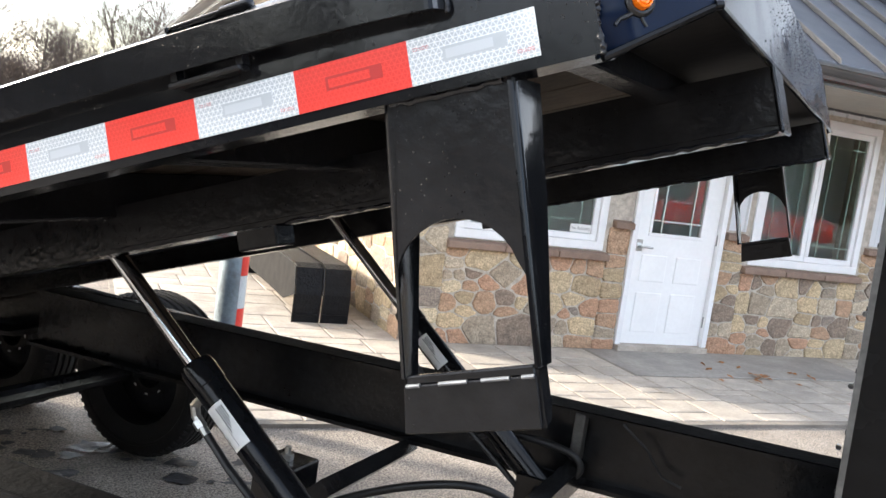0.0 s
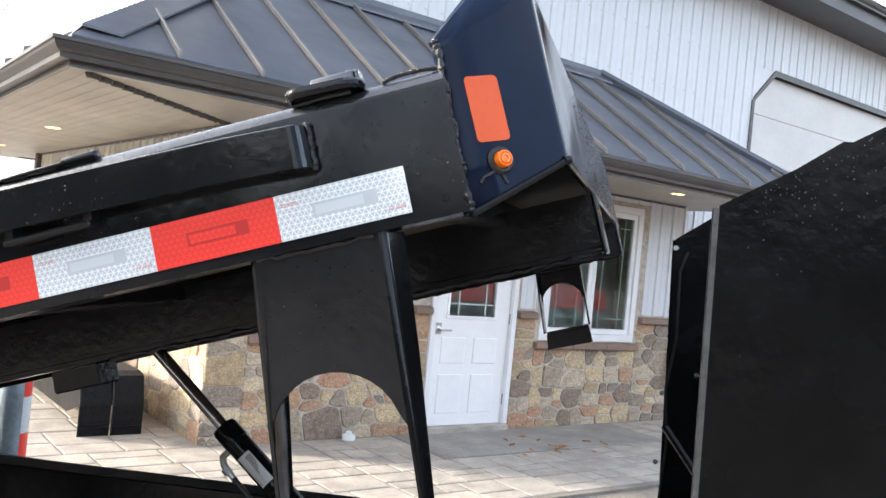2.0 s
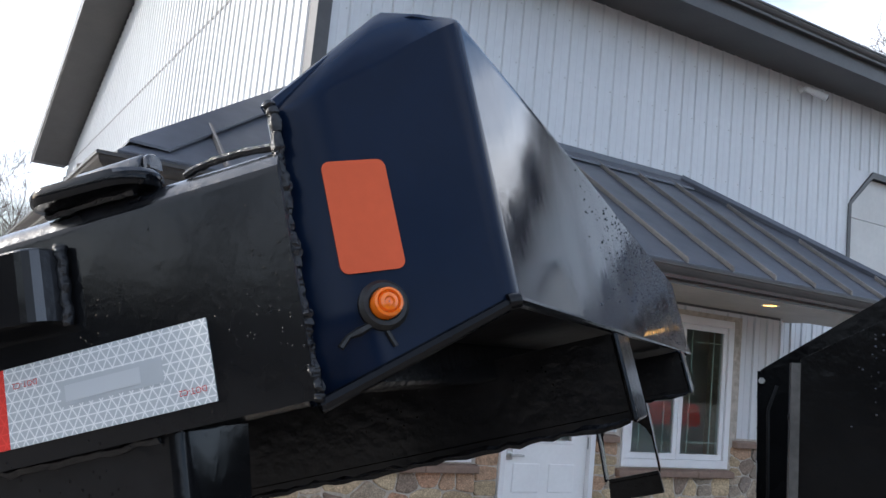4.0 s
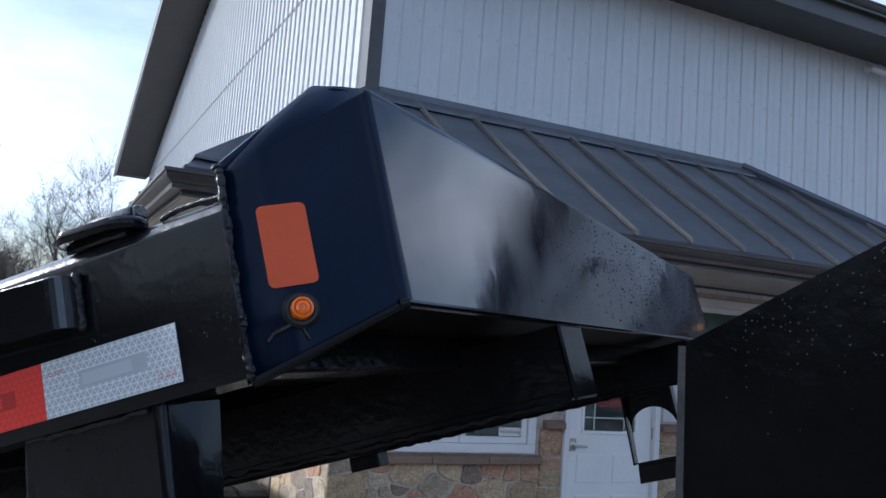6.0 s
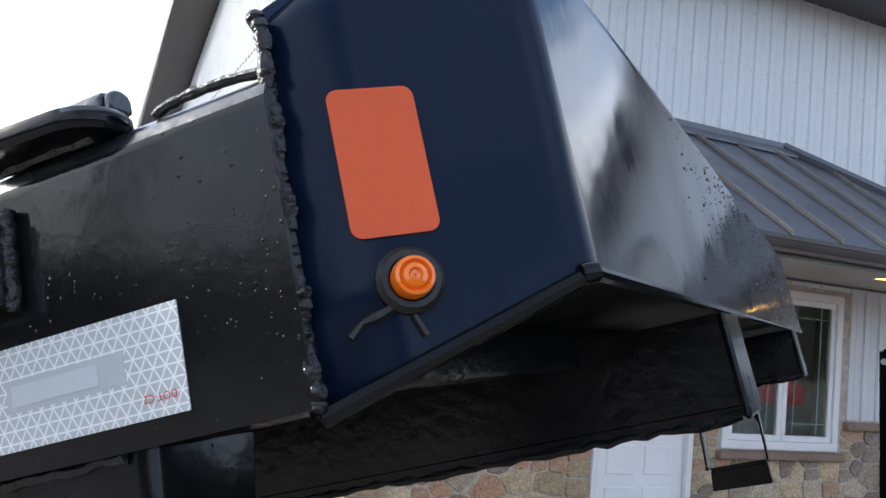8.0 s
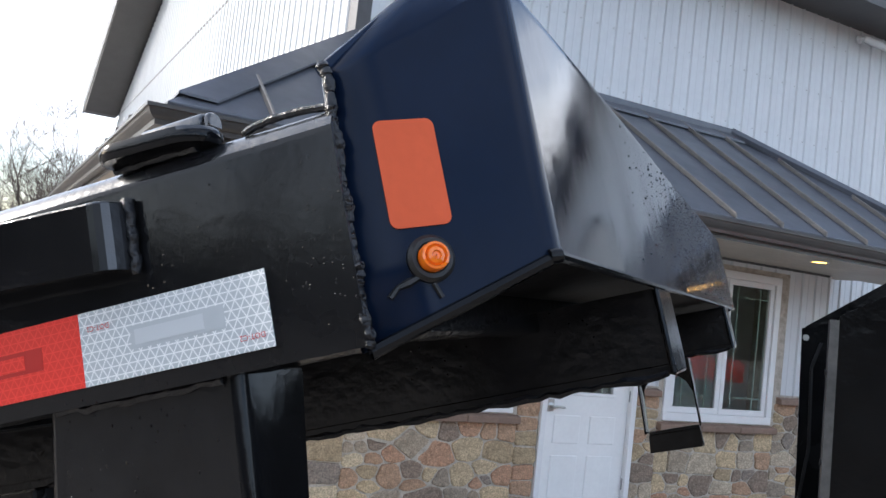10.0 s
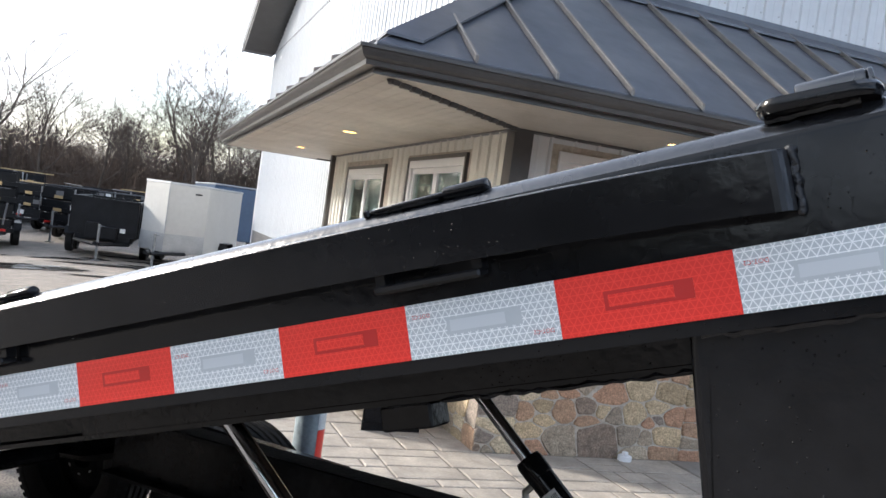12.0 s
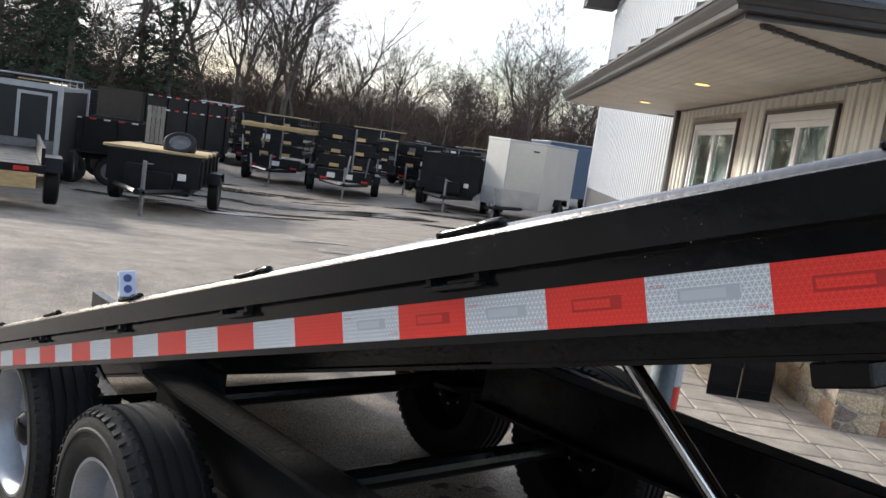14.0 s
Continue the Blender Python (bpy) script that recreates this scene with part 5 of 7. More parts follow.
# wheels
def wheel(s, u0, u1, face, rim_mat=None):
    """One tyre between u0 and u1; face: -1 shows the dish of its rim towards -u."""
    R, wdt = 0.372, u1 - u0
    m = Matrix.Translation((s, (u0 + u1) / 2, R - 0.03)) @ Matrix.Rotation(radians(90), 4, "X")
    h = wdt / 2
    bm = B()
    prof = [(0.225, -h * 0.80), (0.26, -h * 0.97), (0.31, -h), (R - 0.03, -h * 0.94), (R - 0.008, -h * 0.80), (R, -h * 0.70)]
    g = [-0.52, -0.17, 0.17, 0.52]
    for c in g:
        prof += [(R, h * c - 0.008), (R - 0.009, h * c - 0.005), (R - 0.009, h * c + 0.005), (R, h * c + 0.008)]
    prof += [(R, h * 0.70), (R - 0.008, h * 0.80), (R - 0.03, h * 0.94), (0.31, h), (0.26, h * 0.97), (0.225, h * 0.80)]
    lathe(bm, prof + [prof[0]], 48, m)
    wh = sp("wheel", bm, RUBBER, None, "worn black tyre on a silver steel rim", smooth=True)
    # shoulder lugs and a raised ring on the sidewall
    bm = B()
    for k in range(56):
        turn = m @ Matrix.Rotation(math.tau * k / 56, 4, "Z")
        for sgn in (-1, 1):
            vs = [bm.verts.new(turn @ Vector(p)) for p in ((R - 0.004, -0.014, sgn * h * 0.60), (R - 0.004, 0.014, sgn * h * 0.60), (R - 0.026, 0.012, sgn * h * 0.955), (R - 0.026, -0.012, sgn * h * 0.955),
                                                           (R + 0.0035, -0.012, sgn * h * 0.61), (R + 0.0035, 0.012, sgn * h * 0.61), (R - 0.018, 0.010, sgn * h * 0.968), (R - 0.018, -0.010, sgn * h * 0.968))]
            for q in ((4, 5, 6, 7), (0, 1, 5, 4), (1, 2, 6, 5), (2, 3, 7, 6), (3, 0, 4, 7)):
                bm.faces.new([vs[i] for i in q])
    bmesh.ops.recalc_face_normals(bm, faces=bm.faces)
    sp("tread_lugs", bm, RUBBER, wh)
    bm = B()
    for sgn in (-1, 1):
        lathe(bm, [(0.300, sgn * h * 0.99), (0.304, sgn * (h + 0.003)), (0.312, sgn * (h + 0.003)), (0.316, sgn * h * 0.99)], 48, m)
    sp("sidewall_ring", bm, RUBBER, wh, smooth=True)
    bm = B()
    f = -face
    lathe(bm, [(0.232, f * h * 0.86), (0.222, f * h * 0.86), (0.205, f * h * 0.7), (0.198, f * h * 0.1), (0.15, -f * h * 0.2), (0.07, -f * h * 0.15), (0.068, f * 0.02), (0.0005, f * 0.02)], 40, m)
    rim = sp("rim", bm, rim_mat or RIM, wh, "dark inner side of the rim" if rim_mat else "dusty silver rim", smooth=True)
    bm = B()
    lathe(bm, [(0.062, -f * h * 0.2), (0.060, f * 0.05), (0.04, f * 0.07), (0.0005, f * 0.075)], 20, m)
    sp("hub_cap", bm, BLACK, rim, smooth=True)
    bm = B()
    for k in range(8):
        a = k * math.tau / 8
        c = m @ Vector((0.105 * math.cos(a), 0.105 * math.sin(a), -f * h * 0.17))
        tube(bm, [c, c + (m.to_3x3() @ Vector((0, 0, f * 0.03)))], 0.012, 6)
    sp("lug_nut", bm, ZINC, rim)


for s in (-2.36, -3.25):
    wheel(s, 0.03, 0.25, -1)
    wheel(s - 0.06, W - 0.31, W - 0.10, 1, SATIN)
    bm = B()
    tube(bm, [(s, 0.14, 0.40), (s, W - 0.2, 0.40)], 0.042, 12)
    sp("axle", bm, SATIN)
    for u in (0.42, W - 0.42):
        bm = B()
        tube(bm, [(s - 0.42, u, 0.50), (s - 0.2, u, 0.43), (s, u, 0.405), (s + 0.2, u, 0.43), (s + 0.42, u, 0.50)], 0.028, 4)
        sp("leaf_spring", bm, SATIN)
bm = B()
box(bm, -3.7, -2.55, 0.44, 0.48, 0.56, 0.74)
box(bm, -3.75, -1.75, W - 0.40, W - 0.36, 0.46, 0.70)
sp("spring_hanger", bm, SATIN)

# front side plates of the nose
for u, near in ((0.40, True), (2.085, False)):
    (x0, x1, zt, zk) = (0.394, 0.366, 1.709, 2.035) if near else (0.447, 0.397, 1.730, 2.10)
    bm = B()
    prism(bm, [(x0, 0.45), (x1, zt), (0.90, zk), (1.7, zk), (1.7, 0.45)], "y", u, u + 0.006)
    pl = sp("nose_plate", bm, NOSEPAINT, None, "tall black side plate of the trailer nose")
    near_plate = pl if near else near_plate
    bm = B()
    prism(bm, [(x0 - 0.008, 0.45), (x1 - 0.008, zt - 0.004), (x1, zt - 0.004), (x0, 0.45)], "y", u - 0.003, u + 0.022)
    dp0 = sp("edge_flange", bm, WORNSTEEL if near else BLACK, pl, "worn edge flange with bolt holes")
    for k in range(14):
        bm = B()
        x = x0 - 0.008 + (x1 - x0) * (0.1 + k * 0.085) / (zt - 0.45)
        tube(bm, [(x - 0.0015, u + 0.010, 0.55 + k * 0.085), (x + 0.002, u + 0.010, 0.55 + k * 0.085)], 0.0035, 6)
        sp("bolt", bm, INK, dp0)
# added end wall between the plates, there to darken the inside of the nose
bm = B()
box(bm, 1.2, 1.21, 0.43, 2.08, 0.45, 1.9)
box(bm, 0.40, 1.2, 0.43, 2.08, 0.55, 0.56)
sp("nose_bulkhead", bm, SATIN)
bm = B()
prism(bm, [(0.40, 0.561), (0.40, 0.74), (0.52, 0.80), (0.54, 0.561)], "y", 1.86, 1.94, bevel=0.004)
sp("tread_step", bm, GREYSTEEL, None, "diamond-plate step")
bm = B()
tube(bm, [(0.44, 2.06, 1.69), (0.42, 2.06, 1.62), (0.43, 2.06, 1.40), (0.41, 2.06, 1.22), (0.43, 2.06, 1.05), (0.42, 2.06, 0.80), (0.46, 2.05, 0.62)], 0.005, 6)
nosewire = sp("wire", bm, HOSE)
bm = B()
tube(bm, [(0.42, 2.07, 1.10), (0.75, 1.7, 0.72)], 0.014, 8)
tube(bm, [(0.5, 2.07, 1.28), (1.1, 1.9, 1.22)], 0.014, 8)
sp("brace", bm, SATIN)
for z in (1.70, 1.21, 0.98, 0.78):
    bm = B()
    tube(bm, [(0.40, 2.083, z), (0.40, 2.06, z)], 0.009, 6)
    sp("clip", bm, ZINC, nosewire)
bm = B()
tube(bm, [(0.44, 1.90, 0.752), (0.41, 1.90, 0.752), (0.385, 1.90, 0.752)], [0.016, 0.012, 0.012], 6)
sp("bolt_stud", bm, ZINC)
bm = B()
box(bm, 0.30, 3.2, 0.75, 0.87, 0.52, 0.62)
box(bm, 0.30, 3.2, 1.47, 1.59, 0.52, 0.62)
sp("tongue_beam", bm, SATIN)
bm = B()
lathe(bm, [(0.0005, 0.016), (0.016, 0.014), (0.020, 0.006), (0.020, 0.0)], 16, Matrix.Translation((-4.55, -0.004, -0.075)) @ Matrix.Rotation(radians(90), 4, "X"))
dp("marker_lamp", bm, AMBER, None, "round amber marker lamp", smooth=True)


# rain beads standing on the wet steel
def beads(spots, frame_of):
    """Small flattened domes, (place, radius) on a sheet whose frame is given."""
    vs, fs = [], []
    for p, rad in spots:
        b = len(vs)
        for ring, h in ((1.0, 0.0), (0.72, 0.42)):
            for k in range(7):
                a = math.tau * k / 7
                vs.append(frame_of(p) @ Vector((rad * ring * math.cos(a), rad * ring * math.sin(a), rad * h)))
        vs.append(frame_of(p) @ Vector((0, 0, rad * 0.55)))
        for k in range(7):
            j = (k + 1) % 7
            fs += [(b + k, b + j, b + 7 + j, b + 7 + k), (b + 7 + k, b + 7 + j, b + 14)]
    me = bpy.data.meshes.new("rain_film")
    me.from_pydata(vs, [], fs)
    me.materials.append(BEAD)
    for pl in me.polygons:
        pl.use_smooth = True
    return me


def face_frame(p):
    f, u = p
    o = Vector((0.1667 + 0.0005 * f, u, -0.018 + 0.208 * f))
    return DECK @ Matrix.Translation(o) @ Matrix(((0, 0, 1, 0), (1, 0, 0, 0), (0, 1, 0, 0), (0, 0, 0, 1)))


def plate_frame(p):
    return SKEW @ Matrix.Translation((p[0], 0.3995, p[1])) @ Matrix(((1, 0, 0, 0), (0, 0, -1, 0), (0, 1, 0, 0), (0, 0, 0, 1)))


r = random.Random(14)
spots = []
while len(spots) < 1300:
    u, f = r.uniform(0.2, 2.18), r.uniform(0.04, 0.97)
    if r.random() < min(max((u - 0.45) / 0.8, 0.0), 1.0) * (0.45 + 0.55 * (f > 0.3)):
        spots.append(((f, u), r.uniform(0.0006, 0.0020) * r.uniform(0.6, 1.2)))
me = beads(spots, face_frame)
ob = new("rain_film", me)
ob.parent = bulkhead
ob["kind"] = "stuff"
spots = []
while len(spots) < 520:
    s = r.uniform(0.41, 1.35)
    top = min(1.709 + (s - 0.366) * 0.61, 2.03)
    dz = r.expovariate(24.0)
    if 0.006 < dz < 0.5:
        spots.append(((s, top - dz), r.uniform(0.0006, 0.0015)))
me = beads(spots, plate_frame)
ob = new("rain_film", me)
ob.parent = near_plate
ob["kind"] = "stuff"


# ---- things round the porch ----
# two tandem fenders on the patio
DIAMOND = material("black_diamond_plate", (0.009, 0.009, 0.010), 0.42, vary=0.3, grain=20, spec=0.12, bump=0.9, bump_scale=48)
SKIRT = material("dusty_black_steel", (0.016, 0.0145, 0.013), 0.75, vary=0.4, grain=9, spec=0.15)
def fender(x0, x1):
    th = thing("trailer_fender", "black diamond-plate tandem trailer fender standing on the patio", "fender", pose(x0, 6.6, 0), group="spare trailer fenders")
    w = x1 - x0
    prof = [(0.0, 0.0), (0.0, 0.23), (0.055, 0.44), (0.16, 0.465), (1.95, 0.465), (2.06, 0.44), (2.12, 0.23), (2.12, 0.0)]
    inner = [(2.11, 0.0), (2.11, 0.227), (2.052, 0.434), (1.95, 0.457), (0.16, 0.457), (0.062, 0.434), (0.008, 0.227), (0.008, 0.0)]
    bm = B()
    prism(bm, prof + inner, "x", 0, w)
    part("top_plate", bm, DIAMOND, th)
    bm = B()
    prism(bm, [(0.012, 0.227), (0.062, 0.430), (0.16, 0.455), (1.95, 0.455), (2.05, 0.430), (2.108, 0.227), (1.75, 0.12), (0.35, 0.12)], "x", 0.002, 0.006)
    part("side_skirt", bm, SKIRT, th, "dull dusty inner skirt")
    bm = B()
    tube(bm, [(0.0, -0.004, 0.0), (0.0, -0.004, 0.23), (0.0, 0.05, 0.447), (0.0, 0.16, 0.47), (0.0, 1.95, 0.47)], 0.007, 6)
    part("edge_bead", bm, BLACK, th)
    bm = B()
    box(bm, 0.003, w - 0.003, -0.012, -0.001, 0.055, 0.07, 0.002)
    part("lower_bend", bm, DIAMOND, th)


fender(1.79, 2.015)
fender(2.03, 2.26)

# bollard with reflective bands
bl = thing("bollard", "grey steel pipe bollard with red and white tape bands", "bollard", pose(0.86, 4.42, -0.01))
bm = B()
lathe(bm, [(0.0005, 1.13), (0.035, 1.125), (0.066, 1.10), (0.073, 1.07), (0.073, 0.0), (0.085, 0.0), (0.085, 0.012), (0.074, 0.014)][::1], 32)
part("pipe", bm, material("galvanised_grey_pipe", (0.25, 0.30, 0.33), 0.5, 0.35, vary=0.2, grain=6, stains=(7, 0.55, 0.75, (0.16, 0.15, 0.14))), bl, smooth=True)
for z0, z1, mt, lb in ((0.42, 0.59, TAPERED, "red reflective strip"), (0.592, 0.76, TAPEWHITE, "white reflective strip"), (0.762, 0.93, TAPERED, "red reflective strip")):
    bm = B()
    rows = [[bm.verts.new((0.0742 * math.cos(radians(a)), 0.0742 * math.sin(radians(a)), z)) for a in range(-70, -9, 6)] for z in (z0, z1)]
    for i in range(len(rows[0]) - 1):
        bm.faces.new((rows[0][i], rows[0][i + 1], rows[1][i + 1], rows[1][i]))
    part("tape_strip", bm, mt, bl, lb)

# old wheel ornament against the wall
rw = thing("wagon_wheel", "grey cast-iron spoked wheel leaning on the stone wall", "wheel", pose(8.13, WY - 0.06, 0.64, 90, 0, 0))
IRON = material("weathered_cast_iron", (0.30, 0.29, 0.27), 0.6, 0.3, vary=0.25, grain=12, bump=0.3)
bm = B()
lathe(bm, [(0.285, -0.02), (0.32, -0.025), (0.325, 0.02), (0.285, 0.02), (0.285, -0.02)], 40)
part("wheel_rim", bm, IRON, rw, smooth=True)
for k in range(6):
    a = k * math.tau / 6 + 0.3
    bm = B()
    tube(bm, [(0.05 * math.cos(a), 0.05 * math.sin(a), 0), (0.29 * math.cos(a), 0.29 * math.sin(a), 0)], [0.028, 0.02], 8)
    part("spoke", bm, IRON, rw, smooth=True)
bm = B()
lathe(bm, [(0.0005, 0.035), (0.05, 0.035), (0.065, 0.02), (0.065, -0.02), (0.0005, -0.02)], 24)
part("hub", bm, IRON, rw, smooth=True)

# white drain cap by the wall
dc = thing("drain_cap", "small white plastic drain cap by the wall", "drain", pose(3.70, 5.90, 0.0))
bm = B()
lathe(bm, [(0.055, 0.0), (0.055, 0.035), (0.045, 0.042), (0.0005, 0.042)], 20)
part("cap", bm, WHITEVINYL, dc, smooth=True)
bm = B()
box(bm, -0.02, 0.02, -0.02, 0.02, 0.0425, 0.07, 0.005)
part("plug", bm, WHITEVINYL, dc)

# window notice
sg = thing("window_notice", "small white notice in the window, reading no soliciting", "sign", pose(3.97, WY + 0.018, 1.03))
bm = B()
box(bm, -0.105, 0.105, -0.002, 0.0, -0.035, 0.035)
part("card", bm, LABEL, sg)
bm = B()
add_text(bm, "No Soliciting", 0.036, Matrix.Translation((0, -0.0026, 0)) @ UPRIGHT)
part("lettering", bm, INK, sg)

# small light block resting on the deck edge
gp = thing("level_gauge", "small white and blue plastic gauge resting on the deck edge", "gauge")
m_tr = trailer.matrix_basis
gp.matrix_basis = m_tr @ DECK @ Matrix.Translation((-2.30, 0.012, 0.0985)) @ Matrix.Rotation(radians(-14), 4, "Z")
bm = B()
box(bm, -0.024, 0.024, -0.020, 0.020, 0.0, 0.066, 0.004, 2)
part("case", bm, material("pale_blue_plastic", (0.62, 0.68, 0.80), 0.4, vary=0.05), gp)
BLUEDIAL = material("blue_dial", (0.05, 0.08, 0.25), 0.4)
for z in (0.020, 0.047):
    bm = B()
    lathe(bm, [(0.0005, 0.003), (0.009, 0.003), (0.010, 0.0)], 16, Matrix.Translation((0.0242, 0.0, z)) @ Matrix.Rotation(radians(90), 4, "Y"))
    part("dial", bm, BLUEDIAL, gp)
bm = B()
box(bm, -0.016, 0.012, -0.0212, -0.020, 0.018, 0.056)
part("window", bm, GREYSTEEL, gp)

# brown leaves on the landing
LEAF = material("dry_leaf", (0.30, 0.13, 0.045), 0.8, vary=0.3, grain=30, per_object=0.3)
r = random.Random(11)
for k in range(16):
    bm = B()
    L = r.uniform(0.03, 0.06)
    row = [bm.verts.new((x * L, y * L, z * L)) for x, y, z in ((-1, 0, 0.1), (-0.3, 0.5, 0.32), (0.4, 0.4, 0.2), (1, 0, 0.4), (0.4, -0.42, 0.22), (-0.3, -0.5, 0.3))]
    c = bm.verts.new((0, 0, 0.02))
    for i in range(6):
        bm.faces.new((row[i], row[(i + 1) % 6], c))
    lf = part("leaf", bm, LEAF)
    lf.matrix_basis = pose(5.55 + r.gauss(0, 0.28), 5.28 + r.gauss(0, 0.16), 0.004, r.uniform(-10, 10), r.uniform(-10, 10), r.uniform(0, 360))
    tagged(lf, "dry curled brown leaf lying on the patio", "leaf", group="fallen leaves")


# ---- the trailer yard ----
YBLACK = material("yard_trailer_black", (0.0085, 0.009, 0.011), 0.40, vary=0.35, grain=3, rough_vary=0.1, spec=0.22)
YGREY = material("yard_primer_grey", (0.12, 0.12, 0.125), 0.5, vary=0.2, grain=3)
PINE = material("fresh_lumber", (0.50, 0.36, 0.17), 0.7, vary=0.2, grain=5, stretch=(1, 6, 6), per_object=0.15)
GREYPLANK = material("greyed_planks", (0.26, 0.235, 0.20), 0.8, vary=0.25, grain=6, stretch=(8, 8, 1), bump=0.2, bump_scale=40, per_object=0.2)
ALU = material("bare_aluminium", (0.42, 0.43, 0.44), 0.5, 0.7, vary=0.1, grain=3)
CARGOWHITE = material("white_trailer_skin", (0.49, 0.485, 0.46), 0.35, vary=0.05, grain=1.0)
MESH = material("black_screen", (0.010, 0.011, 0.013), 0.4, vary=0.2)
YRED = material("yard_red_reflector", (0.5, 0.02, 0.015), 0.4)


def yard_wheel(th, x, y, z=0.0, R=0.33, wd=0.2, spare=None):
    m = Matrix.Translation((x, y, z + R)) @ Matrix.Rotation(radians(90), 4, "Y")
    if spare is not None:
        m = spare
    bm = B()
    h = wd / 2
    lathe(bm, [(0.19, -h * 0.8), (0.24, -h), (R - 0.03, -h), (R, -h * 0.75), (R, h * 0.75), (R - 0.03, h), (0.24, h), (0.19, h * 0.8), (0.19, -h * 0.8)], 24, m)
    w = part("wheel", bm, RUBBER, th, smooth=True)
    bm = B()
    lathe(bm, [(0.19, -h * 0.8), (0.15, -h * 0.2), (0.06, -h * 0.3), (0.0005, -h * 0.5)], 20, m)
    lathe(bm, [(0.19, h * 0.8), (0.15, h * 0.2), (0.06, h * 0.3), (0.0005, h * 0.5)], 20, m)
    part("rim", bm, YGREY, w, smooth=True)


def tongue(th, y0, w, L, z=0.45):
    """Two converging bars, a coupler and a jack in front of y0."""
    for sgn in (-1, 1):
        bm = B()
        tube(bm, [(sgn * w, y0, z), (sgn * 0.06, y0 - L, z)], 0.045, 4)
        part("tongue_bar", bm, YBLACK, th)
    bm = B()
    tube(bm, [(0, y0 - L + 0.05, z + 0.01), (0, y0 - L - 0.22, z + 0.03)], [0.06, 0.05], 8)
    part("coupler", bm, YBLACK, th)
    bm = B()
    tube(bm, [(0, y0 - L * 0.75, 0.03), (0, y0 - L * 0.75, z + 0.5)], 0.035, 10)
    box(bm, -0.1, 0.1, y0 - L * 0.75 - 0.1, y0 - L * 0.75 + 0.1, 0.0, 0.025)
    tube(bm, [(0, y0 - L * 0.75, z + 0.46), (0.14, y0 - L * 0.75, z + 0.46)], 0.012, 6)
    part("jack", bm, GREYSTEEL, th)


def fender_arch(th, x, y, L, z=0.72, w=0.24):
    bm = B()
    o = [(-L / 2, z - 0.2), (-L / 2 + 0.12, z), (L / 2 - 0.12, z), (L / 2, z - 0.2), (L / 2 - 0.02, z - 0.2), (L / 2 - 0.13, z - 0.02), (-L / 2 + 0.13, z - 0.02), (-L / 2 + 0.02, z - 0.2)]
    prism(bm, [(y + a, b) for a, b in o], "x", x - w / 2, x + w / 2)
    part("fender", bm, YBLACK, th)


def dump_trailer(m, label, L=2.8, w=1.55, h=0.62, axles=1, lumber=False, tape=False, zb=0.55, group=""):
    th = thing("dump_trailer", label, "trailer", m, group)
    for q in ((-w / 2, w / 2, 0, 0.05), (-w / 2, w / 2, L - 0.05, L), (-w / 2, -w / 2 + 0.05, 0.05, L - 0.05), (w / 2 - 0.05, w / 2, 0.05, L - 0.05)):
        bm = B()
        box(bm, *q, zb, zb + h)
        lo = zb + h - 0.06
        box(bm, q[0] - 0.02, q[1] + 0.02, q[2] - 0.02, q[3] + 0.02, lo, zb + h + 0.001)
        part("side_panel", bm, YBLACK, th)
    n = 5
    for sgn in (-1, 1):
        for k in range(n):
            y = 0.15 + (L - 0.3) * k / (n - 1)
            bm = B()
            box(bm, *sorted((sgn * (w / 2 + 0.001), sgn * (w / 2 + 0.035))), y - 0.03, y + 0.03, zb, zb + h - 0.06)
            part("stake", bm, YBLACK, th)
    bm = B()
    box(bm, -w / 2 + 0.05, w / 2 - 0.05, 0.05, L - 0.05, zb, zb + 0.04)
    box(bm, -w / 2 + 0.15, w / 2 - 0.15, 0.0, L, zb - 0.15, zb - 0.001)
    part("bed", bm, YBLACK, th)
    for k in range(axles):
        y = L * 0.55 + (k - (axles - 1) / 2) * 0.82
        for sgn in (-1, 1):
            yard_wheel(th, sgn * (w / 2 + 0.14), y)
    for sgn in (-1, 1):
        fender_arch(th, sgn * (w / 2 + 0.14), L * 0.55, 0.82 * axles)
    tongue(th, 0, w / 2 - 0.15, 1.1)
    bm = B()
    box(bm, -0.42, -0.10, -0.26, -0.02, zb - 0.08, zb + 0.34, 0.01)
    box(bm, -0.09, 0.36, -0.20, -0.02, zb - 0.08, zb + 0.24, 0.01)
    part("pump_box", bm, YBLACK, th)
    bm = B()
    box(bm, 0.42, 0.56, -0.012, -0.001, zb + 0.12, zb + 0.24)
    part("decal", bm, LABEL, th)
    if lumber:
        for k in range(7):
            bm = B()
            box(bm, -w / 2 - 0.12 + 0.02 * k, w / 2 + 0.1 - 0.03 * (k % 3), 0.1 + 0.2 * k, 0.28 + 0.2 * k, zb + h + 0.002, zb + h + 0.045, 0.004)
            part("board", bm, PINE, th)
        yard_wheel(th, 0, 0, spare=Matrix.Translation((0.34, 0.45, zb + h + 0.155)) @ Matrix.Rotation(radians(38), 4, "X"), R=0.29, wd=0.17)
    if tape:
        for z in (zb + h - 0.03, zb + h - 0.36) if h > 1.2 else (zb + h - 0.03,):
            for k in range(10):
                for sgn in (-1, 1):
                    bm = B()
                    box(bm, *sorted((sgn * (w / 2 + 0.042), sgn * (w / 2 + 0.037))), 0.15 + k * L / 10.5, 0.15 + (k + 0.45) * L / 10.5, z - 0.014, z + 0.014)
                    part("reflector", bm, YRED if k % 2 else LABEL, th)
    return th


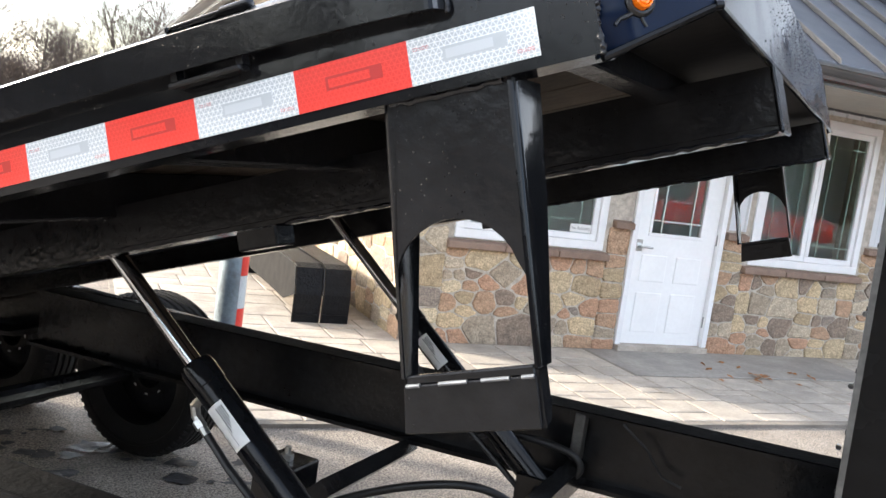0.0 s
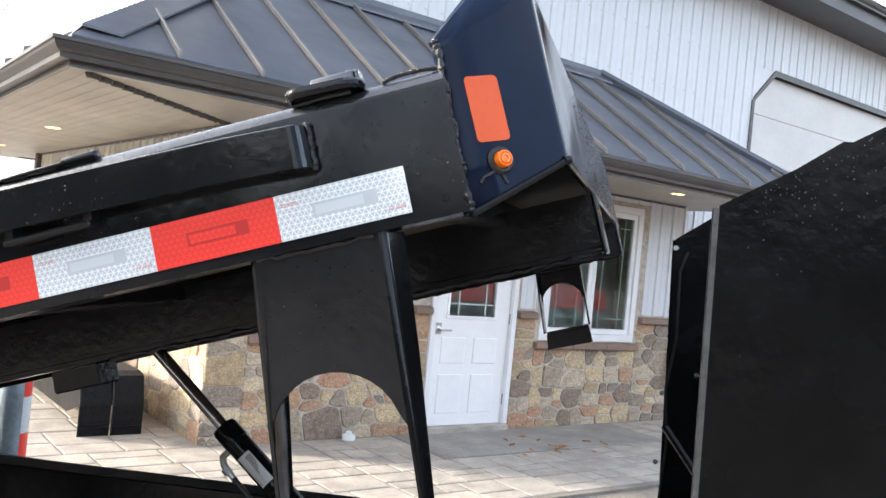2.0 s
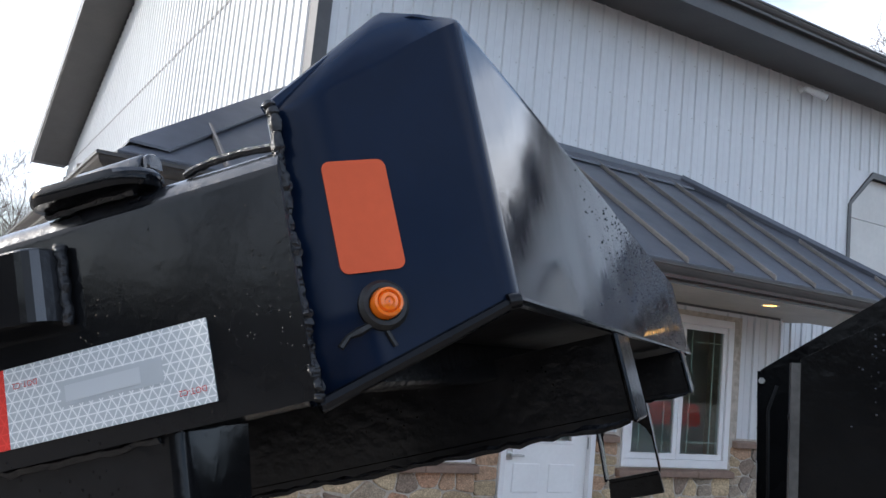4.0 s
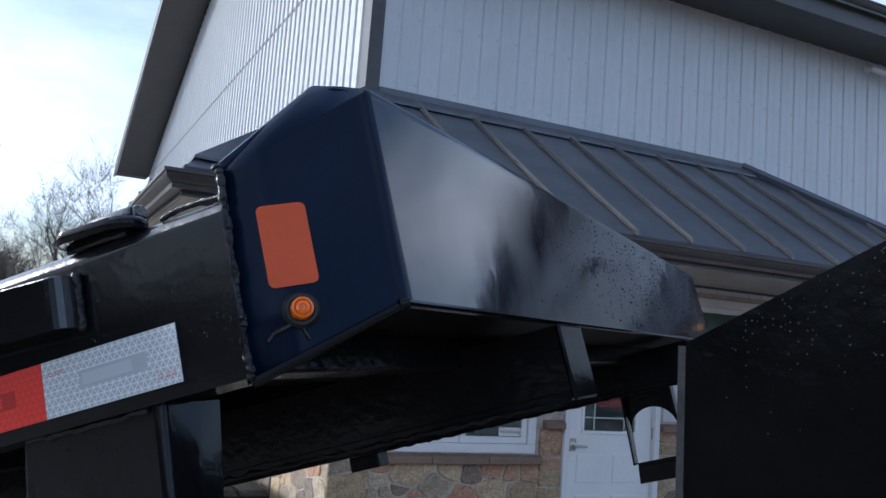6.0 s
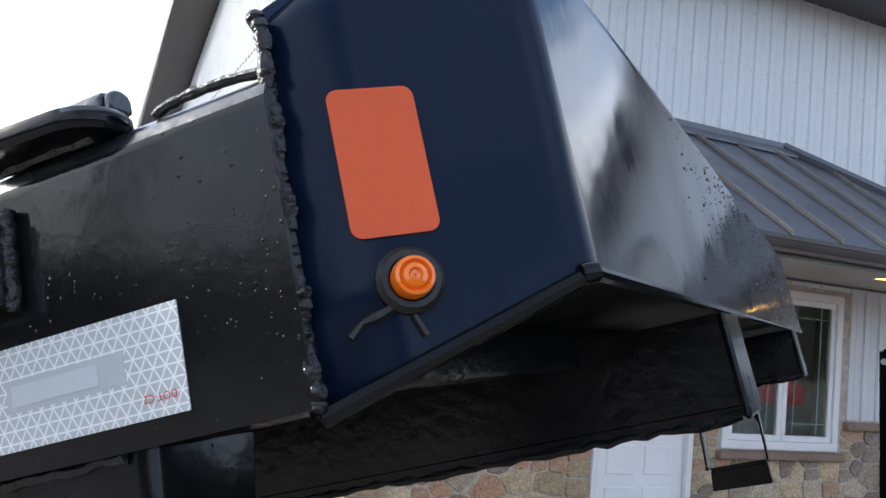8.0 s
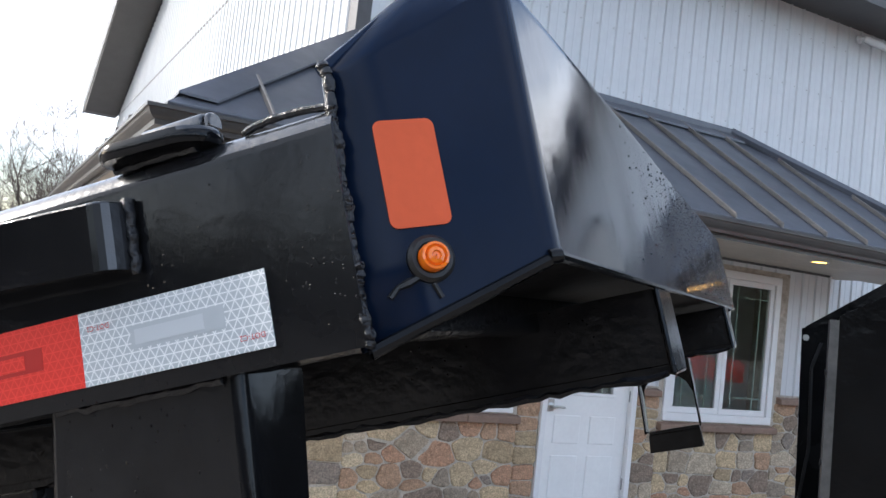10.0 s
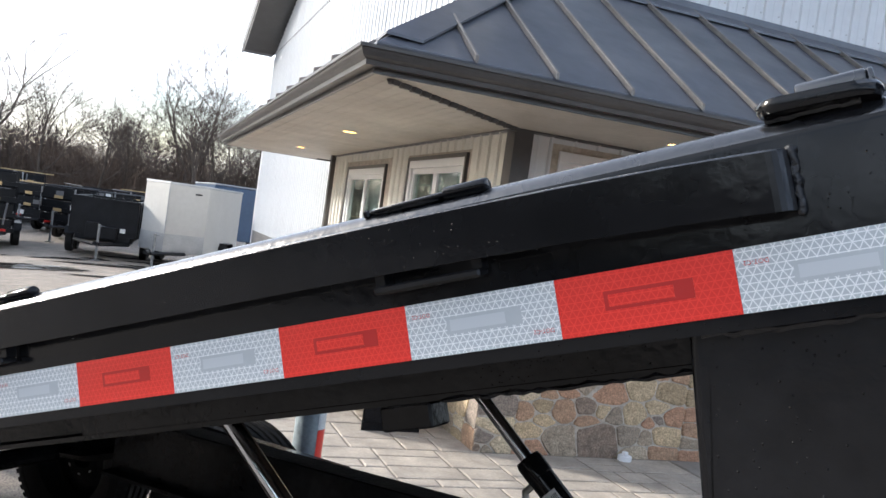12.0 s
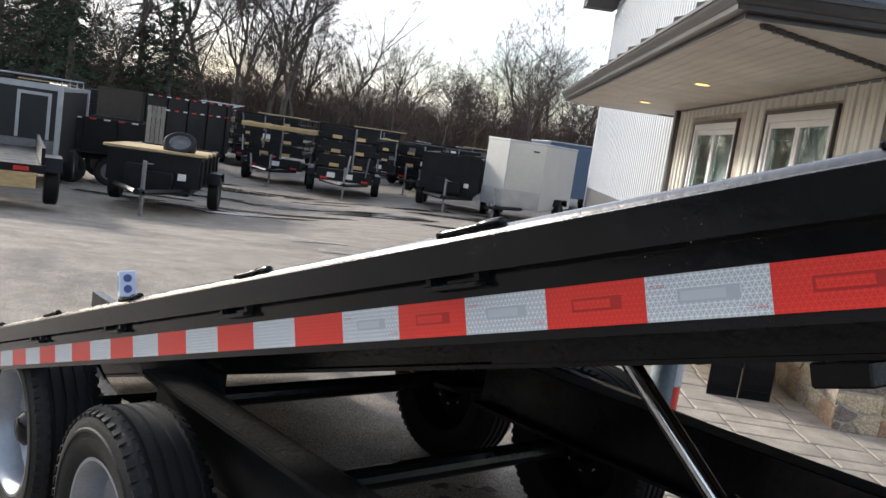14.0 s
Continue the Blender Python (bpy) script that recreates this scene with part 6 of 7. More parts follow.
def flatbed(m, label, L=4.2, w=1.9, rails=True, lumber=0, stack=1, group="", sided=False):
    """A low utility trailer, or a stack of them with the upper ones bare."""
    th = thing("utility_trailer", label, "trailer", m, group)
    for s in range(stack):
        z = 0.52 + s * 0.42
        bm = B()
        for q in ((-w / 2, w / 2, 0, 0.06), (-w / 2, w / 2, L - 0.06, L), (-w / 2, -w / 2 + 0.06, 0.06, L - 0.06), (w / 2 - 0.06, w / 2, 0.06, L - 0.06)):
            box(bm, *q, z, z + 0.12)
        part("frame", bm, YBLACK, th)
        for k in range(5):
            y = 0.3 + k * (L - 0.6) / 4
            bm = B()
            box(bm, -w / 2 + 0.06, w / 2 - 0.06, y - 0.03, y + 0.03, z + 0.01, z + 0.08)
            part("cross_member", bm, YBLACK, th)
        bm = B()
        box(bm, -w / 2 + 0.07, w / 2 - 0.07, 0.07, L - 0.07, z + 0.081, z + 0.115)
        part("deck", bm, OLDWOOD if s == 0 and not sided else YBLACK, th)
        if rails:
            for sgn in (-1, 1):
                bm = B()
                tube(bm, [(sgn * (w / 2 - 0.03), 0.03, z + 0.39), (sgn * (w / 2 - 0.03), L - 0.03, z + 0.39)], 0.024, 4)
                for k in range(5):
                    y = 0.05 + k * (L - 0.1) / 4
                    tube(bm, [(sgn * (w / 2 - 0.03), y, z + 0.12), (sgn * (w / 2 - 0.03), y, z + 0.38)], 0.02, 4)
                part("side_rail", bm, YBLACK, th)
            bm = B()
            tube(bm, [(-w / 2 + 0.03, 0.03, z + 0.39), (w / 2 - 0.03, 0.03, z + 0.39)], 0.024, 4)
            part("front_rail", bm, YBLACK, th)
        if sided:
            for sgn in (-1, 1):
                bm = B()
                box(bm, *sorted((sgn * (w / 2 - 0.055), sgn * (w / 2 - 0.008))), 0.07, L - 0.07, z + 0.121, z + 0.36)
                part("side_panel", bm, YBLACK, th)
            bm = B()
            box(bm, -w / 2 + 0.10, w / 2 - 0.10, -0.035, -0.003, 0.31, 0.53, 0.004)
            part("tail_board", bm, PINE, th, "pale pine tail board")
        elif stack > 1:
            bm = B()
            box(bm, -w / 2 + 0.08, w / 2 - 0.08, 0.005, 0.05, z + 0.121, z + 0.34)
            part("headboard", bm, YBLACK, th)
        if s:
            bm = B()
            tube(bm, [(0.2, -0.05, z - 0.1), (0.2, -0.05, z + 0.35)], 0.03, 8)
            part("folded_jack", bm, GREYSTEEL, th)
            for sgn in (-1, 1):
                bm = B()
                box(bm, sgn * 0.35 - 0.14, sgn * 0.35 + 0.14, -0.015, -0.002, z + 0.0, z + 0.1)
                part("board_end", bm, PINE, th)
        else:
            for sgn in (-1, 1):
                bm = B()
                box(bm, sgn * (w / 2 - 0.3) - 0.1, sgn * (w / 2 - 0.3) + 0.1, -0.012, -0.001, z + 0.03, z + 0.09)
                part("reflector", bm, YRED, th)
    for sgn in (-1, 1):
        for k in (0, 1) if not sided else (0,):
            yard_wheel(th, sgn * (w / 2 + 0.13), 0.8 if sided else L * 0.5 + (k - 0.5) * 0.8)
        fender_arch(th, sgn * (w / 2 + 0.13), 0.8 if sided else L * 0.5, 0.85 if sided else 1.6)
    if not sided:
        tongue(th, 0, w / 2 - 0.2, 1.2, 0.5)
    ztop = 0.52 + (stack - 1) * 0.42 + 0.12
    rr = random.Random(round(L * 1000))
    for k in range(4 * (stack > 1)):
        s = rr.randrange(stack)
        z, x = 0.66 + s * 0.42, rr.uniform(-w / 2 + 0.2, w / 2 - 0.2)
        bm = B()
        if k % 2:
            tube(bm, [(x, -0.10, z - 0.35), (x + rr.uniform(-0.1, 0.1), -0.12, z + 0.25)], 0.03, 6)
            part("spare_jack", bm, (ALU, YGREY, GREYSTEEL)[k % 3], th)
        else:
            box(bm, x - 0.12, x + 0.12, -0.03, -0.004, z - 0.05, z + 0.10)
            part("decal", bm, (LABEL, YGREY)[rr.randrange(2)], th)
    for k in range(lumber):
        bm = B()
        yy = 0.2 + (k % 6) * 0.26
        zz = ztop + 0.3 + (k // 6) * 0.05
        box(bm, -w / 2 - 0.25 + 0.05 * (k % 3), w / 2 + 0.3 - 0.04 * (k % 4), yy, yy + 0.2, zz, zz + 0.045, 0.003)
        part("board", bm, PINE, th)
    return th


def cargo_trailer(m):
    """Wedge-nosed enclosed trailer; the nose points to -y."""
    th = thing("cargo_trailer", "white wedge-nosed enclosed cargo trailer parked in the yard", "trailer", m)
    w, L, h, zb, v = 1.75, 3.4, 1.85, 0.42, 0.62
    plan = [(-w / 2, 0), (0, -v), (w / 2, 0), (w / 2, L), (-w / 2, L)]
    bm = B()
    prism(bm, plan, "z", zb, zb + h, bevel=0.02)
    part("body", bm, CARGOWHITE, th)
    bm = B()
    prism(bm, [(x * 1.012, y * 1.012 - 0.01) for x, y in plan], "z", zb + h - 0.03, zb + h + 0.035, bevel=0.01)
    part("roof", bm, ALU, th)
    bm = B()
    for a, b in (((-w / 2 - 0.004, -0.006), (-0.0, -v - 0.007)), ((0.0, -v - 0.007), (w / 2 + 0.004, -0.006))):
        q = [Vector((a[0], a[1], zb + 0.02)), Vector((b[0], b[1], zb + 0.02)), Vector((b[0], b[1], zb + 0.5)), Vector((a[0], a[1], zb + 0.5))]
        bm.faces.new([bm.verts.new(p) for p in q])
    sg_ = part("stone_guard", bm, ALU, th, "bright stone guard across the nose")
    so = sg_.modifiers.new("thickness", "SOLIDIFY")
    so.thickness, so.offset = 0.006, 0
    bm = B()
    tube(bm, [(0, -v - 0.008, zb + 0.52), (0, -v - 0.008, zb + h - 0.04)], 0.02, 8)
    part("nose_trim", bm, ALU, th)
    for sgn in (-1, 1):
        yard_wheel(th, sgn * (w / 2 + 0.06), L * 0.55, R=0.31)
        fender_arch(th, sgn * (w / 2 + 0.1), L * 0.55, 0.85, 0.74)
    tongue(th, -v * 0.5, 0.5, 1.3, zb)
    bm = B()
    box(bm, 0.5, 0.75, -0.03 - v * 0.3, -0.02 - v * 0.3, zb + h - 0.24, zb + h - 0.2)
    part("decal", bm, INK, th)


def screen_trailer(m):
    """Dark enclosed trailer with an aluminium frame and a ladder rack."""
    th = thing("enclosed_trailer", "black enclosed trailer with bright aluminium trim and roof rack", "trailer", m)
    w, L, h, zb = 2.1, 4.6, 1.52, 0.42
    bm = B()
    box(bm, -w / 2, w / 2, 0, L, zb, zb + h, 0.02)
    part("body", bm, MESH, th)
    for x in (-w / 2, w / 2):
        for y in (0.0, L):
            bm = B()
            box(bm, x - 0.05, x + 0.05, y - 0.05, y + 0.05, zb, zb + h + 0.03, 0.01)
            part("corner_post", bm, ALU, th)
    bm = B()
    for q in ((-w / 2 + 0.05, w / 2 - 0.05, -0.03, 0.01), (-w / 2 + 0.05, w / 2 - 0.05, L - 0.01, L + 0.03)):
        box(bm, *q, zb + h - 0.06, zb + h + 0.03)
    box(bm, -w / 2 - 0.03, -w / 2 + 0.01, 0.05, L - 0.05, zb + h - 0.06, zb + h + 0.03)
    box(bm, w / 2 - 0.01, w / 2 + 0.03, 0.05, L - 0.05, zb + h - 0.06, zb + h + 0.03)
    part("roof_trim", bm, ALU, th)
    bm = B()
    box(bm, -w / 2 + 0.05, w / 2 - 0.05, -0.012, -0.001, zb + 0.02, zb + 0.5)
    part("stone_guard", bm, YGREY, th)
    bm = B()
    for q in ((0.30, 0.36, zb + 0.52, zb + 1.40), (0.84, 0.9, zb + 0.52, zb + 1.40), (0.36, 0.84, zb + 1.34, zb + 1.40)):
        box(bm, *q[:2], -0.02, -0.003, *q[2:])
    part("door_frame", bm, ALU, th)
    for y in (0.4, 1.6, 2.8, 4.0):
        bm = B()
        tube(bm, [(-w / 2 + 0.05, y, zb + h + 0.02), (-w / 2 + 0.05, y, zb + h + 0.17), (w / 2 - 0.05, y, zb + h + 0.17), (w / 2 - 0.05, y, zb + h + 0.02)], 0.022, 6)
        part("rack_bar", bm, ALU, th)
    for sgn in (-1, 1):
        for k in (0, 1):
            yard_wheel(th, sgn * (w / 2 + 0.02), L * 0.55 + (k - 0.5) * 0.8)
    tongue(th, 0, 0.7, 1.3, zb)


def yp(x, y, rz=0.0):
    return pose(x, y, ground_z(y) + side_drop(x, y), 0, 0, rz)


screen_trailer(yp(-9.0, 16.4, 18))
flatbed(yp(-6.74, 11.92, 28), "low black utility trailer with a pale tail board", L=3.4, w=1.6, rails=False, sided=True)
dump_trailer(yp(-5.55, 15.2, 10), "black single-axle dump trailer with lumber laid on top", lumber=True, h=0.56, zb=0.50)
tall = dump_trailer(yp(-9.19, 22.43, -34), "tall black dump trailer with two rows of striped reflectors", L=2.9, w=1.9, h=1.35, axles=2, tape=True, zb=0.95, group="dump trailers in the yard")
bm = B()
prism(bm, [(2.901, 2.22), (3.40, 2.34), (3.40, 2.30), (2.901, 2.16)], "x", -0.95, 0.95)
part("spreader_apron", bm, YBLACK, tall)
# slatted ramp gate stood on end among the trailers
gate = thing("ramp_gate", "grey wooden slatted ramp gate standing on end", "ramp", yp(-7.05, 19.25, 18))
for k in range(4):
    bm = B()
    box(bm, -0.19 + 0.097 * k, -0.105 + 0.097 * k, 0.0, 0.03, 0.0, 1.95, 0.004)
    part("slat", bm, GREYPLANK, gate)
for z in (0.25, 1.0, 1.7):
    bm = B()
    box(bm, -0.19, 0.187, 0.031, 0.06, z, z + 0.09, 0.003)
    part("batten", bm, GREYPLANK, gate)
dump_trailer(yp(-10.6, 19.6, -60), "black dump trailer among the parked rows", L=3.2, w=1.8, h=0.8, axles=2, tape=True, zb=0.7, group="dump trailers in the yard")
flatbed(yp(-6.35, 28.4, 6), "black flatbed trailers stacked under pale boards", L=3.6, w=1.9, rails=False, lumber=14, stack=3, group="stacked flatbeds")
r = random.Random(77)
STACK = "stack of black flatbed trailers in the parked rows"
for x, y, rz, n, lum in ((-3.65, 25.9, 8, 4, 0), (-9.7, 28.4, 18, 3, 0), (-1.7, 30.2, -24, 3, 0), (-3.0, 34.5, -30, 3, 3), (-8.3, 34.0, 24, 4, 0), (-12.6, 26.2, 30, 3, 0),
                         (-13.5, 31.0, 35, 4, 0), (-5.6, 36.5, -15, 3, 3), (-0.6, 35.0, 12, 3, 0), (-11.5, 37.0, -25, 3, 6), (-17.0, 34.0, -10, 4, 3), (-14.8, 24.4, 40, 3, 4), (-18.5, 27.5, 15, 3, 5), (0.8, 39.5, -20, 3, 4), (-4.2, 40.5, 10, 4, 5), (-9.0, 41.0, -8, 4, 3)):
    flatbed(yp(x, y, rz), STACK, L=r.uniform(3.8, 4.8), w=r.uniform(1.75, 2.0), stack=n, lumber=lum // 3, group="stacked flatbeds")
dump_trailer(yp(-0.5, 25.0, -6), "black dump trailer parked beside the white cargo trailer", L=3.2, w=1.7, h=1.0, axles=2, zb=0.62)
cargo_trailer(yp(1.25, 24.6, -22))
bt = thing("box_trailer", "blue enclosed box trailer behind the white one", "trailer", yp(4.1, 33.0, 4))
bm = B()
box(bm, -1.1, 1.1, 0, 5, 0.5, 2.5, 0.03)
part("body", bm, material("blue_trailer_skin", (0.055, 0.095, 0.165), 0.4, vary=0.1, grain=1), bt)
bm = B()
box(bm, -1.12, 1.12, -0.02, 5.02, 2.5, 2.56, 0.02)
part("roof", bm, ALU, bt)
for sgn in (-1, 1):
    yard_wheel(bt, sgn * 1.0, 2.6)

# rain water lying in the ruts of the lot
WATER = material("rain_water", (0.10, 0.092, 0.082), 0.10, vary=0.2, grain=2, bump=0.05, bump_scale=6, rough_vary=0.06)
r = random.Random(31)
bm = B()
for k in range(46):
    cx, cy = r.uniform(-7.5, 2.0), r.uniform(16.5, 26.0)
    lx, ly = r.uniform(0.3, 1.5), r.uniform(0.10, 0.40)
    n = 14
    ring = []
    for i in range(n):
        a, f = math.tau * i / n, r.uniform(0.55, 1.1)
        x, y = cx + lx * f * math.cos(a), cy + ly * f * math.sin(a) + 0.12 * math.cos(a)
        ring.append(bm.verts.new((x, y, ground_z(y) + side_drop(x, y) + 0.012 + 0.0004 * (k % 5))))
    bm.faces.new(ring)
tagged(part("water", bm, WATER), "thin pale puddles of rain water in the ruts", "puddle", kind="stuff")

# dark wet stains on the asphalt under the trailer
STAIN = material("wet_oil_stain", (0.030, 0.029, 0.030), 0.55, vary=0.4, grain=9, bump=0.4, bump_scale=40, rough_vary=0.2)
r = random.Random(53)
bm = B()
for k in range(34):
    cx, cy, L = r.gauss(0.25, 0.40), r.gauss(3.95, 0.30), r.uniform(0.02, 0.09)
    ring = [bm.verts.new((cx + L * r.uniform(0.4, 1.3) * math.cos(math.tau * i / 13), cy + 0.8 * L * r.uniform(0.4, 1.3) * math.sin(math.tau * i / 13), -0.026 + 0.0003 * (k % 7))) for i in range(13)]
    bm.faces.new(ring)
tagged(part("stain", bm, STAIN), "dark wet stains on the asphalt under the trailer", "stain", kind="stuff")

# faded parking lines on the asphalt
LINE = material("faded_white_line", (0.36, 0.35, 0.33), 0.8, vary=0.35, grain=12, stains=(9, 0.45, 0.65, (0.17, 0.155, 0.14)))
for x, y, rz in ((-1.9, 12.6, 8), (-1.3, 11.5, 8)):
    bm = B()
    box(bm, -0.65, 0.65, -0.05, 0.05, 0.002, 0.006)
    ln = part("road_marking", bm, LINE)
    ln.matrix_basis = pose(x, y, ground_z(y) + side_drop(x, y) + 0.008, math.degrees(math.atan((ground_z(y + 0.5) - ground_z(y - 0.5)))), 0, rz)
    tagged(ln, "faded white painted line on the asphalt", "road marking", kind="structure")


# ---- trees ----
BARK = material("grey_brown_bark", (0.085, 0.067, 0.054), 0.9, vary=0.3, grain=2, bump=0.4, bump_scale=12)
TWIG = material("bare_twigs", (0.082, 0.062, 0.050), 0.9, vary=0.25, grain=1)
NEEDLE = material("conifer_needles", (0.030, 0.045, 0.024), 0.85, vary=0.4, grain=1.5)
BRUSH = material("brown_brush", (0.105, 0.076, 0.058), 0.95, vary=0.35, grain=0.6)


def bare_tree(name, seed, H, label):
    r = random.Random(seed)
    trunk, crown = B(), B()

    def grow(p, d, L, rad, depth):
        n = 4 if depth < 2 else 3
        pts, rs = [p], [rad]
        for i in range(n):
            d = (d + Vector((r.gauss(0, 0.12), r.gauss(0, 0.12), r.gauss(0.03, 0.07)))).normalized()
            p = p + d * (L / n)
            pts.append(p)
            rs.append(rad * (1 - 0.55 * (i + 1) / n))
        tube(trunk if depth < 2 else crown, pts, rs, 6 if depth < 2 else 3, cap=False)
        if depth >= 4:
            return
        kids = {0: 11, 1: 7, 2: 5, 3: 4}[depth]
        for k in range(kids):
            t = r.uniform(0.35, 1.0) if depth else r.uniform(0.28, 1.0)
            i = min(int(t * n), n - 1)
            q = pts[i].lerp(pts[i + 1], t * n - i)
            side = Vector((r.gauss(0, 1), r.gauss(0, 1), r.gauss(0.25, 0.5))).normalized()
            grow(q, (d * r.uniform(0.5, 1.0) + side * 0.78).normalized(), L * r.uniform(0.38, 0.62), max(rs[i] * r.uniform(0.36, 0.54), 0.010), depth + 1)

    grow(Vector((0, 0, -0.3)), Vector((r.gauss(0, 0.06), r.gauss(0, 0.06), 1)).normalized(), H * 0.80, H * 0.0135, 0)
    th = thing(name, label, "tree", pose(0, 0, 0), group="bare trees behind the yard")
    part("trunk", trunk, BARK, th)
    part("crown", crown, TWIG, th)
    return th


def conifer(seed, H, label):
    r = random.Random(seed)
    th = thing("conifer", label, "tree", pose(0, 0, 0), group="dark conifers behind the yard")
    bm = B()
    tube(bm, [(0, 0, -0.3), (0.05, 0, H * 0.5), (0, 0.05, H)], [0.22, 0.13, 0.02], 7)
    part("trunk", bm, BARK, th)
    bm = B()
    for k in range(230):
        f = r.random() ** 0.8
        z = H * (0.12 + 0.86 * f)
        L = H * 0.24 * (1.05 - f) * r.uniform(0.6, 1.15)
        a = r.uniform(0, math.tau)
        d = Vector((math.cos(a), math.sin(a), r.uniform(-0.25, 0.1)))
        p0 = Vector((0, 0, z))
        for j in range(11):
            t = (j + 1) / 11
            c = p0 + d * (L * t) + Vector((0, 0, -0.25 * L * t * t))
            s = L * 0.125 * (1.15 - t * 0.6)
            for q in range(3):
                e1 = Vector((r.gauss(0, 1), r.gauss(0, 1), r.gauss(0, 0.35))).normalized() * s
                e2 = Vector((r.gauss(0, 1), r.gauss(0, 1), r.gauss(-0.4, 0.4))).normalized() * s * 0.45
                bm.faces.new([bm.verts.new(v) for v in (c - e1 * 0.5, c + e2, c + e1)])
    part("crown", bm, NEEDLE, th)
    return th


protos = [bare_tree("tree", 20 + i, 11.0 + 1.2 * i, "bare grey-brown deciduous tree behind the yard") for i in range(5)]
r = random.Random(42)
spots = []
for k in range(150):
    az = radians(r.uniform(56, 127))
    dist = r.uniform(60, 92)
    spots.append((dist * math.cos(az), dist * math.sin(az)))
spots += [(-15.8, 58.4), (-13.6, 58.8), (-17.5, 60), (42.6, 22.4), (47, 24.5)]
for k, (x, y) in enumerate(spots):
    s = r.uniform(0.46, 0.74) if abs(y - 59) > 1.2 or x > 0 else r.uniform(1.0, 1.12)
    s = r.uniform(1.12, 1.22) if x > 41 and y < 30 else s
    m = pose(x, y, ground_z(y), 0, 0, r.uniform(0, 360)) @ Matrix.Diagonal((s, s, s * r.uniform(0.9, 1.1), 1))
    if k < len(protos):
        protos[k].matrix_basis = m
    else:
        t = copy_thing(protos[k % 5], m)
        t.matrix_basis = m
cprotos = [conifer(70 + i, 15.0 + 2 * i, "tall dark green conifer round the lot, some added unseen for reflections") for i in range(2)]
# from (12, -42) on they are out of view, added to darken reflections
for k, (x, y, s) in enumerate(((-22.5, 48, 1.0), (-26.5, 52, 1.1), (-19.0, 54, 0.9), (-31, 50, 1.05), (-36, 56, 1.1), (-29, 60, 1.2), (-24, 62, 1.1), (12, -42, 1.0), (20, -46, 0.9), (28, -40, 1.0), (36, -48, 1.1), (4, -46, 0.8), (-6, -50, 1.0), (46, -44, 0.9), (-13, -18, 0.75), (-9, -21, 0.8), *[(-60 + 7.5 * i, -40 - 6 * ((i * 7) % 4), 0.75 + 0.1 * ((i * 5) % 4)) for i in range(20)], *[(26 + 4.2 * i, -33 - 3 * ((i * 7) % 4), 0.8 + 0.1 * ((i * 5) % 4)) for i in range(20)], *[(-44 + 3 * ((i * 7) % 4), -36 + 4.4 * i, (0.95 if i < 10 else 0.7) + 0.1 * ((i * 5) % 4)) for i in range(14)])):
    m = pose(x, y, ground_z(y), 0, 0, 40 * k) @ Matrix.Scale(s, 4)
    if k < 2:
        cprotos[k].matrix_basis = m
    else:
        t = copy_thing(cprotos[k % 2], m)
        t.matrix_basis = m


def brush(n, seed, place, hmin, hmax):
    rr = np.random.default_rng(seed)
    vs, fs = [], []
    for i in range(n):
        x, y = place(rr)
        h = rr.uniform(hmin, hmax)
        z = ground_z(y) - 0.1
        lean = rr.normal(0, 0.22, 2) * h
        a = rr.uniform(0, math.tau)
        w = 0.012 * h + 0.015
        b = len(vs)
        vs += [(x - w * math.cos(a), y - w * math.sin(a), z), (x + w * math.cos(a), y + w * math.sin(a), z), (x + lean[0], y + lean[1], z + h)]
        fs.append((b, b + 1, b + 2))
        for j in range(3):
            t = rr.uniform(0.3, 0.85)
            px, py, pz = x + lean[0] * t, y + lean[1] * t, z + h * t
            q = rr.normal(0, 0.28, 3) * h
            b = len(vs)
            vs += [(px, py, pz - 0.02), (px, py, pz + 0.035), (px + q[0], py + q[1], pz + abs(q[2]) + 0.1 * h)]
            fs.append((b, b + 1, b + 2))
    me = bpy.data.meshes.new("brush")
    me.from_pydata(vs, [], fs)
    me.materials.append(BRUSH)
    return new("woodland", me)


def arc_place(rr):
    az, dist = math.radians(rr.uniform(50, 132)), rr.uniform(66, 105)
    return dist * math.cos(az), dist * math.sin(az)


tagged(brush(30000, 5, arc_place, 0.8, 5.6), "leafless brown woodland and brush beyond the yard", "woodland", kind="stuff")
# out of view: gives glass and black paint a dark horizon to reflect
tagged(brush(42000, 6, lambda rr: (rr.uniform(-70, 90), rr.uniform(-64, -40)), 3.0, 10.0), "unseen leafless brown woodland behind the lot, added for dark reflections", "woodland", kind="stuff")


# also unseen, added so the side rails mirror a dark tree line
tagged(brush(12000, 7, lambda rr: (rr.uniform(-80, -52), rr.uniform(-60, 34)), 3.0, 9.5), "unseen leafless brown woodland past the lot, added to darken rail reflections", "woodland", kind="stuff")


# ---- red pickup parked opposite, seen mirrored in the shop glass ----
RED = material("red_car_paint", (0.60, 0.030, 0.016), 0.2, coat=0.8, vary=0.05, grain=1)
pk = thing("pickup_truck", "glossy red pickup truck parked across the lot", "truck", pose(16.5, -6.5, -0.03, 0, 0, 4))
bm = B()
prism(bm, [(-2.7, 0.45), (-2.7, 1.02), (-1.0, 1.10), (2.6, 1.08), (2.75, 0.95), (2.75, 0.45)], "y", -0.95, 0.95, bevel=0.06, segs=2)
part("body", bm, RED, pk, smooth=True)
bm = B()
prism(bm, [(-0.9, 1.08), (-0.55, 1.78), (0.75, 1.80), (1.35, 1.08)], "y", -0.85, 0.85, bevel=0.06, segs=2)
cab = part("cab", bm, RED, pk, smooth=True)
bm = B()
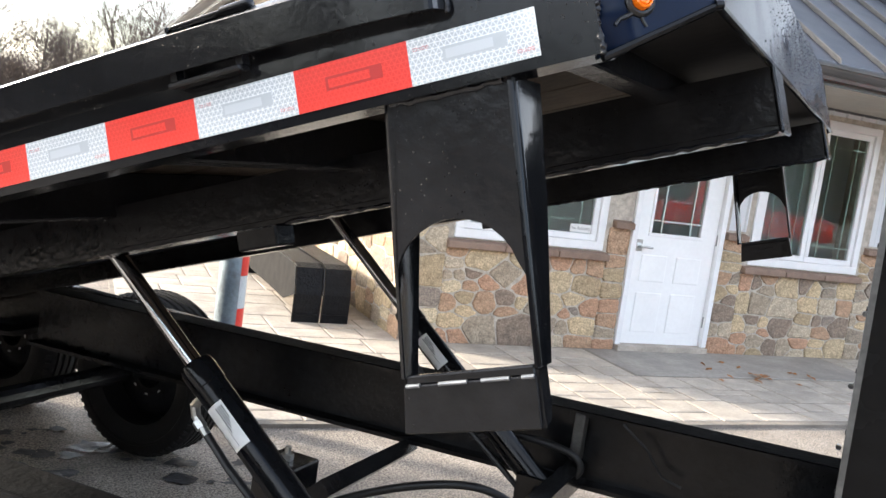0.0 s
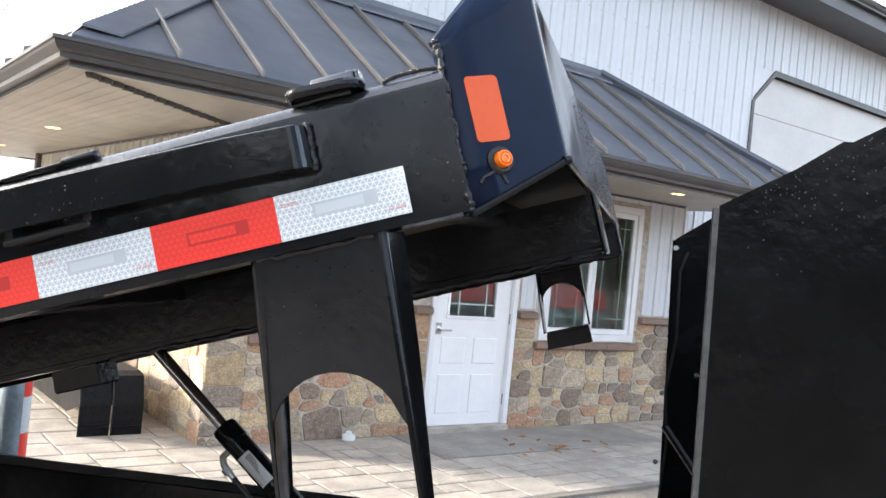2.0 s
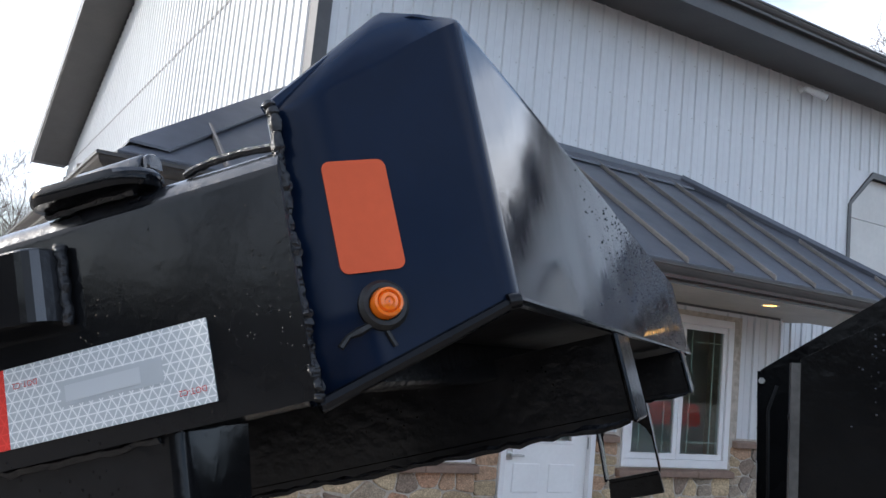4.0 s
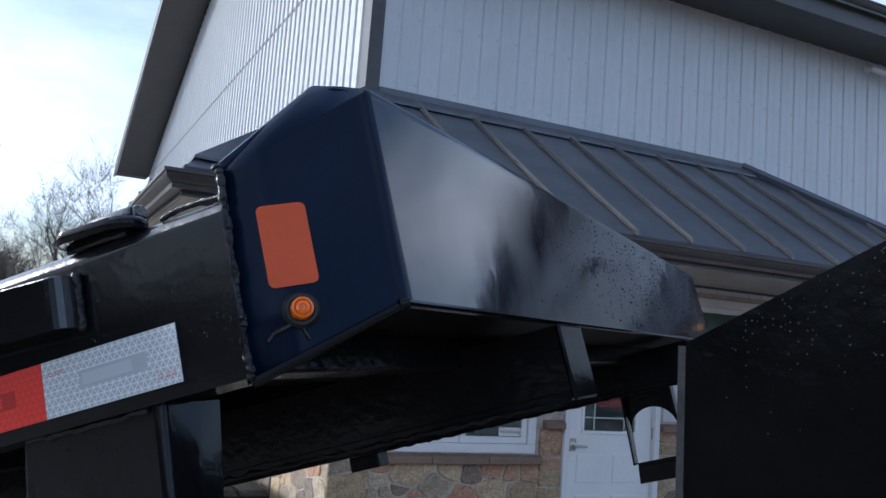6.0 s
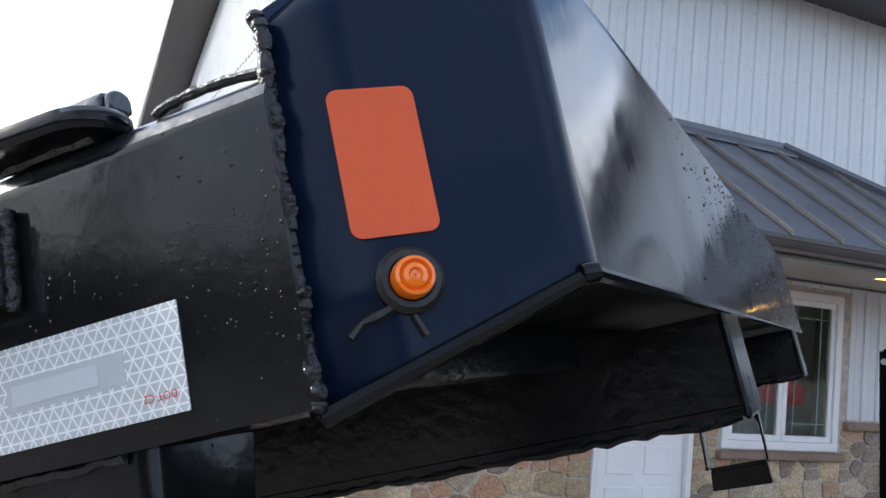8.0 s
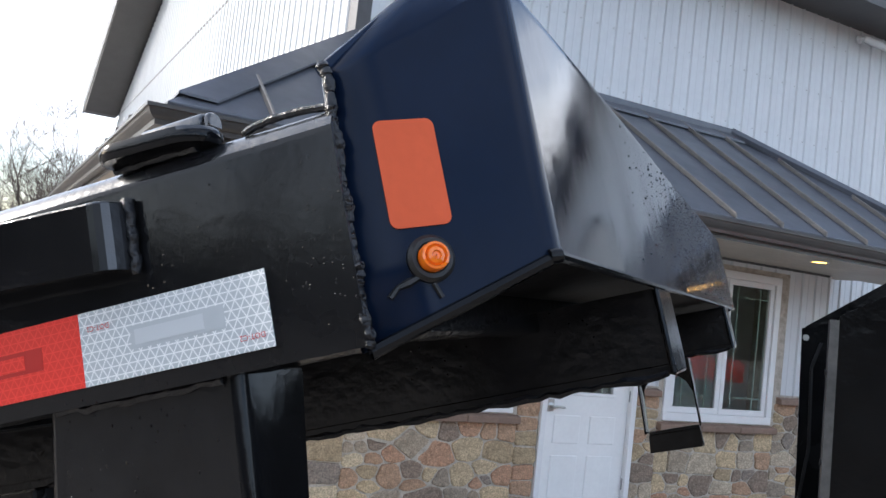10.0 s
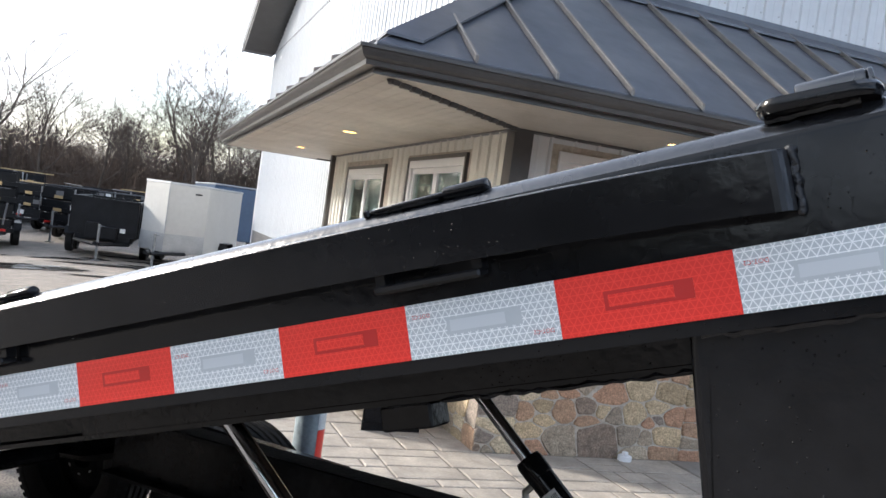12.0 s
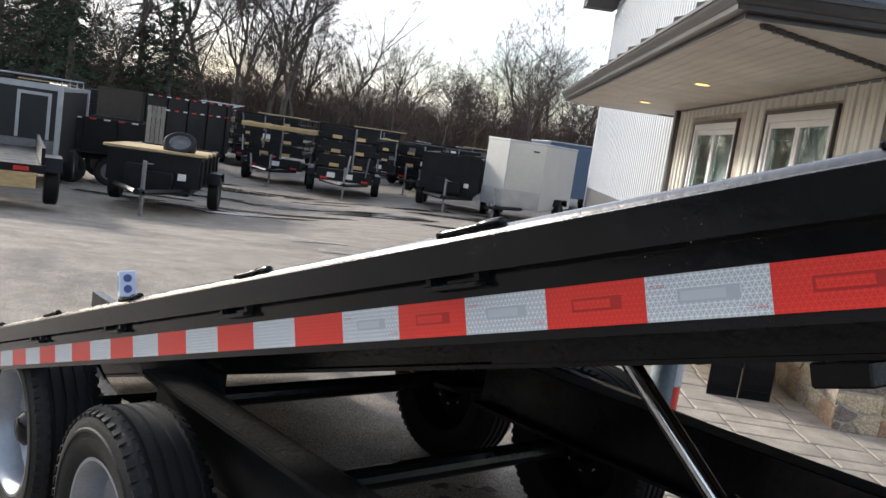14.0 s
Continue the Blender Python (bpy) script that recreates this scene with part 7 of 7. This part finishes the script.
prism(bm, [(-0.72, 1.14), (-0.45, 1.68), (0.68, 1.70), (1.12, 1.14)], "y", 0.851, 0.857)
part("side_window", bm, INK, cab)
for x in (-1.7, 1.7):
    for y in (-0.82, 0.82):
        bm = B()
        lathe(bm, [(0.2, -0.12), (0.36, -0.12), (0.39, -0.08), (0.39, 0.08), (0.36, 0.12), (0.2, 0.12), (0.2, -0.12)], 28, Matrix.Translation((x, y, 0.39)) @ Matrix.Rotation(radians(90), 4, "X"))
        w_ = part("wheel", bm, RUBBER, pk, smooth=True)
        bm = B()
        lathe(bm, [(0.2, 0.1), (0.14, 0.06), (0.0005, 0.07)], 24, Matrix.Translation((x, y, 0.39)) @ Matrix.Rotation(radians(-90 if y > 0 else 90), 4, "X"))
        part("rim", bm, RIM, w_, smooth=True)


# ---- stones, sills and pavers ----
def split(rect, lo, hi, r, out):
    """Cuts a rectangle into uneven smaller ones."""
    x0, x1, y0, y1 = rect
    w, h = x1 - x0, y1 - y0
    size = r.uniform(lo, hi)
    if w <= size * 1.5 and h <= size * 1.15:
        out.append(rect)
        return
    if w / 1.35 > h:
        c = x0 + w * r.uniform(0.36, 0.64)
        split((x0, c, y0, y1), lo, hi, r, out), split((c, x1, y0, y1), lo, hi, r, out)
    else:
        c = y0 + h * r.uniform(0.36, 0.64)
        split((x0, x1, y0, c), lo, hi, r, out), split((x0, x1, c, y1), lo, hi, r, out)


def clip(poly, nx, ny, c):
    """Keeps the part of a polygon where nx x + ny y <= c."""
    out = []
    for (x0, y0), (x1, y1) in zip(poly, poly[1:] + poly[:1]):
        a, b = nx * x0 + ny * y0 - c, nx * x1 + ny * y1 - c
        if a <= 0:
            out.append((x0, y0))
        if a * b < 0:
            t = a / (a - b)
            out.append((x0 + t * (x1 - x0), y0 + t * (y1 - y0)))
    return out


def stone_mesh(poly, r):
    """A flat rough-faced stone with chipped corners in the x-z plane, proud towards -y."""
    pts = []
    n = len(poly)
    for i in range(n):
        p, a, b = Vector(poly[i]), Vector(poly[i - 1]), Vector(poly[(i + 1) % n])
        la, lb = (a - p).length, (b - p).length
        ca, cb = min(0.022, la * 0.3) * r.uniform(0.5, 1.2), min(0.022, lb * 0.3) * r.uniform(0.5, 1.2)
        pts += [p + (a - p).normalized() * ca, p + (b - p).normalized() * cb]
        if lb > 0.10:
            m = p.lerp(b, r.uniform(0.4, 0.6))
            pts.append(m + Vector((r.uniform(-0.006, 0.006), r.uniform(-0.006, 0.006))))
    n = len(pts)
    c = sum(pts, Vector((0, 0))) / n
    dep = r.uniform(0.006, 0.015)
    tx, tz = r.uniform(-0.05, 0.05), r.uniform(-0.05, 0.05)
    bm = B()
    rings = []
    for inset, y in ((0.0, 0.0), (0.003, -dep * 0.75), (0.012, -dep)):
        ring = []
        for p in pts:
            d = p - c
            q = c + d * max(0.0, 1 - inset / max(d.length, 0.02))
            ring.append(bm.verts.new((q.x, (y + tx * d.x + tz * d.y + r.uniform(-0.002, 0.002)) if y else 0.0, q.y)))
        rings.append(ring)
    top = bm.verts.new((c.x, -dep * r.uniform(0.9, 1.25), c.y))
    for r0, r1 in zip(rings, rings[1:]):
        for i in range(n):
            bm.faces.new((r0[i], r0[(i + 1) % n], r1[(i + 1) % n], r1[i]))
    for i in range(n):
        bm.faces.new((rings[-1][i], rings[-1][(i + 1) % n], top))
    return mesh_of("stone", bm, STONE)


def lay_stones(parent, rects, m, seed, lo=0.09, hi=0.32, gap=0.0058):
    r = random.Random(seed)
    for rect in rects:
        x0, x1, z0, z1 = rect
        cells = []
        split(rect, lo, hi, r, cells)
        seeds = [(a + (b - a) * r.uniform(0.38, 0.62), c + (d - c) * r.uniform(0.38, 0.62)) for a, b, c, d in cells]
        sizes = [min(b - a, 1.6 * (d - c)) for a, b, c, d in cells]
        for (sx, sz), s0 in zip(seeds, sizes):
            poly = [(max(x0, sx - 0.5), max(z0, sz - 0.4)), (min(x1, sx + 0.5), max(z0, sz - 0.4)), (min(x1, sx + 0.5), min(z1, sz + 0.4)), (max(x0, sx - 0.5), min(z1, sz + 0.4))]
            for (ox, oz), s1 in zip(seeds, sizes):
                dx, dz = ox - sx, (oz - sz) * 1.7
                L2 = dx * dx + dz * dz
                if 1e-9 < L2 < 1.2 and poly:
                    # weighted bisector in a space where stones lie flat
                    nx, nz = dx, dz * 1.7
                    k = 0.5 + 0.5 * (s0 - s1) / (s0 + s1) * 0.6
                    c = nx * (sx + dx * k) + nz * (sz + (oz - sz) * k) - gap * math.hypot(nx, nz)
                    poly = clip(poly, nx, nz, c)
            poly = [p for i, p in enumerate(poly) if math.dist(p, poly[i - 1]) > 0.012] if poly else []
            if len(poly) < 3:
                continue
            cx, cz = sum(p[0] for p in poly) / len(poly), sum(p[1] for p in poly) / len(poly)
            ob = new("stone", stone_mesh([(p[0] - cx, p[1] - cz) for p in poly], r))
            ob.parent = parent
            ob.matrix_basis = m @ Matrix.Translation((cx, 0, cz))


SILL = 0.775
CAPZ = STONE_TOP - 0.07
front_rects = [(WX - 0.01, 2.75, -0.02, CAPZ), (2.75, 4.25, -0.02, SILL), (4.25, 4.47, -0.02, CAPZ), (5.50, 5.77, -0.02, CAPZ), (5.77, 7.27, -0.02, SILL), (7.27, WR, -0.02, CAPZ)]
lay_stones(wall_front, front_rects, Matrix.Translation((0, WY, 0)), 7)
side_rects = [(-FAR, -11.34, -0.02, CAPZ), (-11.34, -9.41, -0.02, SILL), (-9.41, -8.61, -0.02, CAPZ), (-8.61, -6.88, -0.02, SILL), (-6.88, -WY - 0.0, -0.02, CAPZ)]
lay_stones(wall_side, side_rects, Matrix.Translation((WX, 0, 0)) @ TURN_L, 8)
lay_stones(wall_main, [(WR + 0.02, 9.98, -0.02, CAPZ)], Matrix.Translation((0, MY, 0)), 9)


def sill_run(x0, x1, z, m, parent_label, n):
    for k in range(n):
        a, b = x0 + (x1 - x0) * k / n, x0 + (x1 - x0) * (k + 1) / n
        bm = B()
        prism(bm, [(-0.065, 0.0), (-0.065, 0.055), (0.02, 0.075), (0.02, 0.0)], "x", a + 0.002, b - 0.002, bevel=0.006)
        ob = part("sill", moved(bm, m @ Matrix.Translation((0, 0, z))), SILLSTONE)
        tagged(ob, parent_label, "sill", kind="structure")


FR, SD = Matrix.Translation((0, WY, 0)), Matrix.Translation((WX, 0, 0)) @ TURN_L
sill_run(2.74, 4.26, SILL + 0.002, FR, "brown cast-stone window sill", 3)
sill_run(5.76, 7.28, SILL + 0.002, FR, "brown cast-stone window sill", 3)
for a, b in ((WX - 0.05, 2.73), (4.27, 4.47), (5.505, 5.75), (7.29, WR)):
    sill_run(a, b, CAPZ, FR, "brown cast-stone cap on the stone wainscot", 1)
for a, b, z in ((-11.34, -9.41, SILL), (-8.61, -6.88, SILL), (-FAR, -11.35, CAPZ), (-9.40, -8.62, CAPZ), (-6.87, -WY - 0.03, CAPZ)):
    sill_run(a, b, z, SD, "brown cast-stone cap along the side wall", 2)
sill_run(WR + 0.02, 9.98, CAPZ, Matrix.Translation((0, MY, 0)), "brown cast-stone cap on the stone wainscot", 3)


def paver(parent, q, r, mat=None):
    x0, x1, y0, y1 = q
    bm = B()
    j = 0.0045
    pts = [(x0 + j + r.uniform(0, 0.006), y0 + j + r.uniform(0, 0.006)), (x1 - j - r.uniform(0, 0.006), y0 + j + r.uniform(0, 0.006)), (x1 - j - r.uniform(0, 0.006), y1 - j - r.uniform(0, 0.006)), (x0 + j + r.uniform(0, 0.006), y1 - j - r.uniform(0, 0.006))]
    lo, mid = [bm.verts.new((x, y, -0.008)) for x, y in pts], [bm.verts.new((x, y, -0.0035)) for x, y in pts]
    cx, cy = (x0 + x1) / 2, (y0 + y1) / 2
    hi = [bm.verts.new((x + (0.011 if x < cx else -0.011), y + (0.011 if y < cy else -0.011), r.uniform(-0.0004, 0.0008))) for x, y in pts]
    for a, b in ((lo, mid), (mid, hi)):
        for i in range(4):
            bm.faces.new((a[i], a[(i + 1) % 4], b[(i + 1) % 4], b[i]))
    bm.faces.new(hi)
    part("paver", bm, mat or PAVER, parent)


r = random.Random(21)
cells = []
split((0.92, 9.6, 4.12, 5.14), 0.22, 0.44, r, cells)
split((0.92, 4.14, 5.14, 5.95), 0.22, 0.44, r, cells)
split((6.92, 9.6, 5.14, 5.95), 0.22, 0.44, r, cells)
split((0.38, 0.92, 4.58, 5.95), 0.30, 0.5, r, cells)
split((0.38, 2.5, 5.95, 13.88), 0.26, 0.50, r, cells)
for q in cells:
    paver(patio, q, r)
LANDING = material("trodden_concrete", (0.30, 0.275, 0.245), 0.75, vary=0.2, grain=3, bump=0.3, bump_scale=30, stains=(1.4, 0.5, 0.75, (0.22, 0.20, 0.18)))
bm = B()
prism(bm, [(4.16, 5.17), (6.9, 5.15), (6.9, 5.95), (4.16, 5.95)], "z", -0.012, 0.001, bevel=0.004)
part("landing", bm, LANDING, patio, "darker trodden slab before the door")

# the shop stands slightly turned to the lot
SITE = Matrix.Translation((0.094, 0.117, 0)) @ Matrix.Translation((5, 6, 0)) @ Matrix.Rotation(radians(-1.13), 4, "Z") @ Matrix.Translation((-5, -6, 0))
SHOP = ("wall_", "floor", "ceiling", "roof", "gutter", "trim", "window", "door", "security_camera", "sill", "pavement", "wagon_wheel", "drain_cap")
for ob in list(scene.objects):
    if ob.parent is None and ob.name.startswith(SHOP):
        ob.matrix_basis = SITE @ ob.matrix_basis
